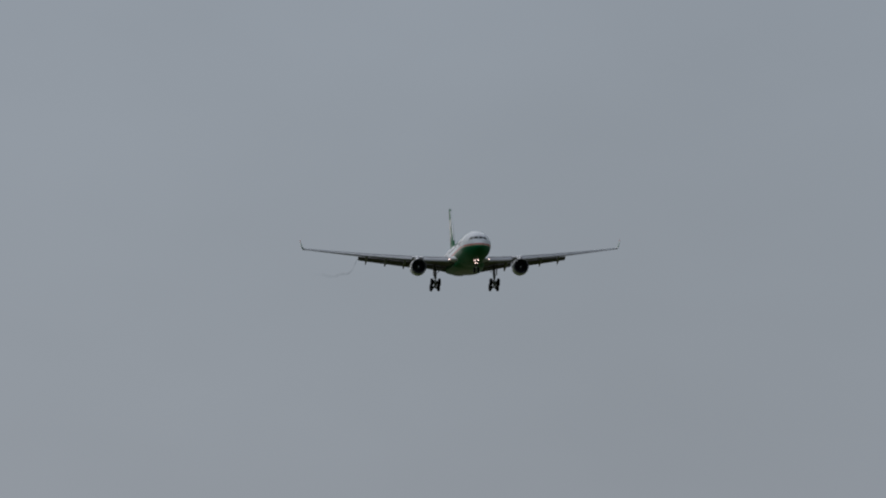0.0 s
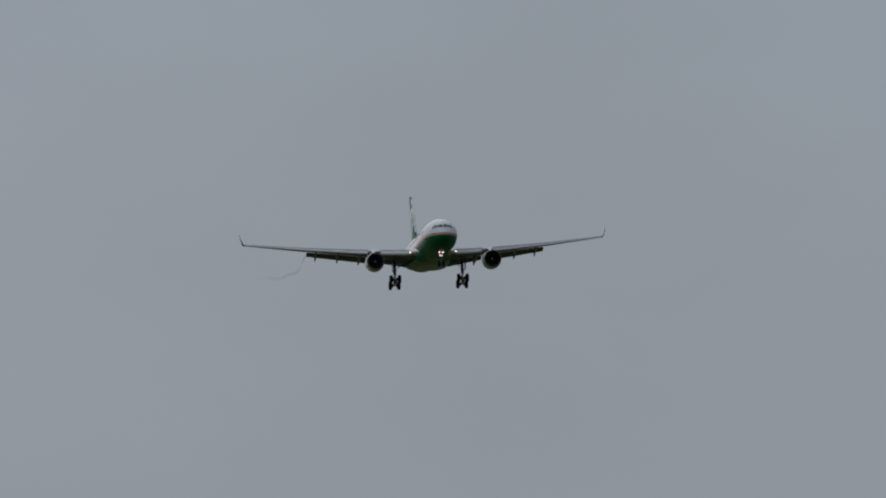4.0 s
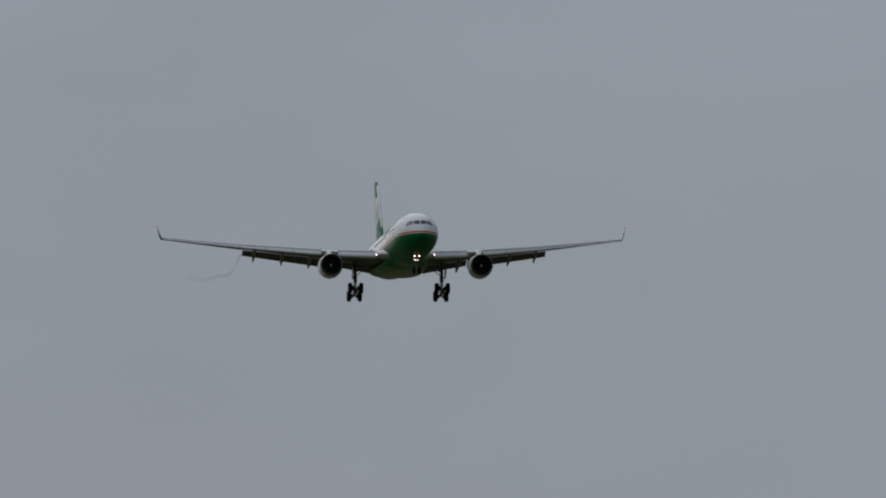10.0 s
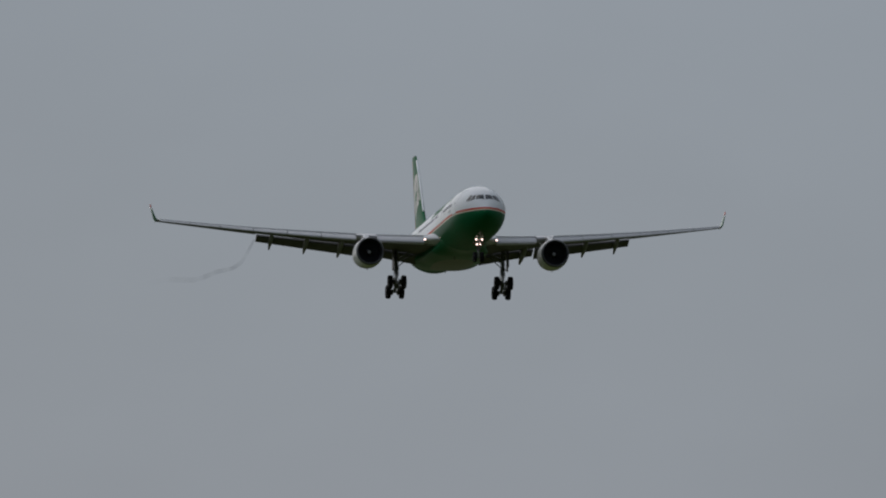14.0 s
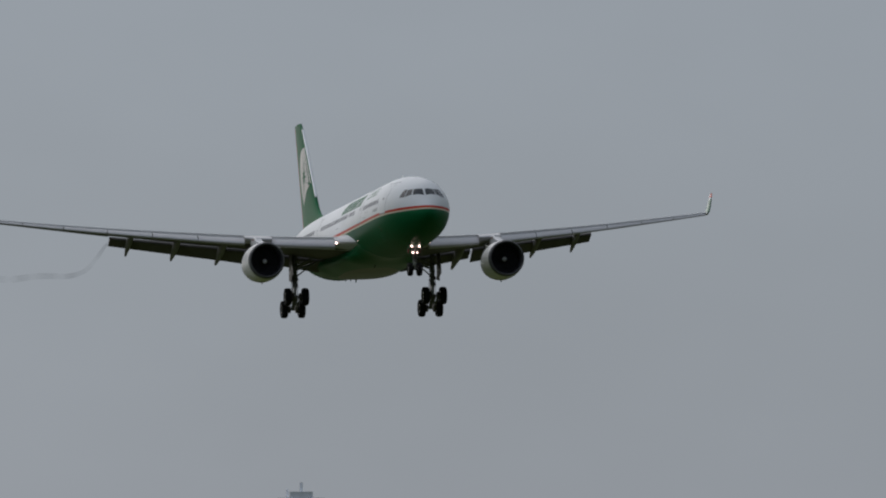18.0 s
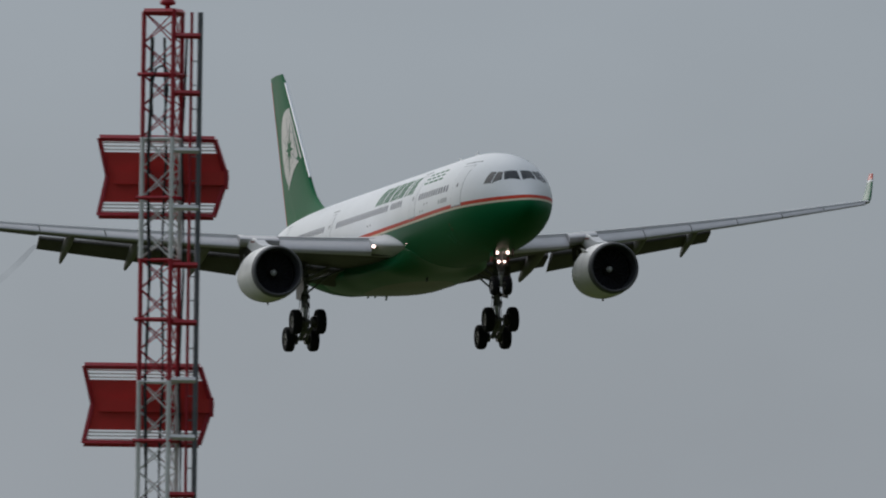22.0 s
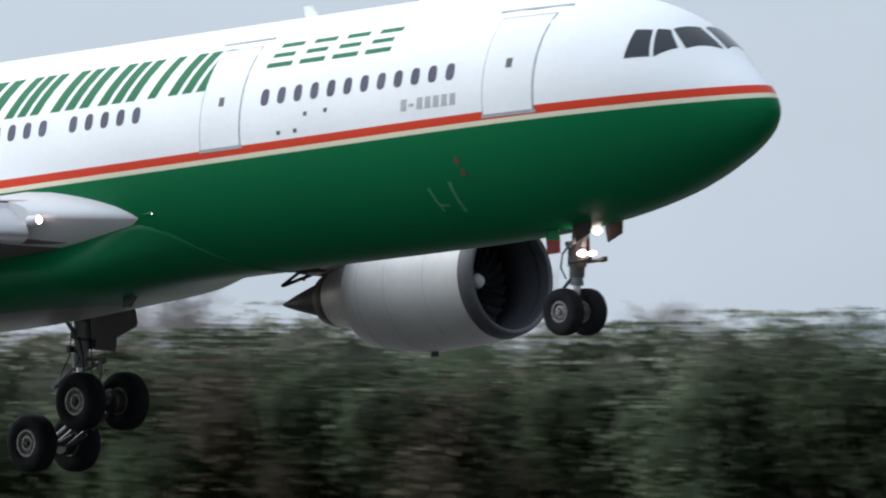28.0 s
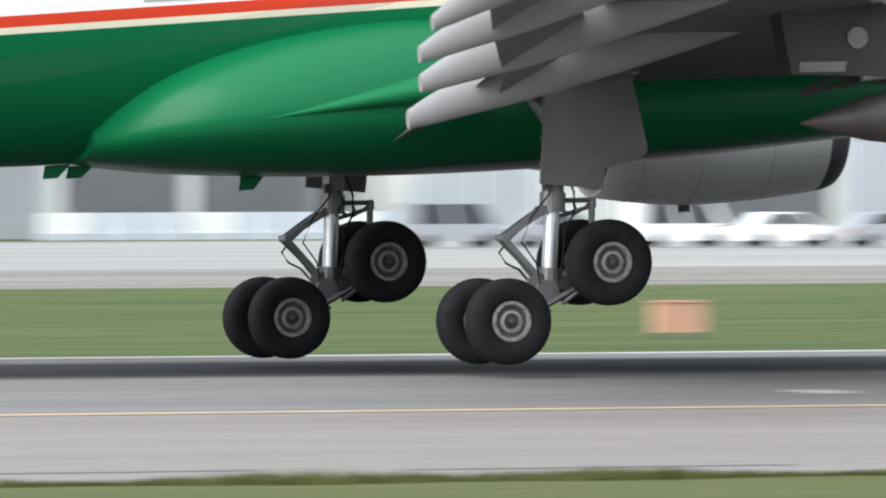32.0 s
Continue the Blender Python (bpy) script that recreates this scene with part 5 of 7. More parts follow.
# uneven grass that grows over the near edge of the shoulder
rv = random.Random(17)
tv, tf = [], []
for i in range(9000):
    x = rv.uniform(-14, 66)
    reach = 0.45 + 0.3 * math.sin(0.37 * x) + 0.25 * math.sin(1.31 * x + 1)
    y = LINE - 43.3 + rv.uniform(-0.9, 0.9) * reach
    a, h, w = rv.uniform(0, 2 * math.pi), rv.uniform(0.04, 0.13) * (0.6 + reach), rv.uniform(0.03, 0.07)
    k = len(tv)
    tv += [(x - w * math.cos(a), y - w * math.sin(a), lie(y) - 0.01), (x + w * math.cos(a), y + w * math.sin(a), lie(y) - 0.01), (x + rv.uniform(-0.05, 0.05), y + rv.uniform(-0.05, 0.05), lie(y) + h)]
    tf.append((k, k + 1, k + 2))
tagged(new("grass_verge", mesh_of("grass_verge", tv, tf, grass)), "ragged grass along the shoulder's edge", "grass", "", "stuff")
strip("taxiway", -1500, 2000, 335, 388.5, taxi_mat, 0.012, "grey concrete parallel taxiway", "taxiway")
strip("apron", 98, 900, 388.6, 520, apron_mat, 0.016, "pale concrete apron", "apron")
strip("aiming_bar", -68, -9, 165.2, 176, marking_old, 0.026, "broad worn cream aiming bar painted on the runway", "marking", "structure", 0.008)
for x, y in ((4.3, 163.6), (73.2, 164), (-29.5, 163.7), (38.5, 163.7)):
    strip("runway_mark", x - 0.4, x + 0.4, y - 0.8, y + 0.8, marking_worn, 0.03, "short white painted runway mark", "marking", "structure", 0.008)

bank_v, bank_f = [], []
for i in range(26):
    x = -500 + 22 * i
    for y, z in ((576, -0.65), (584, 1.4), (592, 2.5), (606, 2.6), (620, -0.65)):
        bank_v.append((x, y - 60 * max(0, (x + 150) / 200) ** 2, (z if x > -405 or z < 0 else z * 0.4) + (0.25 * math.sin(x * 0.05) if z > 0 else 0)))
for i in range(25):
    for j in range(4):
        bank_f.append((5 * i + j, 5 * i + 5 + j, 5 * i + 6 + j, 5 * i + 1 + j))
tagged(new("grass_bank", mesh_of("grass_bank", bank_v, bank_f, grass)), "low green grass bank behind the fence", "bank", "", "structure")

# the turn-off between runway and taxiway, with flared corners
conn = []
for i in range(13):
    u = i / 12
    y = 205.5 + (335 - 205.5) * u
    flare = 14 * (max(0, 1 - u * 2.6) ** 2) + 16 * (max(0, 1 - (1 - u) * 2.6) ** 2)
    conn.append((y, 4 - flare, 55 + flare * 0.7 + 6 * u))
cv = [(x, y, lie(y) + 0.014) for y, a, b in conn for x in (a, b)]
cvl = [(x, y, z - 0.05) for x, y, z in cv]
cf = [(2 * i, 2 * i + 1, 2 * i + 3, 2 * i + 2) for i in range(12)]
tagged(new("turn_off", mesh_of("turn_off", cv + cvl, cf + [(2 * i + e, 2 * i + 2 + e, 26 + 2 * i + 2 + e, 26 + 2 * i + e) for i in range(12) for e in (0, 1)], taxi_mat)), "pale concrete turn-off to the taxiway", "taxiway", "", "structure")


def ribbon(points, width, mat, lift, label, name="guide_line"):
    v, f = [], []
    for i, (x, y) in enumerate(points):
        a, b = points[max(i - 1, 0)], points[min(i + 1, len(points) - 1)]
        d = Vector((b[0] - a[0], b[1] - a[1])).normalized() * width / 2
        v += [(x - d.y, y + d.x, lie(y) + lift), (x + d.y, y - d.x, lie(y) + lift)]
    k = len(v)
    v += [(x, y, z - 0.008) for x, y, z in v]
    for i in range(len(points) - 1):
        f += [(2 * i, 2 * i + 1, 2 * i + 3, 2 * i + 2), (2 * i, 2 * i + 2, k + 2 * i + 2, k + 2 * i), (2 * i + 1, k + 2 * i + 1, k + 2 * i + 3, 2 * i + 3)]
    return tagged(new(name, mesh_of(name, v, f, mat)), label, "marking", "", "structure")


tyre_mark = material("tyre_mark", (0.085, 0.07, 0.06), 0.85, 0, 0.3, 0.3, 0, 3)
for k, wide in enumerate((0.5, 0.3, 0.7, 0.35)):
    d = 1.7 * k - 2.5
    ribbon([(5.5, 288 + d), (8.5, 284 + d), (11, 277 + 0.9 * d), (13.2 + 0.1 * d, 266 + 0.6 * d), (14.6 + 0.4 * d, 252), (15 + 0.6 * d, 234), (14.5 + 0.7 * d, 214)][k % 2:7 - k % 3], wide, tyre_mark, 0.024 + 0.002 * k, "dark curved tyre mark on the turn-off", "tyre_mark")
ribbon([(93.0, 336.5), (95.2, 344), (97.6, 352)], 0.5, marking_yellow, 0.036, "yellow painted taxiway guide line")
ribbon([(-600 + 40 * i, 362) for i in range(50)], 0.5, marking_yellow, 0.03, "yellow painted taxiway centre line")
for stretch in ([(-44, 332), (-22, 324), (-4.1, 317), (5, 314), (11.8, 309.9), (14.8, 293.2), (16, 272), (16.2, 256.7), (18, 227), (23, 208)], [(130, 355), (105, 352), (84, 345.1), (74, 336), (64, 316), (56, 291), (48, 256), (40, 208)], [(82.3, 320), (98, 331), (123, 341), (158, 346)]):
    ribbon(stretch, 0.55, marking_pale, 0.036, "curved yellow taxiway guide line")

# ---- vegetation ----
# greyer, brighter leaf tones stand in for the haze over the trees
leaf_green = material("leaf_green", (0.21, 0.295, 0.168), 0.9, 0, 0.15, 0.8, 0, 3, 0.2, 0, 0.25)
leaf_olive = material("leaf_olive", (0.185, 0.225, 0.145), 0.9, 0, 0.25, 0.7, 0, 3, 0.2, 0, 0.25)
leaf_brown = material("leaf_brown", (0.178, 0.186, 0.14), 0.9, 0, 0.25, 0.7, 0, 3, 0.2, 0, 0.25)
# leaf colours with shade mixed in, for growth at the foot of the belt
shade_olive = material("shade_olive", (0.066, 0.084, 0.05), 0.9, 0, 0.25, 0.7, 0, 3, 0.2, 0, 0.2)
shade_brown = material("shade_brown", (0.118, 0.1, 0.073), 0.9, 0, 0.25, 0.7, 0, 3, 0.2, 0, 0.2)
for lm in (leaf_green, leaf_olive, leaf_brown, shade_olive, shade_brown):
    # thin leaves pass part of the light on
    nt = lm.node_tree
    pb = nt.nodes["Principled BSDF"]
    tr, mx = nt.nodes.new("ShaderNodeBsdfTranslucent"), nt.nodes.new("ShaderNodeMixShader")
    mx.inputs[0].default_value = 0.75
    nt.links.new(pb.inputs["Base Color"].links[0].from_socket, tr.inputs["Color"])
    nt.links.new(pb.outputs[0], mx.inputs[1])
    nt.links.new(tr.outputs[0], mx.inputs[2])
    nt.links.new(mx.outputs[0], nt.nodes["Material Output"].inputs["Surface"])
bark = material("bark", (0.085, 0.07, 0.06), 0.9, 0, 0.3, 2, 0.3, 20, 0.2)
# twigs paled for the same haze
twig = material("twig", (0.27, 0.24, 0.225), 0.9, 0, 0.25, 1, 0, 8, 0.2)


def leaf_cloud(rng, centres, count, size, core=0.0):
    """Many small bent leaf clumps scattered about a list of (centre, radius)."""
    v, f = [], []
    w = [r ** 2 for _, r in centres]
    for c, r in rng.choices(centres, w, k=count):
        p = Vector(c) + Vector([max(-1.5, min(1.5, rng.gauss(0, 1))) for _ in range(3)]) * r * 0.6
        # leaves lie like a skin round their clump, turned to the light
        out = (p - Vector(c)) / r + Vector((rng.gauss(0, 0.4), rng.gauss(0, 0.4) - 0.25, rng.gauss(0, 0.4) + 0.35))
        a = out.cross(Vector((rng.gauss(0, 1), rng.gauss(0, 1), rng.gauss(0, 1)))).normalized()
        b = a.cross(out).normalized()
        s = size * rng.uniform(0.5, 1.3)
        k = len(v)
        v += [tuple(p + a * s), tuple(p + b * s * 0.8), tuple(p - a * s * 0.9), tuple(p - b * s * 0.75 + a.cross(b) * s * 0.3)]
        f += [(k, k + 1, k + 2), (k, k + 2, k + 3)]
    # dense growth has a closed lumpy body under its outer leaves
    for c, r in centres if core else ():
        k, n, m = len(v), 9, 5
        for i in range(m + 1):
            up = math.pi * i / m
            for j in range(n):
                a, q = 2 * math.pi * j / n, r * core * rng.uniform(0.85, 1.15)
                v.append((c[0] + q * math.sin(up) * math.cos(a), c[1] + q * math.sin(up) * math.sin(a), c[2] + q * math.cos(up)))
        f += [(k + i * n + j, k + (i + 1) * n + j, k + (i + 1) * n + (j + 1) % n, k + i * n + (j + 1) % n) for i in range(m) for j in range(n)]
    return v, f


def make_tree(seed, tall, wide, mat, leaves, size, label, pointed=0.5):
    """A tree with trunk, rising limbs and an uneven crown of leaf clumps along them; its foot is at the origin."""
    rng = random.Random(seed)
    t = thing("tree", label, "tree", "belt of trees behind the airfield")
    limbs, centres = [], []
    wood = [bar((0, 0, -0.3), (rng.uniform(-.2, .2), 0, tall * 0.5), 0.02 * tall, 7, 0.012 * tall), bar((0.0, 0, tall * 0.48), (rng.uniform(-.3, .3), 0.1, tall * 0.94), 0.012 * tall, 6, 0.002 * tall)]
    n = 34
    for i in range(n):
        u = 0.12 + 0.8 * (i + rng.random()) / n
        z = tall * u
        reach = wide * ((1 - pointed) * math.sin(math.pi * min(1, (u - 0.02) / 1.0) ** 0.8) ** 0.7 + pointed * 1.2 * (1.0 - u) ** 0.65) * rng.uniform(0.5, 1.1)
        a = rng.uniform(0, 2 * math.pi)
        e = Vector((reach * math.cos(a), reach * math.sin(a), min(z + reach * rng.uniform(0.35, 0.9), tall * (1.0 - rng.uniform(0.3, 0.55) * reach / wide))))
        root = Vector((0, 0, z * 0.93))
        limbs.append(bar(tuple(root), tuple(e), 0.006 * tall, 5, 0.0015 * tall))
        for k in range(5):
            w = 0.3 + 0.18 * k
            p = root.lerp(e, w) + Vector((rng.gauss(0, 1), rng.gauss(0, 1), rng.gauss(0, 0.7))) * tall * 0.02
            centres.append((tuple(p), tall * (0.075 - 0.045 * w) * rng.uniform(0.7, 1.3)))
        centres.append((tuple(e + Vector((rng.gauss(0, 0.2), rng.gauss(0, 0.2), tall * 0.02))), tall * 0.022))
    for z in (0.8, 0.87, 0.93, 0.97):
        centres.append(((rng.uniform(-.15, .15), 0, tall * z), tall * 0.12 * (1.05 - z)))
    part("trunk", merged(*wood), bark, t)
    part("limb", merged(*limbs), bark, t)
    part("crown", leaf_cloud(rng, centres, leaves, size), mat, t)
    return t


def make_bare_tree(seed, tall, spread_deg, label):
    """A leafless tree: limbs that fork into a dense rounded crown of fine twigs."""
    rng = random.Random(seed)
    t = thing("bare_tree", label, "tree", "bare trees behind the airfield")
    pieces = []

    def grow(p, d, length, r, depth):
        e = p + d * length
        pieces.append(bar(p, e, r, 4 if depth < 3 else 3, r * 0.6))
        if depth >= 6:
            return
        for k in range((5, 4, 3, 3, 3, 2)[depth]):
            ax = Vector((rng.gauss(0, 1), rng.gauss(0, 1), rng.gauss(0, 0.3))).normalized()
            nd = (Matrix.Rotation(radians(rng.uniform(0.25, 1.0) * spread_deg), 3, ax) @ d + Vector((0, 0, 0.06))).normalized()
            grow(e, nd, length * rng.uniform(0.66, 0.9), max(r * 0.55, 0.016), depth + 1)

    grow(Vector((0, 0, -0.3)), Vector((0, 0, 1)), tall * 0.22, tall * 0.018, 0)
    part("trunk", pieces.pop(0), bark, t)
    part("twig_crown", merged(*pieces), twig, t)
    return t


def make_shrub(seed, tall, wide, mat, leaves, label):
    rng = random.Random(seed)
    t = thing("shrub", label, "shrub", "undergrowth")
    centres = [((rng.uniform(-wide, wide), rng.uniform(-wide, wide) * 0.5, tall * rng.uniform(0.2, 0.75)), tall * rng.uniform(0.22, 0.4)) for _ in range(12)]
    part("stem", merged(*[bar((rng.uniform(-.4, .4), rng.uniform(-.3, .3), -0.2), (c[0][0], c[0][1], c[0][2]), 0.06, 4, 0.02) for c in centres]), bark, t)
    part("foliage", leaf_cloud(rng, centres, leaves, 0.1, 0.6), mat, t)
    return t


TREE_Y = 345.0


def place(source, x, y, tall, base_tall, turn):
    m = pose(x, y, lie(y), 0, 0, turn)
    k = tall / base_tall
    c = copy_thing(source, m)
    c.scale = (k, k, k)
    return c


rng = random.Random(7)
kinds = [make_tree(11, 12, 5.0, leaf_green, 13500, 0.08, "tall green tree in fresh leaf behind the airfield", 0.8), make_tree(12, 12, 5.3, leaf_green, 15500, 0.08, "broad green tree in fresh leaf behind the airfield", 0.6),
         make_tree(13, 12, 4.4, leaf_green, 9500, 0.08, "slender thinly leaved green tree behind the airfield", 0.9), make_tree(14, 12, 4.6, leaf_olive, 15000, 0.085, "dull olive tree behind the airfield", 0.5), make_tree(15, 12, 5.0, leaf_brown, 15000, 0.15, "brownish tree just coming into leaf behind the fence", 0.3)]
bares = [make_bare_tree(21, 10, 40, "leafless spreading tree in grey twigs"), make_bare_tree(22, 10, 30, "leafless upright tree in grey twigs"), make_bare_tree(23, 10, 46, "leafless tree with a wide twiggy crown")]
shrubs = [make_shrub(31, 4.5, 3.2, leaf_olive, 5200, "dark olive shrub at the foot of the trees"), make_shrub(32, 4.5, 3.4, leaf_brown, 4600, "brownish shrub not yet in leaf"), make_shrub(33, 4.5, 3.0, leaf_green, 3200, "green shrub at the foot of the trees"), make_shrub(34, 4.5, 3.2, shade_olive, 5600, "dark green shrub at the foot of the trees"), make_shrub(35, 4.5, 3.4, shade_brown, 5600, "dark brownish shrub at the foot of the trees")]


def at_bearing(bearing, y):
    return y * math.tan(radians(bearing))


def height_at(x, y, elevation):
    return EYE + math.hypot(x, y) * math.tan(radians(elevation)) - lie(y)


# trees of the belt: bearing and how high their tops stand, in degrees
LEAFY = [(-69.79, 0.658), (-69.63, 0.589), (-69.47, 0.609), (-69.30, 0.617), (-69.11, 0.548), (-68.90, 0.8), (-68.69, 0.842), (-68.47, 0.87), (-68.33, 0.823), (-68.13, 0.843), (-67.82, 0.759), (-67.59, 0.692), (-66.61, 0.779), (-66.27, 0.757), (-66.02, 0.766), (-65.72, 0.571), (-65.52, 0.819), (-65.15, 0.545)]
LEAFY += [(-64.78, 0.783), (-64.55, 0.769), (-64.22, 0.903), (-64.04, 0.88), (-63.86, 0.824), (-63.56, 0.846), (-63.33, 0.763), (-63.12, 0.819), (-62.87, 0.93), (-62.64, 0.679), (-62.45, 0.707), (-62.08, 1.01), (-61.83, 1.05), (-61.6, 0.93), (-61.4, 0.86), (-61.2, 0.9), (-61.02, 0.84), (-60.84, 0.899), (-60.62, 0.941), (-60.37, 0.927), (-60.03, 1.03), (-59.90, 1.05), (-59.77, 0.843)]
BARE = [(-72.79, 0.429), (-72.58, 0.448), (-72.53, 0.452), (-72.32, 0.443), (-71.54, 0.411), (-71.23, 0.439), (-70.96, 0.518), (-70.94, 0.523), (-70.35, 0.487), (-70.34, 0.4), (-58.86, 0.56), (-58.64, 0.574), (-58.41, 0.672), (-58.16, 0.672), (-57.77, 0.784), (-57.52, 0.924), (-57.30, 0.784), (-57.05, 0.924), (-56.74, 0.98), (-56.52, 0.896), (-56.29, 0.938), (-56.07, 1.01), (-55.87, 0.896)]
BARE += [(b, 0.75 + 0.22 * math.sin(5 * b)) for b in (-55.48, -54.99, -54.39, -53.80, -53.21, -52.62, -51.83, -51.14, -50.35, -49.66, -48.87, -48.08, -47.39, -46.60, -45.91, -45.13)]
BARE += [(b, 0.62 + 0.24 * math.sin(7 * b)) for b in (-44.34, -43.65, -43.06, -42.37, -38.17, -37.49, -36.91, -35.92, -35.42, -34.81, -34.20, -33.59, -32.88, -32.27, -31.66, -31.05, -30.44, -29.84, -29.23, -28.42, -27.91, -27.40, -26.79, -26.18, -25.47, -24.76, -24.05, -23.24, -22.43, -21.51)]
BROWN = [(b, 0.72 + 0.14 * math.sin(9 * b)) for b in (-44.14, -43.55, -42.96, -42.27, -41.77, -37.98, -37.49, -36.72, -36.13, -35.62, -35.11, -34.50, -34.00, -33.39, -32.88, -32.27, -31.76, -31.16, -30.65, -30.14, -29.53, -29.02, -28.42, -27.81, -27.30, -26.69, -26.08, -25.47, -24.76, -24.05, -23.34, -22.63, -21.82, -21.01, -20.09, -19.08)]
used = set()
for i, (b, e) in enumerate(LEAFY):
    y = TREE_Y + 9 * math.sin(3.1 * i)
    x = at_bearing(b, y)
    k = (0, 1, 2, 0, 3, 1, 0, 2)[i % 8]
    tall = height_at(x, y, e)
    src = kinds[k]
    if k not in used:
        used.add(k)
        src.matrix_basis = pose(x, y, lie(y), 0, 0, 40 * i)
        src.scale = (tall / 12,) * 3
    else:
        place(src, x, y, tall, 12, 47 * i)
# a second, lower row closes the belt behind the first
for i in range(34):
    b = -65.0 + 0.155 * i + 0.05 * math.sin(4.1 * i)
    y = TREE_Y + 22 + 6 * math.sin(2.1 * i)
    x = at_bearing(b, y)
    place(kinds[(2, 0, 2, 3, 2)[i % 5]], x, y, height_at(x, y, 0.62 + 0.1 * math.sin(2.9 * i)), 12, 71 * i)
for i, (b, e) in enumerate(BROWN):
    y = 640 + 14 * math.sin(3.7 * i)
    x = at_bearing(b, y)
    tall = height_at(x, y, e * (0.42 if b < -38 else 1.0))
    if i == 0:
        kinds[4].matrix_basis = pose(x, y, lie(y), 0, 0, 20)
        kinds[4].scale = (tall / 12,) * 3
    else:
        place(kinds[4] if i % 3 else kinds[3], x, y, tall, 12, 53 * i)
for i in range(84):
    b = -46.0 + 0.37 * i + 0.1 * math.sin(5.0 * i)
    y = 705 + 12 * math.sin(2.7 * i)
    if b < -37.2:
        continue
    x = at_bearing(b, y)
    place(kinds[4] if i % 4 else kinds[3], x, y, height_at(x, y, 0.92 + 0.1 * math.sin(1.9 * i)), 12, 67 * i)
used = set()
for i, (b, e) in enumerate(BARE):
    y = (TREE_Y + 20 if b < -43.5 else 625) + 8 * math.sin(2.3 * i)
    x = at_bearing(b, y)
    tall = height_at(x, y, e * (0.45 if -45 < b < -37 else 1.0))
    k = i % 3
    if k not in used:
        used.add(k)
        bares[k].matrix_basis = pose(x, y, lie(y), 0, 0, 40 * i)
        bares[k].scale = (tall / 10,) * 3
    else:
        place(bares[k], x, y, tall, 10, 61 * i)
used = set()
for step in range(2):
    b = -69.9 + 0.1 * step
    while b < -44:
        y = TREE_Y - 11 - 8 * step
        x = at_bearing(b, y)
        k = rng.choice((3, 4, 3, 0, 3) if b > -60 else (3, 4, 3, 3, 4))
        tall = height_at(x, y, rng.uniform(0.32, 0.5) if step == 0 else rng.uniform(0.2, 0.36)) * (0.75 if b < -68.8 else 1.0)
        if k not in used:
            used.add(k)
            shrubs[k].matrix_basis = pose(x, y, lie(y), 0, 0, rng.uniform(0, 360))
            shrubs[k].scale = (tall / 4.5,) * 3
        else:
            place(shrubs[k], x, y, tall, 4.5, rng.uniform(0, 360))
        b += rng.uniform(0.26, 0.39)
for i in range(9):
    y = 604 + 5 * math.sin(2.0 * i)
    x = at_bearing(-42.35 + 0.19 * i, y)
    place(kinds[1] if i % 2 else kinds[3], x, y, height_at(x, y, 0.27 + 0.05 * math.sin(2.4 * i)), 12, 50 * i)
# low growth that closes the foot of the belt
low = []
for i in range(130):
    b = -69.5 + 0.076 * i
    y = TREE_Y + 12 + 3 * math.sin(1.7 * i)
    x = at_bearing(b, y)
    tall = height_at(x, y, 0.38 + 0.09 * math.sin(0.5 * i) + 0.05 * math.sin(1.3 * i))
    for k in range(8):
        low.append(((x + rng.uniform(-1.4, 1.4), y + rng.uniform(-2, 2), lie(y) + tall * (0.08 + 0.115 * k)), 1.25))
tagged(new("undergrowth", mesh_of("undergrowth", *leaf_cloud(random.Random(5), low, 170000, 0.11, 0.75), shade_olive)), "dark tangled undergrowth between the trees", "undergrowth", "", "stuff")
# woods far behind the halls, their haze put into the leaf colour
far = []
for i in range(120):
    b = -44.5 + 0.062 * i
    x, y = at_bearing(b, 1250), 1250
    tall = height_at(x, y, 0.5 + 0.07 * math.sin(0.33 * i) + 0.05 * math.sin(0.9 * i + 1))
    for k in range(3):
        far.append(((x, y + rng.uniform(-4, 4), lie(y) + tall * (0.25 + 0.28 * k)), tall * 0.17))
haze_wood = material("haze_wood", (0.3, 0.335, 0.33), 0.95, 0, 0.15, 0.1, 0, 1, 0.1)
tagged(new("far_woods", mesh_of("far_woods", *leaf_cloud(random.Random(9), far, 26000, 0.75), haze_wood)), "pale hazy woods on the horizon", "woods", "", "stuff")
# thick woods that close the view behind the fence
thick = []
for i in range(225):
    b = -36.6 + 0.125 * i
    y = 735 + 8 * math.sin(1.3 * i)
    x = at_bearing(b, y)
    tall = height_at(x, y, 0.98 + 0.16 * math.sin(0.41 * i) + 0.1 * math.sin(1.27 * i))
    for k in range(6):
        thick.append(((x + rng.uniform(-1, 1), y + rng.uniform(-3, 3), lie(y) + tall * (0.08 + 0.165 * k)), 1.9))
tagged(new("woodland", mesh_of("woodland", *leaf_cloud(random.Random(13), thick, 190000, 0.36, 0.75), leaf_olive)), "dull olive and brown woods behind the fence", "woods", "", "stuff")
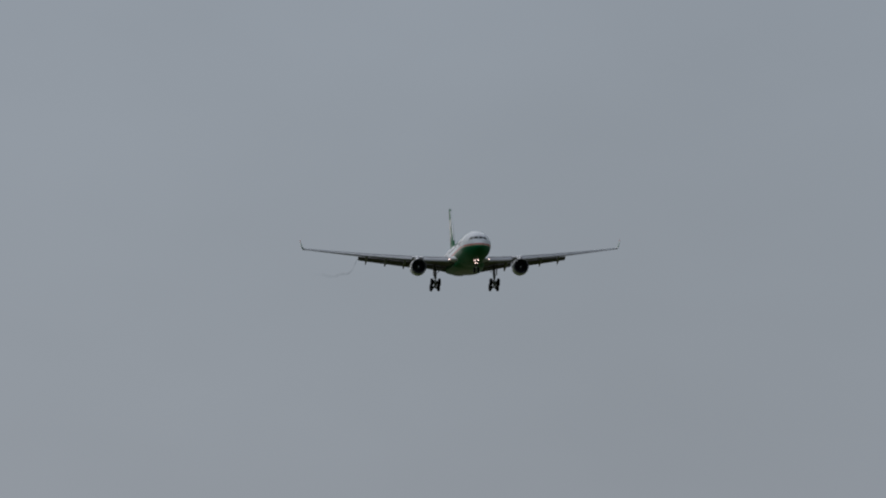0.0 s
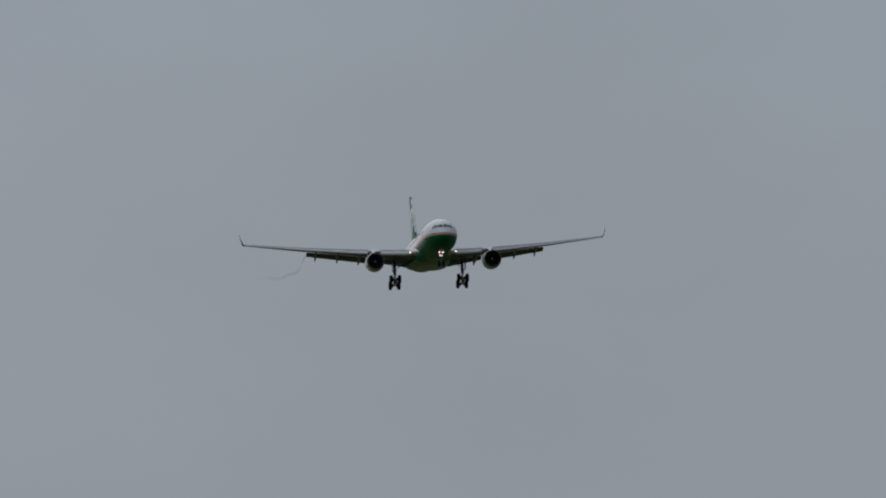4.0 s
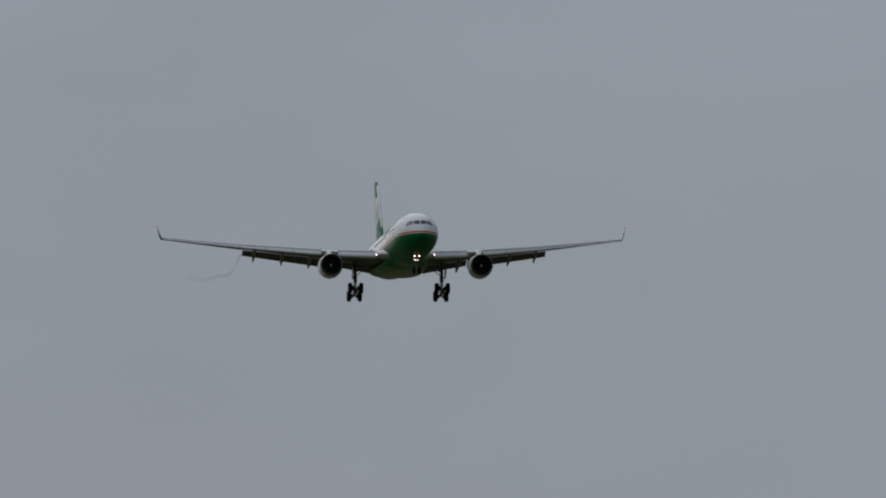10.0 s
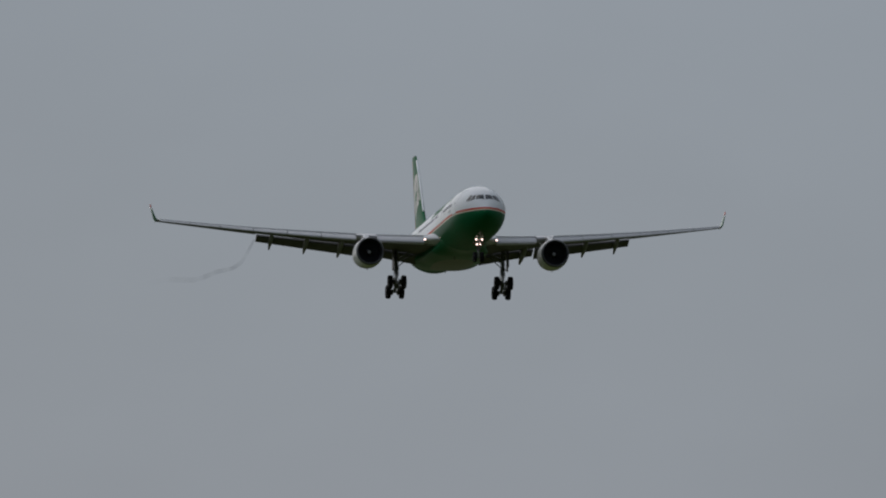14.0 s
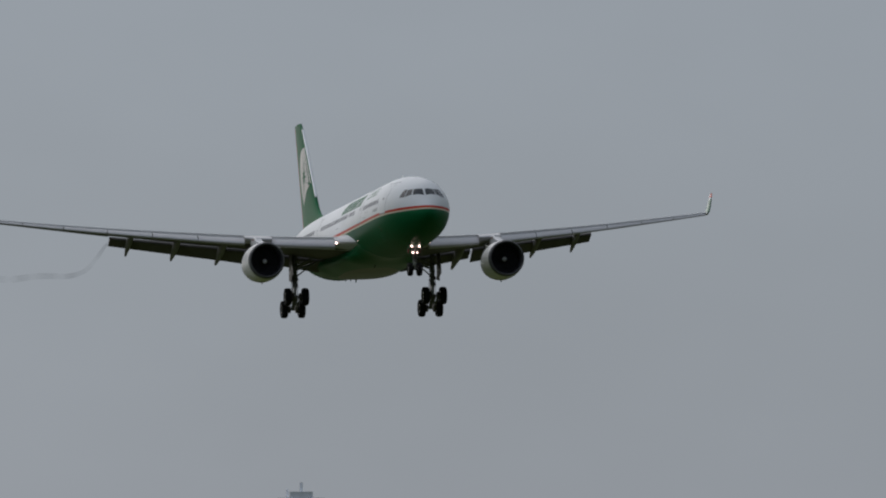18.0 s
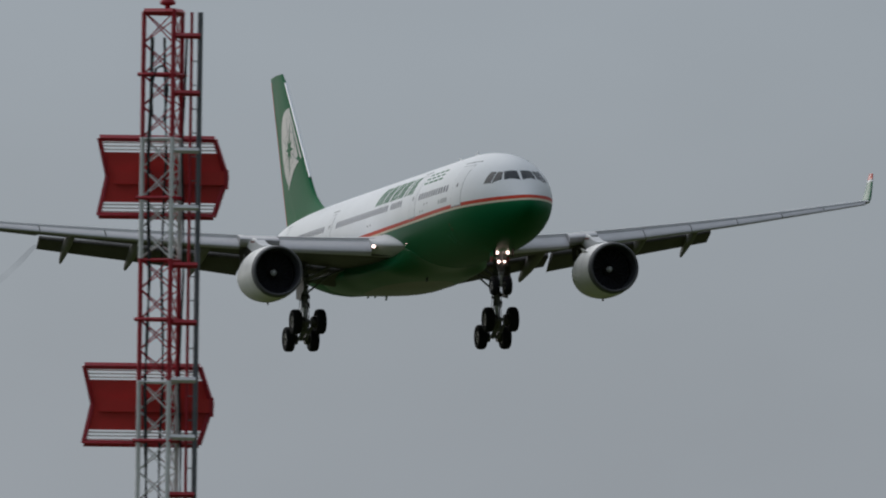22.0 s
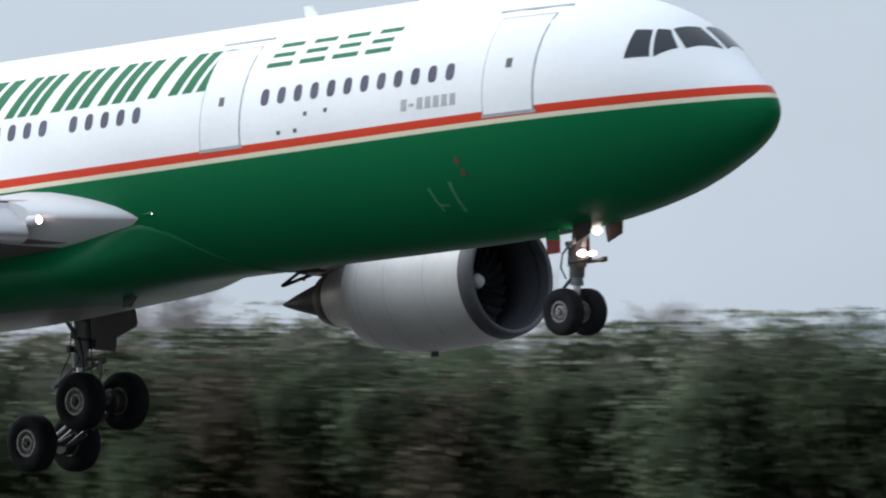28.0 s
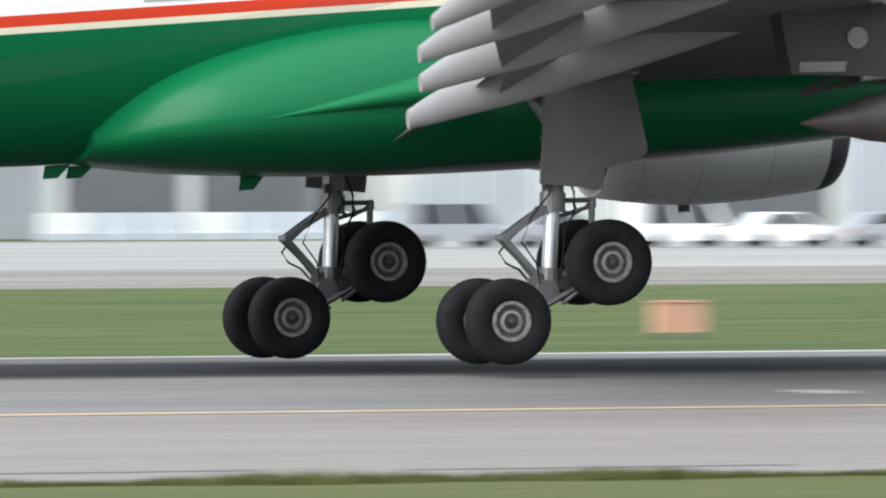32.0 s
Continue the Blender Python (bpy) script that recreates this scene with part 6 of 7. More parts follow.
# hedge and small trees before the far halls
for i in range(13):
    b = -43.2 + 0.18 * i
    y = 600 + 4 * math.sin(2.6 * i)
    x = at_bearing(b, y)
    place(shrubs[(0, 2, 0)[i % 3]], x, y, height_at(x, y, 0.27 + 0.05 * math.sin(1.3 * i)), 4.5, 59 * i)
b = -69.9
while b < 3.3:
    if -25 < b < -9:
        # open grass behind the fence here
        b = -9
    near = b < -43
    y = TREE_Y - 14 if near else (600 if b < -20 else 560) + rng.uniform(-10, 10)
    if b > 0:
        y = 452 + rng.uniform(-8, 8)
    x = at_bearing(b, y)
    e = rng.uniform(0.15, 0.36) if b < -58 else rng.uniform(0.25, 0.55) if near else rng.uniform(0.1, 0.34) if b < -25 else rng.uniform(0.2, 0.5)
    k = rng.choice((3, 4, 3, 3) if b < -58 else (3, 4, 3, 0) if b < -52 else (0, 1, 1, 1) if b < -25 else (0, 2, 0, 1))
    tall = height_at(x, y, e)
    if k not in used:
        used.add(k)
        shrubs[k].matrix_basis = pose(x, y, lie(y), 0, 0, rng.uniform(0, 360))
        shrubs[k].scale = (tall / 4.5,) * 3
    else:
        place(shrubs[k], x, y, tall, 4.5, rng.uniform(0, 360))
    b += rng.uniform(0.28, 0.42) * (1 if b < -50 else 1.15 if b < -25 else 1.0)


# ---- buildings, mast, vehicles, airfield furniture ----
pale_wall = material("pale_wall", (0.5, 0.52, 0.55), 0.8, 0, 0.08, 0.3, 0, 4)
grey_wall = material("grey_wall", (0.36, 0.37, 0.38), 0.8, 0, 0.1, 0.3, 0, 4)
hangar_wall = material("hangar_wall", (0.44, 0.45, 0.455), 0.7, 0, 0.08, 0.3, 0, 4)
dark_wall = material("dark_wall", (0.14, 0.145, 0.15), 0.8, 0, 0.12, 0.4, 0, 4)
teal_wall = material("teal_wall", (0.25, 0.42, 0.38), 0.7, 0, 0.1, 0.4, 0, 5)
house_wall = material("house_wall", (0.27, 0.34, 0.32), 0.7, 0, 0.15, 0.4, 0, 5)
blue_roof = material("blue_roof", (0.33, 0.5, 0.6), 0.6, 0, 0.12, 0.5, 0, 5)
white_roof = material("white_roof", (0.68, 0.68, 0.66), 0.6, 0, 0.1, 0.5, 0, 5)
hall_grey = material("hall_grey", (0.25, 0.26, 0.28), 0.8, 0, 0.12, 0.2, 0, 3)
pad_grey = material("pad_grey", (0.085, 0.087, 0.085), 0.85, 0, 0.25, 0.3, 0, 4)
cream_wall = material("cream_wall", (0.55, 0.53, 0.44), 0.7, 0, 0.12, 0.4, 0, 5)
rust_roof = material("rust_roof", (0.35, 0.22, 0.17), 0.8, 0, 0.25, 0.6, 0, 6)
grey_roof = material("grey_roof", (0.17, 0.17, 0.18), 0.7, 0, 0.12, 0.6, 0, 6)
pane_dark = material("pane_dark", (0.05, 0.055, 0.06), 0.15, 0, 0.15, 1, 0, 5, 0.6)
# skyline paints: the haze of distance is mixed into the haze_ colours
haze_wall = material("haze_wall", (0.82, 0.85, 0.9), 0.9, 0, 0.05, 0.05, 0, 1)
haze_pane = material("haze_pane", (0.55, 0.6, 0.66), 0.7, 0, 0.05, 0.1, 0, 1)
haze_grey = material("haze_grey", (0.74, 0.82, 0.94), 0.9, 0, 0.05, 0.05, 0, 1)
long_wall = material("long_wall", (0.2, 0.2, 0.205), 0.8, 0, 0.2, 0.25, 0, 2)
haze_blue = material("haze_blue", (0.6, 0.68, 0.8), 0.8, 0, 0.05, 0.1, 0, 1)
mast_red = material("mast_red", (0.43, 0.016, 0.03), 0.45, 0, 0.15, 2, 0, 12)
mast_white = material("mast_white", (0.8, 0.8, 0.8), 0.5, 0, 0.12, 2, 0, 12)
panel_red = material("panel_red", (0.62, 0.035, 0.032), 0.45, 0, 0.12, 1.2, 0, 8)
cable_black = material("cable_black", (0.02, 0.02, 0.022), 0.6, 0, 0.1)
galvanised = material("galvanised", (0.16, 0.17, 0.19), 0.45, 0.5, 0.12, 3, 0, 14)
signal_orange = material("signal_orange", (0.5, 0.13, 0.07), 0.6, 0, 0.15, 2, 0, 10)
sign_red = material("sign_red", (0.62, 0.13, 0.075), 0.6, 0, 0.12, 2, 0, 10)
orange_paint = material("orange_paint", (0.55, 0.3, 0.2), 0.6, 0, 0.12, 2, 0, 10)
net_green = netting("net_green", (0.13, 0.158, 0.124), 0.74)
wire_grey = material("wire_grey", (0.4, 0.41, 0.4), 0.5, 0.3, 0.1)


def lattice_mast():
    """Red and white lattice mast that carries the glide path aerials."""
    bx, by = -210.30, 55.87
    t = thing("glide_path_mast", "red and white lattice mast with two red reflector aerials", "mast", at=pose(bx - 0.05, by - 0.18, lie(by), 0, 0, 75) @ pose(0, 0, 0, 0, 0.7, 0))
    base = lie(by)
    legs = [(-0.44, 0.0), (0.12, -0.22), (0.28, 0.26)]
    bands = [(0, 1.4, mast_white), (1.4, 5.97, mast_red), (5.97, 8.24, mast_white), (8.24, 10.53, mast_red), (10.53, 12.81, mast_white), (12.81, 15.17, mast_red)]
    top = 15.17 - base
    for lo, hi, mat in bands:
        z0, z1 = max(lo - base, 0), hi - base
        sec = part("mast_section", merged(*[bar((x, y, z0), (x, y, z1), 0.045, 8) for x, y in legs], *[square_bar((a[0], a[1], z1 - 0.03), (c[0], c[1], z1 - 0.03), 0.05) for a, c in zip(legs, legs[1:] + legs[:1])]), mat, t)
        n = max(1, round((z1 - z0) / 0.55))
        for i in range(n):
            a0, a1 = z0 + (z1 - z0) * i / n, z0 + (z1 - z0) * (i + 1) / n
            pieces = []
            for k in range(3):
                p, q = legs[k], legs[(k + 1) % 3]
                pieces += [bar((*p, a0), (*q, a1), 0.014, 5), bar((*q, a0), (*p, a1), 0.014, 5)]
            for piece in pieces:
                part("cross_brace", piece, mat, sec)
        if z1 - z0 > 1.5:
            part("collar", merged(*[square_bar((x * 1.12 - 0.05, y * 1.12, (z0 + z1) / 2), (u * 1.12 + 0.05, w * 1.12, (z0 + z1) / 2), 0.055) for (x, y), (u, w) in zip(legs, legs[1:] + legs[:1])]), mast_red, sec)
    part("top_frame", merged(*[square_bar((a[0], a[1], top), (c[0], c[1], top), 0.09) for a, c in zip(legs, legs[1:] + legs[:1])]), mast_red, t)
    part("beacon", (*shifted(turned([(0.0, 0.05), (0.12, 0.05), (0.14, 0.14), (0.2, 0.15), (0.22, 0.12), (0.46, 0.07), (0.47, 0.01)], "z", 16), 0, 0, top), True), mast_red, t, "red obstruction light on top")
    part("ladder_rail", merged(bar((0.62, -0.05, 0), (0.62, -0.05, top), 0.05, 8)), galvanised, t, "dark galvanised rail")
    part("ladder_rail", merged(bar((0.46, -0.05, 0), (0.46, -0.05, top), 0.03, 8)), mast_red, t)
    for i in range(int(top / 0.45)):
        part("rung", bar((0.46, -0.05, 0.3 + 0.45 * i), (0.62, -0.05, 0.3 + 0.45 * i), 0.012, 5), galvanised, t)
    for i in range(9):
        z = top - 0.45 - 0.98 * i * 1.1
        part("ladder_bracket", square_bar((0.12, -0.2, z), (0.62, -0.1, z), 0.08), mast_red if (i % 4) < 2 else mast_white, t)
    for dx, dy, w in ((-0.3, -0.05, 0.04), (-0.02, 0.0, 0.028), (0.34, 0.18, 0.025)):
        part("cable", tube([(dx + 0.03 * math.sin(1.7 * i + dx * 9), dy, top * i / 14 * 0.97) for i in range(15)], w), cable_black, t)
    loop = [(-0.26, 13.2), (-0.27, 13.8), (-0.2, 14.1), (-0.08, 14.16), (0.02, 14.02), (0.02, 13.7), (-0.04, 13.1)]
    part("cable_loop", tube([(a, -0.12, c - base) for a, c in loop], 0.026), cable_black, t)
    for zc, dx in ((12.07, 0.0), (7.78, -0.22)):
        z = zc - base
        # trough reflector: apex behind, wings up and down
        x0, x1, ax = -1.25 + dx, 0.92 + dx, 0.24
        dep = 0.45
        wing_v = []
        for sg in (1, -1):
            wing_v.append(slab([(x0 + 0.16, 0), (x1 + ax, 0), (x1 + ax * 0.45, sg * 0.47), (x0 + 0.07, sg * 0.47)], 0.04, "y", dep))
        refl = part("reflector", merged(*wing_v, slab([(x0 + 0.3, -0.13), (x1 + ax - 0.02, -0.13), (x1 + ax - 0.02, 0.13), (x0 + 0.3, 0.13)], 0.12, "y", dep - 0.1)), panel_red, t, "bright red trough-shaped aerial reflector")
        for ex, off in ((x0, 0.16), (x1, ax)):
            part("end_frame", merged(square_bar((ex, dep - 0.1, 0.73), (ex + off, dep, 0.02), 0.075), square_bar((ex + off, dep, 0.02), (ex, dep - 0.1, -0.73), 0.075)), mast_red, refl)
        for sg in (1, -1):
            part("edge_rail", square_bar((x0, dep - 0.1, sg * 0.73), (x1, dep - 0.1, sg * 0.73), 0.09), mast_red, refl)
            for k in range(3):
                part("slat_rod", bar((x0 + 0.03, dep - 0.06, sg * (0.52 + 0.065 * k)), (x1 + ax * 0.3, dep - 0.06, sg * (0.52 + 0.065 * k)), 0.014, 5), mast_white, refl)
        part("end_plate", slab([(x1 + ax * 0.8, -0.2), (x1 + ax + 0.03, -0.2), (x1 + ax + 0.03, 0.16), (x1 + ax * 0.8, 0.16)], 0.25, "y", dep - 0.12), mast_red, refl)
        part("bracket", merged(square_bar((-0.3, 0.0, 0.1), (-0.3, dep, 0.1), 0.08), square_bar((0.2, 0.0, -0.1), (0.2, dep, -0.1), 0.08)), mast_red, refl)
        refl.location = (0, 0, z)
    return t


lattice_mast()


def building(name, x0, x1, y0, deep, tall, wall, roof, label, rows=1, gable=0.0, cols=0, category="building", turn=0.0, pane=pane_dark):
    """A house or hall with a wall, a roof and its windows and doors as parts; the front faces the airfield."""
    t = thing(name, label, category, "", pose((x0 + x1) / 2, y0, lie(y0), 0, 0, turn))
    w = (x1 - x0) / 2
    part("wall", box(-w, w, 0, deep, -0.3, tall), wall, t)
    if gable:
        v = [(-w - .3, -0.3, tall), (w + .3, -0.3, tall), (w + .3, deep + .3, tall), (-w - .3, deep + .3, tall), (-w - .3, deep / 2, tall + gable), (w + .3, deep / 2, tall + gable)]
        part("roof", (v, [(0, 1, 5, 4), (2, 3, 4, 5), (0, 4, 3), (1, 2, 5), (0, 3, 2, 1)]), roof, t)
    else:
        part("roof", box(-w - .15, w + .15, -0.15, deep + .15, tall, tall + 0.3), roof, t)
    n = cols or max(1, int(w * 2 / 3))
    for r in range(rows):
        for c in range(n):
            cx = -w + (c + 0.5) * 2 * w / n
            z = tall * (r + 0.35) / rows
            h = tall / rows * 0.4
            ww = min(1.0, w / n * 0.62)
            win = part("window", box(cx - ww - .06, cx + ww + .06, -0.06, 0.02, z - .06, z + h + .06), white_roof if pane is pane_dark else wall, t)
            part("pane", box(cx - ww, cx + ww, -0.09, -0.05, z, z + h), pane, win)
    return t


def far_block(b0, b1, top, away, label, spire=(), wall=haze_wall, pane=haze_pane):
    """A block on the skyline between two bearings, haze painted into its walls, facing the airfield."""
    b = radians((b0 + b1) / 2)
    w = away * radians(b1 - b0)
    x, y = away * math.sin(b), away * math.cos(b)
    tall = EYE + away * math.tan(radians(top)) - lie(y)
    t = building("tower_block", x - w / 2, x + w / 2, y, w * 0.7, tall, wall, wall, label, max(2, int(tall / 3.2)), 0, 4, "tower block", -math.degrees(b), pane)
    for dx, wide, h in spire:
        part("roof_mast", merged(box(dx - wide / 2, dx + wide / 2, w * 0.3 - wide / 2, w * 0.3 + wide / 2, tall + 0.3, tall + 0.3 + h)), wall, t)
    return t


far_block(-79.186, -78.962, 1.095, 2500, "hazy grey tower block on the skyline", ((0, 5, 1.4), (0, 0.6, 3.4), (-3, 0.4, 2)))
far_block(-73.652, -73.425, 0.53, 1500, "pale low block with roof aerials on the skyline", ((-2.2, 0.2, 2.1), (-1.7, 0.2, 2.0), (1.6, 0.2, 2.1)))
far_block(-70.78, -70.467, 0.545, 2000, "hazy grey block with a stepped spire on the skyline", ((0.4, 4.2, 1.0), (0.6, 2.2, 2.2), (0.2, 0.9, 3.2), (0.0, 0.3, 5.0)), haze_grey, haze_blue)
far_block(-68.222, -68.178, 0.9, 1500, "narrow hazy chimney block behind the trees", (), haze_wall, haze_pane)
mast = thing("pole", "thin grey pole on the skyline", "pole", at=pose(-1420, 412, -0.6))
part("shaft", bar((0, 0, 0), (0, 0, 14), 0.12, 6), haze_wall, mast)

# lookout hut on a long grey building
hx, hy = 690 * math.sin(radians(-59.03)), 690 * math.cos(radians(-59.03))
building("long_building", hx - 9, hx + 34, hy + 8, 9, 9.6, long_wall, grey_roof, "long grey building behind the trees", 2, 0, 9, "building", 58)
hut = thing("lookout_hut", "white lookout hut with a dark pyramid roof", "hut", at=pose(hx, hy, -0.6, 0, 0, 58))
part("wall", box(-1.05, 1.05, 0, 2.1, -0.2, 11.9), pale_wall, hut)
part("roof", ([(-1.6, -0.5, 11.8), (1.6, -0.5, 11.8), (1.6, 2.6, 11.8), (-1.6, 2.6, 11.8), (0, 1.05, 13.2)], [(0, 1, 4), (1, 2, 4), (2, 3, 4), (3, 0, 4), (3, 2, 1, 0)]), grey_roof, hut)
for dx in (-0.75, 0.05):
    part("window", box(dx, dx + 0.7, -0.05, 0.02, 10.2, 11.5), pane_dark, hut)
aerial = thing("aerial", "thin dark aerial pole by the hut", "aerial", at=pose(690 * math.sin(radians(-59.16)), 690 * math.cos(radians(-59.16)), -0.6))
part("shaft", bar((0, 0, 0), (0, 0, 15.6), 0.022, 6), galvanised, aerial)

# floodlight gantry
gb = radians(-57.26)
gantry = thing("floodlight_gantry", "grey floodlight gantry on a lattice pole", "floodlight", at=pose(620 * math.sin(gb), 620 * math.cos(gb), -0.6, 0, 0, 56.4))
part("pole", merged(bar((-0.25, 0, 0), (-0.25, 0, 15.2), 0.12, 8), bar((0.25, 0, 0), (0.25, 0, 15.2), 0.12, 8), *[bar((-0.25, 0, 1.2 * i), (0.25, 0, 1.2 * (i + 1)), 0.05, 5) for i in range(12)]), galvanised, gantry)
for z in (13.9, 15.3):
    part("rail", square_bar((-1.3, 0, z), (1.3, 0, z), 0.14), galvanised, gantry)
for i in range(5):
    part("lamp_head", box(-1.25 + 0.58 * i - 0.2, -1.25 + 0.58 * i + 0.2, -0.25, 0.1, 14.35, 14.85), galvanised, gantry)
    part("upright", square_bar((-1.25 + 0.58 * i, 0, 13.9), (-1.25 + 0.58 * i, 0, 15.3), 0.06), galvanised, gantry)

# hoarding and huts beyond the fence
x0 = at_bearing(-56.46, 400)
building("teal_shed", x0, x0 + 26, 400, 6, 3.6, teal_wall, teal_wall, "low teal shed behind the airfield", 1, 0, 4, "shed", 30)
building("red_shed", x0 - 28, x0 - 4, 404, 6, 2.4, rust_roof, panel_red, "low rust-red shed behind the airfield", 1, 0, 4, "shed", 30)
s0, s1, s2 = at_bearing(-40.91, 570), at_bearing(-40.16, 570), at_bearing(-39.00, 570)
building("shed", s0, s1, 570, 7, 5.0, pale_wall, blue_roof, "shed with a pale blue sloping roof", 1, 1.4, 1, "shed")
weathered = building("shed", s1 + 0.4, s2, 571, 8, 5.6, grey_wall, white_roof, "long weathered shed with a patched white roof", 1, 1.5, 1, "shed")
w2 = (s2 - s1 - 0.4) / 2
for a, c, z0, z1, mat, nm in ((-0.93, -0.35, 1.9, 4.9, pane_dark, "opening"), (-0.3, 0.25, 1.9, 4.6, dark_wall, "opening"), (0.3, 0.42, 0.2, 5.0, rust_roof, "door"), (0.72, 0.97, 1.4, 4.6, dark_wall, "opening"), (-0.85, -0.5, 0.5, 2.6, white_roof, "sheet"), (-0.2, 0.15, 0.5, 2.7, white_roof, "sheet"), (-0.75, -0.4, 3.5, 3.8, white_roof, "rail")):
    part(nm, box(a * w2, c * w2, -0.24 if mat is white_roof else -0.16, -0.17 if mat is white_roof else -0.08, z0, z1), mat, weathered)
patch = thing("roof_patch", "rusty sheet on the shed roof", "roof sheet", at=pose(s1 + 7, 572.6, 6.0, 19, 0, 0))
part("sheet", box(-3.6, 2.2, 0, 1.8, 0.02, 0.08), rust_roof, patch)
part("sheet", box(2.6, 5.4, 0.4, 1.6, 0.02, 0.08), rust_roof, patch)
b0, b1 = at_bearing(-40.19, 586), at_bearing(-39.37, 586)
back = building("shed", b0, b1, 586, 6, height_at(b0, 586, 0.262), cream_wall, cream_wall, "cream shed with a blue panel behind the weathered shed", 1, 0, 1, "shed")
part("blue_panel", box(-1.1, 0.9, -0.12, -0.02, 6.0, height_at(b0, 586, 0.262) - 0.1), blue_roof, back)
building("green_house", s2 + 0.6, s2 + 13, 568, 9, 6.6, house_wall, white_roof, "grey-green house with a white gable roof", 1, 2.6, 4, "house")
building("hall", at_bearing(-42.4, 800), at_bearing(-40.4, 800), 800, 20, 12.4, hall_grey, grey_roof, "long pale hall in the distance", 1, 1.0, 9, "hall")
building("hall", at_bearing(-40.1, 820), at_bearing(-37.6, 820), 820, 20, 11.6, pale_wall, grey_roof, "long grey hall in the distance", 1, 0, 9, "hall")
building("hall", at_bearing(-37.49, 610), at_bearing(-36.28, 610), 610, 12, 7.0, grey_wall, grey_roof, "low grey workshop hall behind the fence", 1, 0.8, 4, "hall")
def panelled(x0, x1, y0, deep, tall, wall, roof, label, leaves):
    """An apron hall: wall, roof, pillars between the gates, and gate leaves of several colours."""
    t = thing("apron_hall", label, "hall", "halls beside the apron", pose((x0 + x1) / 2, y0, lie(y0)))
    w = (x1 - x0) / 2
    part("wall", box(-w, w, 0, deep, -0.3, tall), wall, t)
    part("roof", box(-w - .3, w + .3, -0.6, deep + .3, tall, tall + 0.4), roof, t)
    part("plinth", box(-w, w, -0.1, 0.0, -0.3, 0.35), dark_wall, t)
    n = len(leaves)
    for k, (mat, share) in enumerate(leaves):
        c0, c1 = -w + 2 * w * k / n, -w + 2 * w * (k + 1) / n
        part("pillar", box(c0 - 0.3, c0 + 0.3, -0.35, -0.02, -0.3, tall - 0.2), white_roof, t)
        gate = part("gate", box(c0 + 0.5, c1 - 0.5, -0.14, -0.02, 0, tall * share), mat, t)
        for q in range(1, 4):
            gx_ = c0 + 0.5 + (c1 - c0 - 1) * q / 4
            part("gate_rib", box(gx_ - 0.07, gx_ + 0.07, -0.2, -0.14, 0.1, tall * share - 0.1), galvanised, gate)
        part("clerestory", box(c0 + 0.8, c1 - 0.8, -0.12, -0.02, tall * share + 0.35, min(tall - 0.5, tall * share + 1.5)), pane_dark, t)
    return t


W, D, G, T, P = white_roof, dark_wall, grey_wall, teal_wall, pale_wall
panelled(29.5, 61, 482, 26, 9, pale_wall, grey_roof, "pale hall with teal and white gates beside the apron", [(W, 0.5), (G, 0.45), (T, 0.6), (W, 0.55), (P, 0.4), (G, 0.6), (cream_wall, 0.5)])
panelled(62, 125, 478, 30, 9.5, hangar_wall, grey_roof, "long pale hangar with grey and white gates", [(W, 0.6), (G, 0.6), (W, 0.6), (W, 0.6), (G, 0.55), (P, 0.6), (W, 0.6), (D, 0.5), (W, 0.6)])
panelled(126, 167, 517, 30, 9, hangar_wall, grey_roof, "pale apron hall with dark open gates", [(D, 0.6), (G, 0.6), (W, 0.55), (D, 0.6), (D, 0.6), (G, 0.5)])
panelled(171, 214, 541, 30, 9, grey_wall, grey_roof, "grey apron hall with dark doors", [(D, 0.55), (G, 0.6), (D, 0.55), (G, 0.55), (D, 0.5), (D, 0.6)])
panelled(216, 271, 535, 30, 9.5, hangar_wall, white_roof, "pale apron hall with white gates", [(P, 0.6), (W, 0.6), (D, 0.55), (P, 0.5), (W, 0.6), (G, 0.6), (W, 0.6)])
for k in range(8):
    x = 196.5 + 2.55 * k
    barrier = thing("barrier_block", "pale concrete barrier block before the hall", "barrier", "barrier blocks on the apron", pose(x, 531, lie(531)))
    part("foot", box(-1.2, 1.2, -0.4, 0.4, -0.02, 0.35), pale_wall, barrier)
    part("upright", ([(-1.2, -0.3, 0.35), (1.2, -0.3, 0.35), (1.2, 0.3, 0.35), (-1.2, 0.3, 0.35), (-1.2, -0.14, 1.35), (1.2, -0.14, 1.35), (1.2, 0.14, 1.35), (-1.2, 0.14, 1.35)], [(3, 2, 1, 0), (4, 5, 6, 7), (0, 1, 5, 4), (1, 2, 6, 5), (2, 3, 7, 6), (3, 0, 4, 7)]), pale_wall if k % 3 else white_roof, barrier)


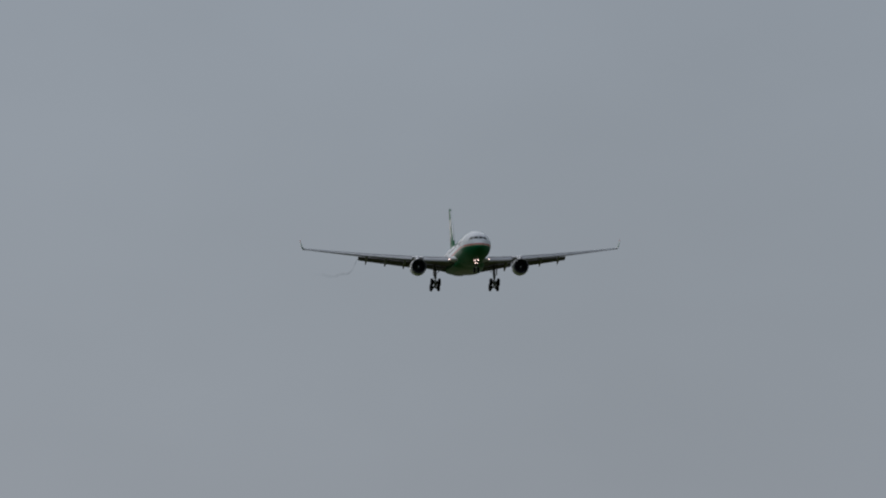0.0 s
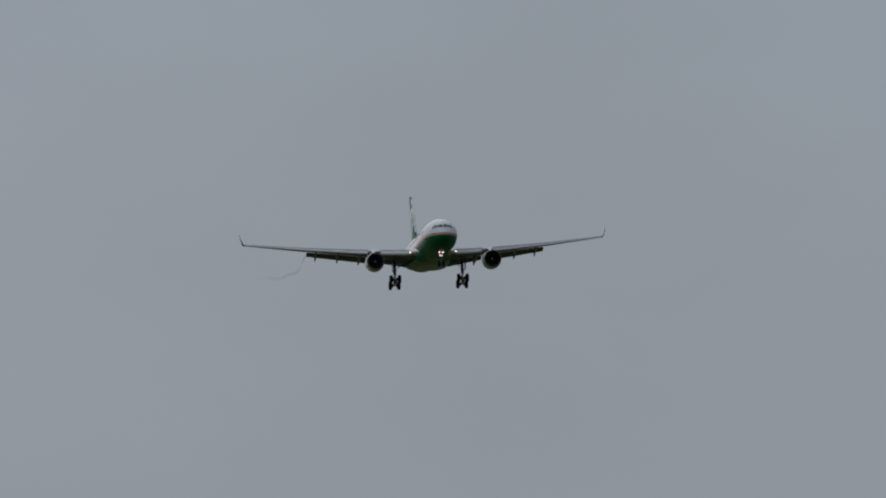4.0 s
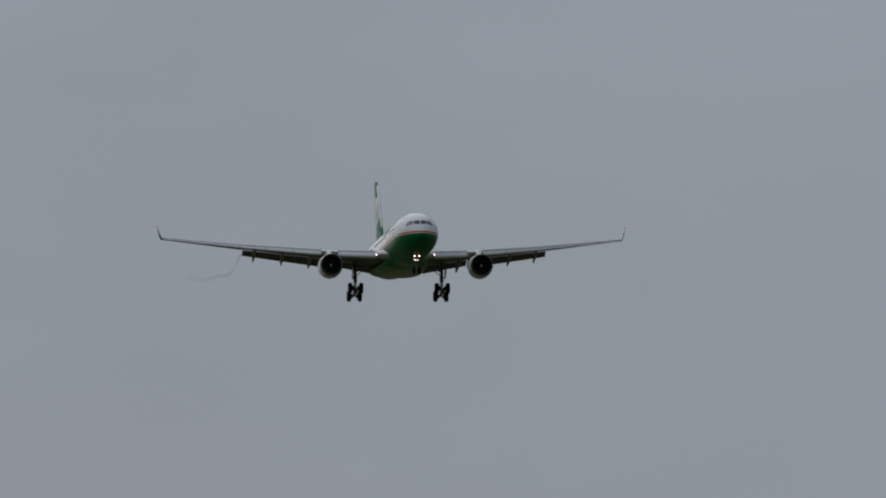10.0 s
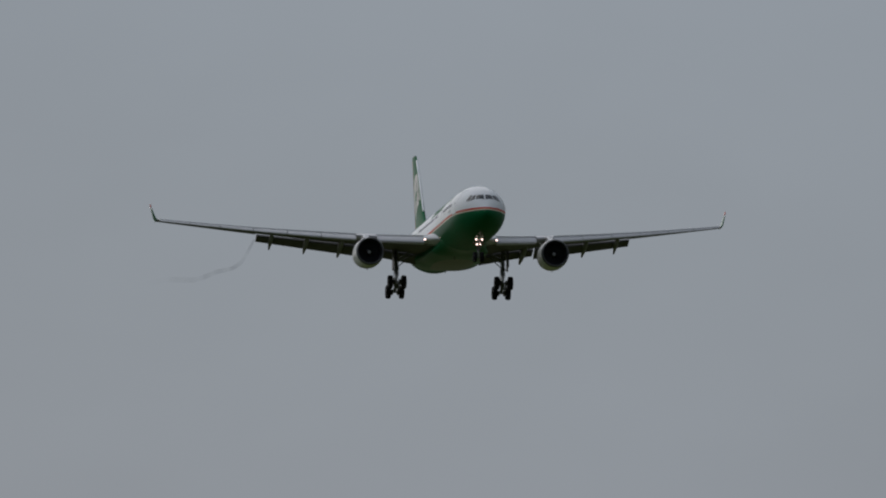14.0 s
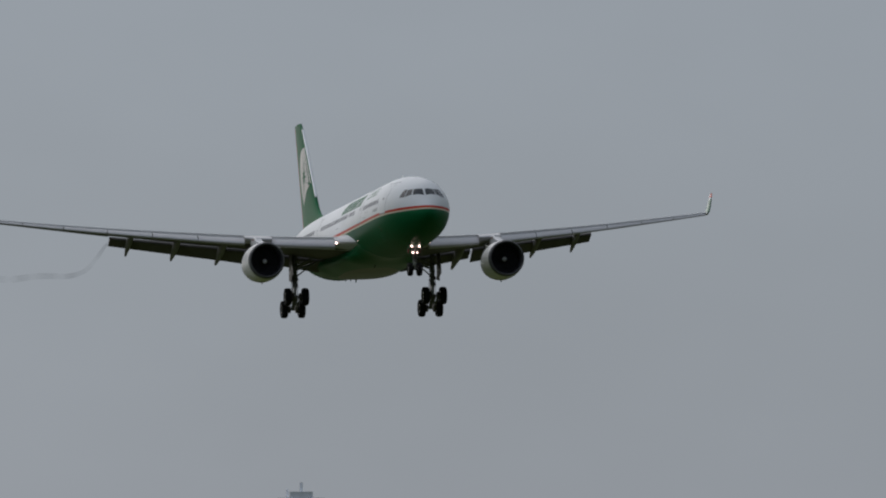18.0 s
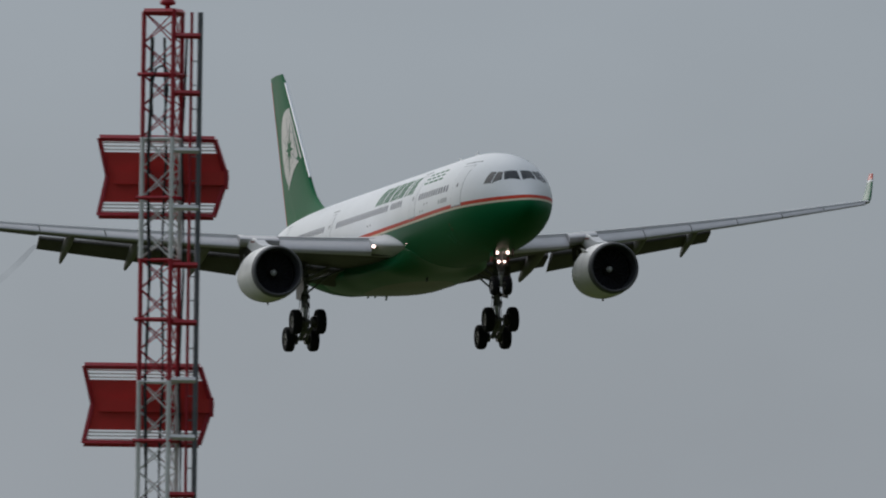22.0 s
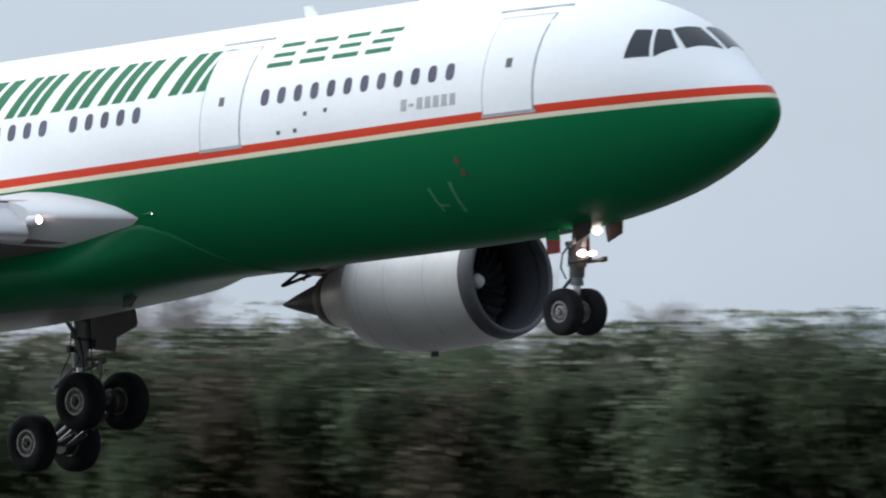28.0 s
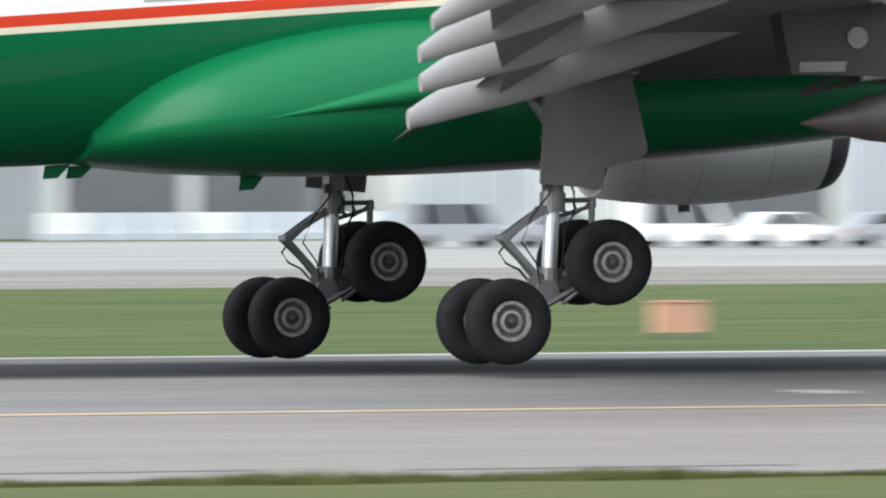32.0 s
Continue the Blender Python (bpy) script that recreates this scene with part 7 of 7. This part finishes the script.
def fence():
    """The airfield's green net fence with posts and pale top wires."""
    line = [(-560, 400), (-480, 430), (-392, 453), (-349, 514), (-263, 546), (-185, 556), (-140, 538), (-89, 503), (-18, 431), (13, 412.5), (27, 422)]
    t = thing("net_fence", "grey-green net fence with pale top wire", "fence")
    for a, c in zip(line, line[1:]):
        a, c = Vector((*a, -0.6)), Vector((*c, -0.6))
        d = c - a
        nrm = Vector((-d.y, d.x, 0)).normalized() * 0.03
        v = [tuple(a - nrm), tuple(c - nrm), tuple(c + nrm), tuple(a + nrm)]
        v += [(x, y, z + 2.35) for x, y, z in v]
        part("net", (v, [(0, 1, 5, 4), (1, 2, 6, 5), (2, 3, 7, 6), (3, 0, 4, 7), (4, 5, 6, 7)]), net_green, t)
        for z in (2.42,):
            part("wire", bar(tuple(a + Vector((0, 0, z))), tuple(c + Vector((0, 0, z))), 0.02, 5), wire_grey, t)
        n = int(d.length / 12)
        for i in range(n):
            p = a + d * (i / n)
            part("post", bar((p.x, p.y - 0.1, -0.7), (p.x, p.y - 0.1, 1.85), 0.03, 6), galvanised, t)
    return t


fence()


def overhead_wire():
    """A pale wire on thin poles beyond the net fence."""
    t = thing("overhead_wire", "pale wire strung on thin poles behind the fence", "wire")
    pts = []
    for b, e in ((-46, 0.02), (-43.11, 0.005), (-40.93, 0.004), (-38.4, -0.04), (-35.84, -0.073), (-34.72, -0.002), (-32.57, 0.075), (-27, 0.072), (-18.1, 0.071), (-12, 0.07)):
        r = 640.0
        pts.append(Vector((r * math.sin(radians(b)), r * math.cos(radians(b)), EYE + r * math.tan(radians(e)))))
    for a, c in zip(pts, pts[1:]):
        part("wire", bar(a, c, 0.032, 5), wire_grey, t)
        part("post", bar((a.x, a.y, -0.7), tuple(a), 0.05, 6), wire_grey, t)
    return t


overhead_wire()

# a sagging cable past the lookout hut
cable = thing("overhead_cable", "dark cable strung between poles past the lookout hut", "cable")
ends = [Vector((735 * math.sin(radians(b)), 735 * math.cos(radians(b)), EYE + 735 * math.tan(radians(e)))) for b, e in ((-60.6, 0.56), (-59.644, 0.586), (-58.867, 0.673), (-58.0, 0.8))]
for a, c in zip(ends, ends[1:]):
    part("wire", bar(a, c, 0.035, 5), wire_grey, cable)
for p in (ends[0], ends[3]):
    part("post", bar((p.x, p.y, -0.9), tuple(p), 0.09, 8), wire_grey, cable)


def car(x, y, long, tall, paint, label, van=False, turn=0.0):
    t = thing("van" if van else "car", label, "van" if van else "car", "vehicles parked on the apron", pose(x, y, lie(y) + 0.03, 0, 0, turn))
    L2, w = long / 2, 0.86
    low = [(-L2, 0.3), (-L2, 0.85), (-L2 + 0.1, 0.95), (L2 * 0.55, 0.98), (L2 - 0.1, 0.82), (L2, 0.62), (L2, 0.3)]
    part("body", slab(low, 2 * w, "y", -w), paint, t)
    if van:
        cabin = [(-L2 + 0.02, 0.9), (-L2 + 0.1, tall), (L2 * 0.62, tall), (L2 * 0.9, 0.98)]
    else:
        cabin = [(-L2 * 0.8, 0.93), (-L2 * 0.5, tall), (L2 * 0.2, tall), (L2 * 0.55, 0.95)]
    part("cabin", slab(cabin, 2 * w - 0.12, "y", -w + 0.06), paint, t)
    a, b, c, d = cabin
    for k0, k1 in ((0.06, 0.47), (0.53, 0.95)):
        lo = lambda u, f: (a[0] + 0.12 + (d[0] - a[0] - 0.3) * u + (b[0] - a[0] + (c[0] - d[0] - b[0] + a[0]) * u) * f * 0.8, 0.98 + (tall - 1.06) * f)
        part("side_window", slab([lo(k0, 0.08), lo(k1, 0.08), lo(k1, 1), lo(k0, 1)], 2 * w - 0.1, "y", -w + 0.05), pane_dark, t)
    for sx in (-L2 * 0.62, L2 * 0.62):
        for sy in (-w + 0.1, w - 0.1):
            part("wheel", shifted(turned([(-0.1, 0.18), (-0.1, 0.31), (0.1, 0.31), (0.1, 0.18)], "y", 18), sx, sy, 0.31), tyre_rubber, t)
    for sx in (-L2, L2):
        part("lamp", box(sx - 0.03, sx + 0.03, -w + 0.1, -w + 0.4, 0.62, 0.78), red_paint if sx < 0 else white_roof, t)
    return t


car_white = material("car_white", (0.75, 0.75, 0.75), 0.25, 0, 0.04)
car_silver = material("car_silver", (0.45, 0.46, 0.48), 0.3, 0.5, 0.05)
car_blue = material("car_blue", (0.08, 0.15, 0.26), 0.3, 0, 0.05)
car(23.9, 409, 4.4, 1.5, car_blue, "dark blue car on the taxiway road")
car(111.3, 470, 5.4, 2.2, car_white, "white box van on the apron", True)
for x, paint, label, van in ((193.2, car_silver, "silver van parked on the apron", True), (202.2, car_white, "white van parked on the apron", True), (206.4, car_white, "white car parked on the apron", False), (210.6, car_silver, "silver car parked on the apron", False), (197.5, car_silver, "silver car parked on the apron", False), (213.5, car_white, "white van parked on the apron", True), (219.5, car_silver, "silver car parked on the apron", False)):
    car(x, 474 - 0.5 * (x - 191.3), 4.6, 2.0 if van else 1.55, paint, label, van)
car(104.6, 468, 4.5, 1.5, car_silver, "silver car on the apron road")
car(118.5, 471, 4.6, 1.55, car_white, "white car on the apron road")


def striped_marker(x, y, tall, wide):
    t = thing("striped_marker", "red and white banded marker drum in the grass", "marker", at=pose(x, y, lie(y)))
    n = 5
    for i in range(n):
        part("band", shifted(turned([(tall * i / n, wide / 2), (tall * (i + 1) / n - 0.01, wide / 2)], "z", 20), 0, 0, 0), mast_white if i % 2 else panel_red, t)
    part("cap", shifted(turned([(tall, wide * 0.75), (tall + 0.1, wide * 0.75)], "z", 20), 0, 0, 0), mast_white, t)
    return t


def small_box(name, x, y, w, d, h, mat, label, category):
    t = thing(name, label, category, "", pose(x, y, lie(y)))
    part("case", box(-w / 2, w / 2, -d / 2, d / 2, 0.15, h), mat, t)
    for sx in (-w * 0.35, w * 0.35):
        part("leg", box(sx - 0.04, sx + 0.04, -0.04, 0.04, -0.1, 0.16), galvanised, t)
    part("lid", box(-w / 2 - 0.03, w / 2 + 0.03, -d / 2 - 0.03, d / 2 + 0.03, h, h + 0.05), mat, t)
    return t


striped_marker(-202, 278.9, 2.5, 0.95)
banded_pole = thing("banded_pole", "tall red and white banded pole in the grass", "pole", at=pose(-253.4, 331.2, lie(331)))
for i in range(7):
    part("band", shifted(turned([(1.0 * i, 0.26), (1.0 * i + 0.98, 0.26)], "z", 14), 0, 0, 0), mast_white if i % 2 else panel_red, banded_pole)
part("foot", box(-0.6, 0.6, -0.6, 0.6, -0.1, 0.12), mast_white, banded_pole)
small_box("dark_cabinet", -184.5, 236.6, 0.85, 0.6, 1.1, service_red, "dark brown equipment cabinet in the grass", "cabinet")
small_box("orange_box", -210.6, 277.0, 0.55, 0.5, 1.3, signal_orange, "tall orange light box in the grass", "light box")
small_box("orange_sign", 82.4, 268.6, 2.9, 0.3, 0.85, sign_red, "long red-orange sign board beside the runway", "sign")
small_box("white_cabinet", -183, 245.3, 1.3, 0.8, 0.98, white_roof, "white equipment cabinet in the grass", "cabinet")
small_box("orange_box", -82.1, 219.2, 0.75, 0.6, 0.8, signal_orange, "orange light box beside the runway", "light box")
small_box("orange_box", -98.2, 269.7, 0.5, 0.4, 0.3, signal_orange, "orange light box beside the runway", "light box")
small_box("orange_sign", 100.2, 232.2, 1.15, 0.3, 0.8, orange_paint, "orange sign board beside the runway", "sign")
small_box("orange_sign", 62.3, 255.5, 1.5, 0.3, 0.22, orange_paint, "low orange sign beside the turn-off", "sign")
small_box("marker_stand", -45.6, 347.3, 0.85, 0.5, 0.6, panel_red, "red marker stand beside the taxiway", "marker")
top = thing("white_tray", "white tray on the red marker stand", "marker", at=pose(-45.6, 347.3, lie(348)))
part("tray", box(-0.75, 0.75, -0.3, 0.3, 0.68, 0.8), white_roof, top)
pad_v = [(-31.5, 226), (-28.7, 226.3), (-35.0, 273.6), (-37.1, 273.3)]
tagged(new("pad", mesh_of("pad", [(x, y, lie(y) + d) for d in (-0.03, 0.02) for x, y in pad_v], [(3, 2, 1, 0), (4, 5, 6, 7), (0, 1, 5, 4), (1, 2, 6, 5), (2, 3, 7, 6), (3, 0, 4, 7)], pad_grey)), "small concrete pad in the grass", "pad", "", "structure")
small_box("white_slab", -36.5, 233.2, 0.85, 0.3, 0.12, white_roof, "low white marker slab in the grass", "marker")

# tyre smoke: puffs that well up behind the wheels where they touch the runway
smoke_mat = wisp("tyre_smoke", (0.74, 0.79, 0.86), 0.62, 2.0)
smoke = thing("tyre_smoke", "pale blue-white tyre smoke over the runway", "smoke", at=pose(-31.6, 173.0, -0.22))
rs = random.Random(5)
puffs = []
for i in range(30):
    way, up = -2.2 + 0.58 * i, i % 3
    long, high = rs.uniform(0.7, 1.0), rs.uniform(0.26, 0.44)
    rings = []
    for k in range(7):
        a = math.pi * k / 6
        w = (0.02 + math.sin(a)) * high
        rings.append([(-long * math.cos(a), 1.3 * w * math.cos(2 * math.pi * j / 10) * (1 + 0.2 * math.sin(3 * j + i)), w * math.sin(2 * math.pi * j / 10)) for j in range(10)])
    puff = part("puff", (*loft(rings), True), smoke_mat, smoke)
    puffs.append((puff, way, rs.uniform(-0.4, 0.4), 0.14 + 0.34 * up))


# ---- movement ----
# the airliner's flight: seconds, way along the runway, wheel height, pitch, bank, heading, drift off the centre line
FLIGHT = [
    (0, -2161.78, 109.616, 2.86, 0.38, 0.80, 0.00), (0.5, -2127.48, 107.524, 2.86, 0.41, 0.75, 0.00), (1, -2093.19, 105.432, 2.79, 0.37, 0.67, 0.00), (1.5, -2058.89, 103.342, 2.84, 0.22, 0.59, 0.00),
    (2, -2024.59, 101.253, 2.97, 0.43, 0.48, 0.00), (2.5, -1990.28, 99.167, 3.20, 0.94, 0.34, 0.00), (3, -1955.96, 97.082, 3.36, 1.46, 0.19, 0.00), (3.5, -1921.63, 94.999, 3.39, 1.62, 0.01, 0.00),
    (4, -1887.26, 92.922, 3.52, 1.58, -0.19, 0.00), (4.5, -1852.86, 90.851, 3.73, 1.39, -0.40, 0.00), (5, -1818.37, 88.784, 3.91, 1.17, -0.60, 0.00), (5.5, -1783.74, 86.718, 3.98, 1.09, -0.77, 0.00),
    (6, -1748.97, 84.654, 3.89, 1.15, -0.90, 0.00), (6.5, -1714.15, 82.590, 3.71, 1.08, -0.93, 0.00), (7, -1679.27, 80.528, 3.40, 0.91, -0.94, 0.00), (7.5, -1644.33, 78.468, 3.13, 0.75, -1.05, 0.00),
    (8, -1609.32, 76.409, 2.96, 0.58, -1.14, 0.00), (8.5, -1574.24, 74.352, 2.97, 0.63, -1.20, 0.00), (9, -1539.09, 72.298, 3.17, 0.64, -1.18, 0.00), (9.5, -1503.87, 70.244, 3.27, 0.42, -1.11, 0.00),
    (10, -1468.58, 68.191, 3.21, 0.10, -1.06, 0.00), (10.5, -1433.25, 66.140, 3.08, -0.14, -1.05, 0.00), (11, -1397.87, 64.090, 3.17, -0.02, -1.13, 0.00), (11.5, -1362.46, 62.042, 3.46, 0.14, -1.17, 0.00),
    (12, -1327.04, 59.996, 3.90, 0.15, -1.18, 0.00), (12.5, -1291.59, 57.951, 4.00, -0.09, -1.19, 0.00), (13, -1256.14, 55.906, 4.05, -0.28, -1.18, 0.00), (13.5, -1220.69, 53.862, 4.11, -0.35, -1.10, 0.00),
    (14, -1185.25, 51.820, 4.25, -0.37, -0.98, 0.00), (14.5, -1149.82, 49.779, 4.30, -0.40, -0.91, 0.00), (15, -1114.42, 47.741, 4.31, -0.37, -0.88, 0.00), (15.5, -1079.04, 45.705, 4.26, -0.29, -0.90, 0.00),
    (16, -1043.72, 43.675, 4.17, -0.01, -0.91, 0.00), (16.5, -1008.45, 41.652, 4.03, 0.42, -0.91, 0.00), (17, -973.23, 39.645, 3.84, 0.82, -0.92, 0.00), (17.5, -938.03, 37.662, 3.55, 0.98, -0.94, 0.00),
    (18, -902.85, 35.704, 3.18, 0.88, -0.98, 0.00), (18.5, -867.67, 33.756, 3.18, 0.48, -1.00, 0.00), (19, -832.51, 31.818, 3.13, 0.52, -1.00, 0.00), (19.5, -797.35, 29.906, 2.94, 1.09, -1.16, 0.02),
    (20, -762.33, 27.937, 2.76, 1.27, -1.33, 0.04), (20.5, -727.58, 25.883, 2.69, 1.28, -1.60, 0.06), (21, -693.11, 23.801, 2.89, 1.56, -1.90, 0.09), (21.5, -658.84, 21.680, 3.05, 1.47, -1.97, 0.14),
    (22, -624.67, 19.657, 3.24, 1.10, -1.98, 0.16), (22.5, -590.46, 17.636, 3.18, 0.69, -1.90, 0.12), (23, -555.88, 15.597, 3.35, 0.27, -1.86, 0.05), (23.5, -521.38, 13.489, 3.68, -0.58, -1.72, 0.00),
    (24, -486.83, 11.526, 4.25, -1.54, -1.55, -0.04), (24.5, -452.01, 9.731, 4.90, -1.55, -1.28, -0.07), (25, -416.82, 8.132, 5.66, -1.25, -0.94, -0.10), (25.5, -381.38, 6.821, 6.25, -0.90, -0.50, -0.16),
    (26, -346.02, 5.609, 6.38, -0.60, -0.19, -0.20), (26.5, -310.78, 4.882, 6.31, -0.25, 0.14, -0.22), (27, -275.61, 4.081, 6.00, -0.04, 0.30, -0.20), (27.5, -240.56, 3.218, 5.47, 0.21, 0.42, -0.14),
    (28, -205.60, 2.457, 4.92, 0.42, 0.49, -0.07), (28.5, -170.68, 1.917, 4.79, 0.53, 0.48, -0.03), (29, -135.77, 1.562, 5.04, 0.60, 0.37, -0.01), (29.5, -101.00, 1.231, 5.28, 0.51, 0.31, 0.00),
    (30, -66.20, 0.753, 5.45, 0.39, 0.11, 0.03), (30.5, -31.59, 0.166, 5.48, 0.25, -0.38, 0.06), (30.7, -17.88, 0.120, 5.40, 0.19, -0.72, 0.06), (31, 3.04, -0.075, 5.28, 0.09, -1.27, 0.06), (31.2, 16.90, 0.010, 5.05, 0.00, -1.67, 0.04), (31.5, 37.55, 0.088, 4.66, -0.23, -2.26, -0.01),
    (32, 71.96, 0.246, 3.59, -0.39, -2.88, -0.19),
]


def motions():
    for puff, way, y, high in puffs:
        t = max(30.47, 30.5 + way / 69.2)
        walk(puff, [(0, pose(way, y, -1.2)), (t - 0.04, pose(way, y, -1.2)), (t + 0.03, pose(way - 0.2, y, 0.12)), (t + 0.2, pose(way - 0.5, y, 0.12 + 1.3 * high, 0, 8, 0)), (t + 0.6, pose(way - 1.0, y, 0.2 + 2.2 * high, 0, 16, 0)), (32, pose(way - 1.6, y - 0.4, 0.5 + 3 * high, 0, 24, 0))])
    walk(airliner, [(t, pose(x, LINE + drift, z, bank, -pitch, heading) @ pose(29.9, 0, 6.5)) for t, x, z, pitch, bank, heading, drift in FLIGHT])
    for pivot, y in bogies:
        rows = [(0, -25), (30.3, -25), (30.6, -24), (30.85, -17.5), (31.15, -17.5), (31.4, -24), (32, -25)] if y < 0 else [(0, -25), (32, -25)]
        walk(pivot, [(t, pose(-29.05, y, -5.58, 0, a, 0)) for t, a in rows])


motions()
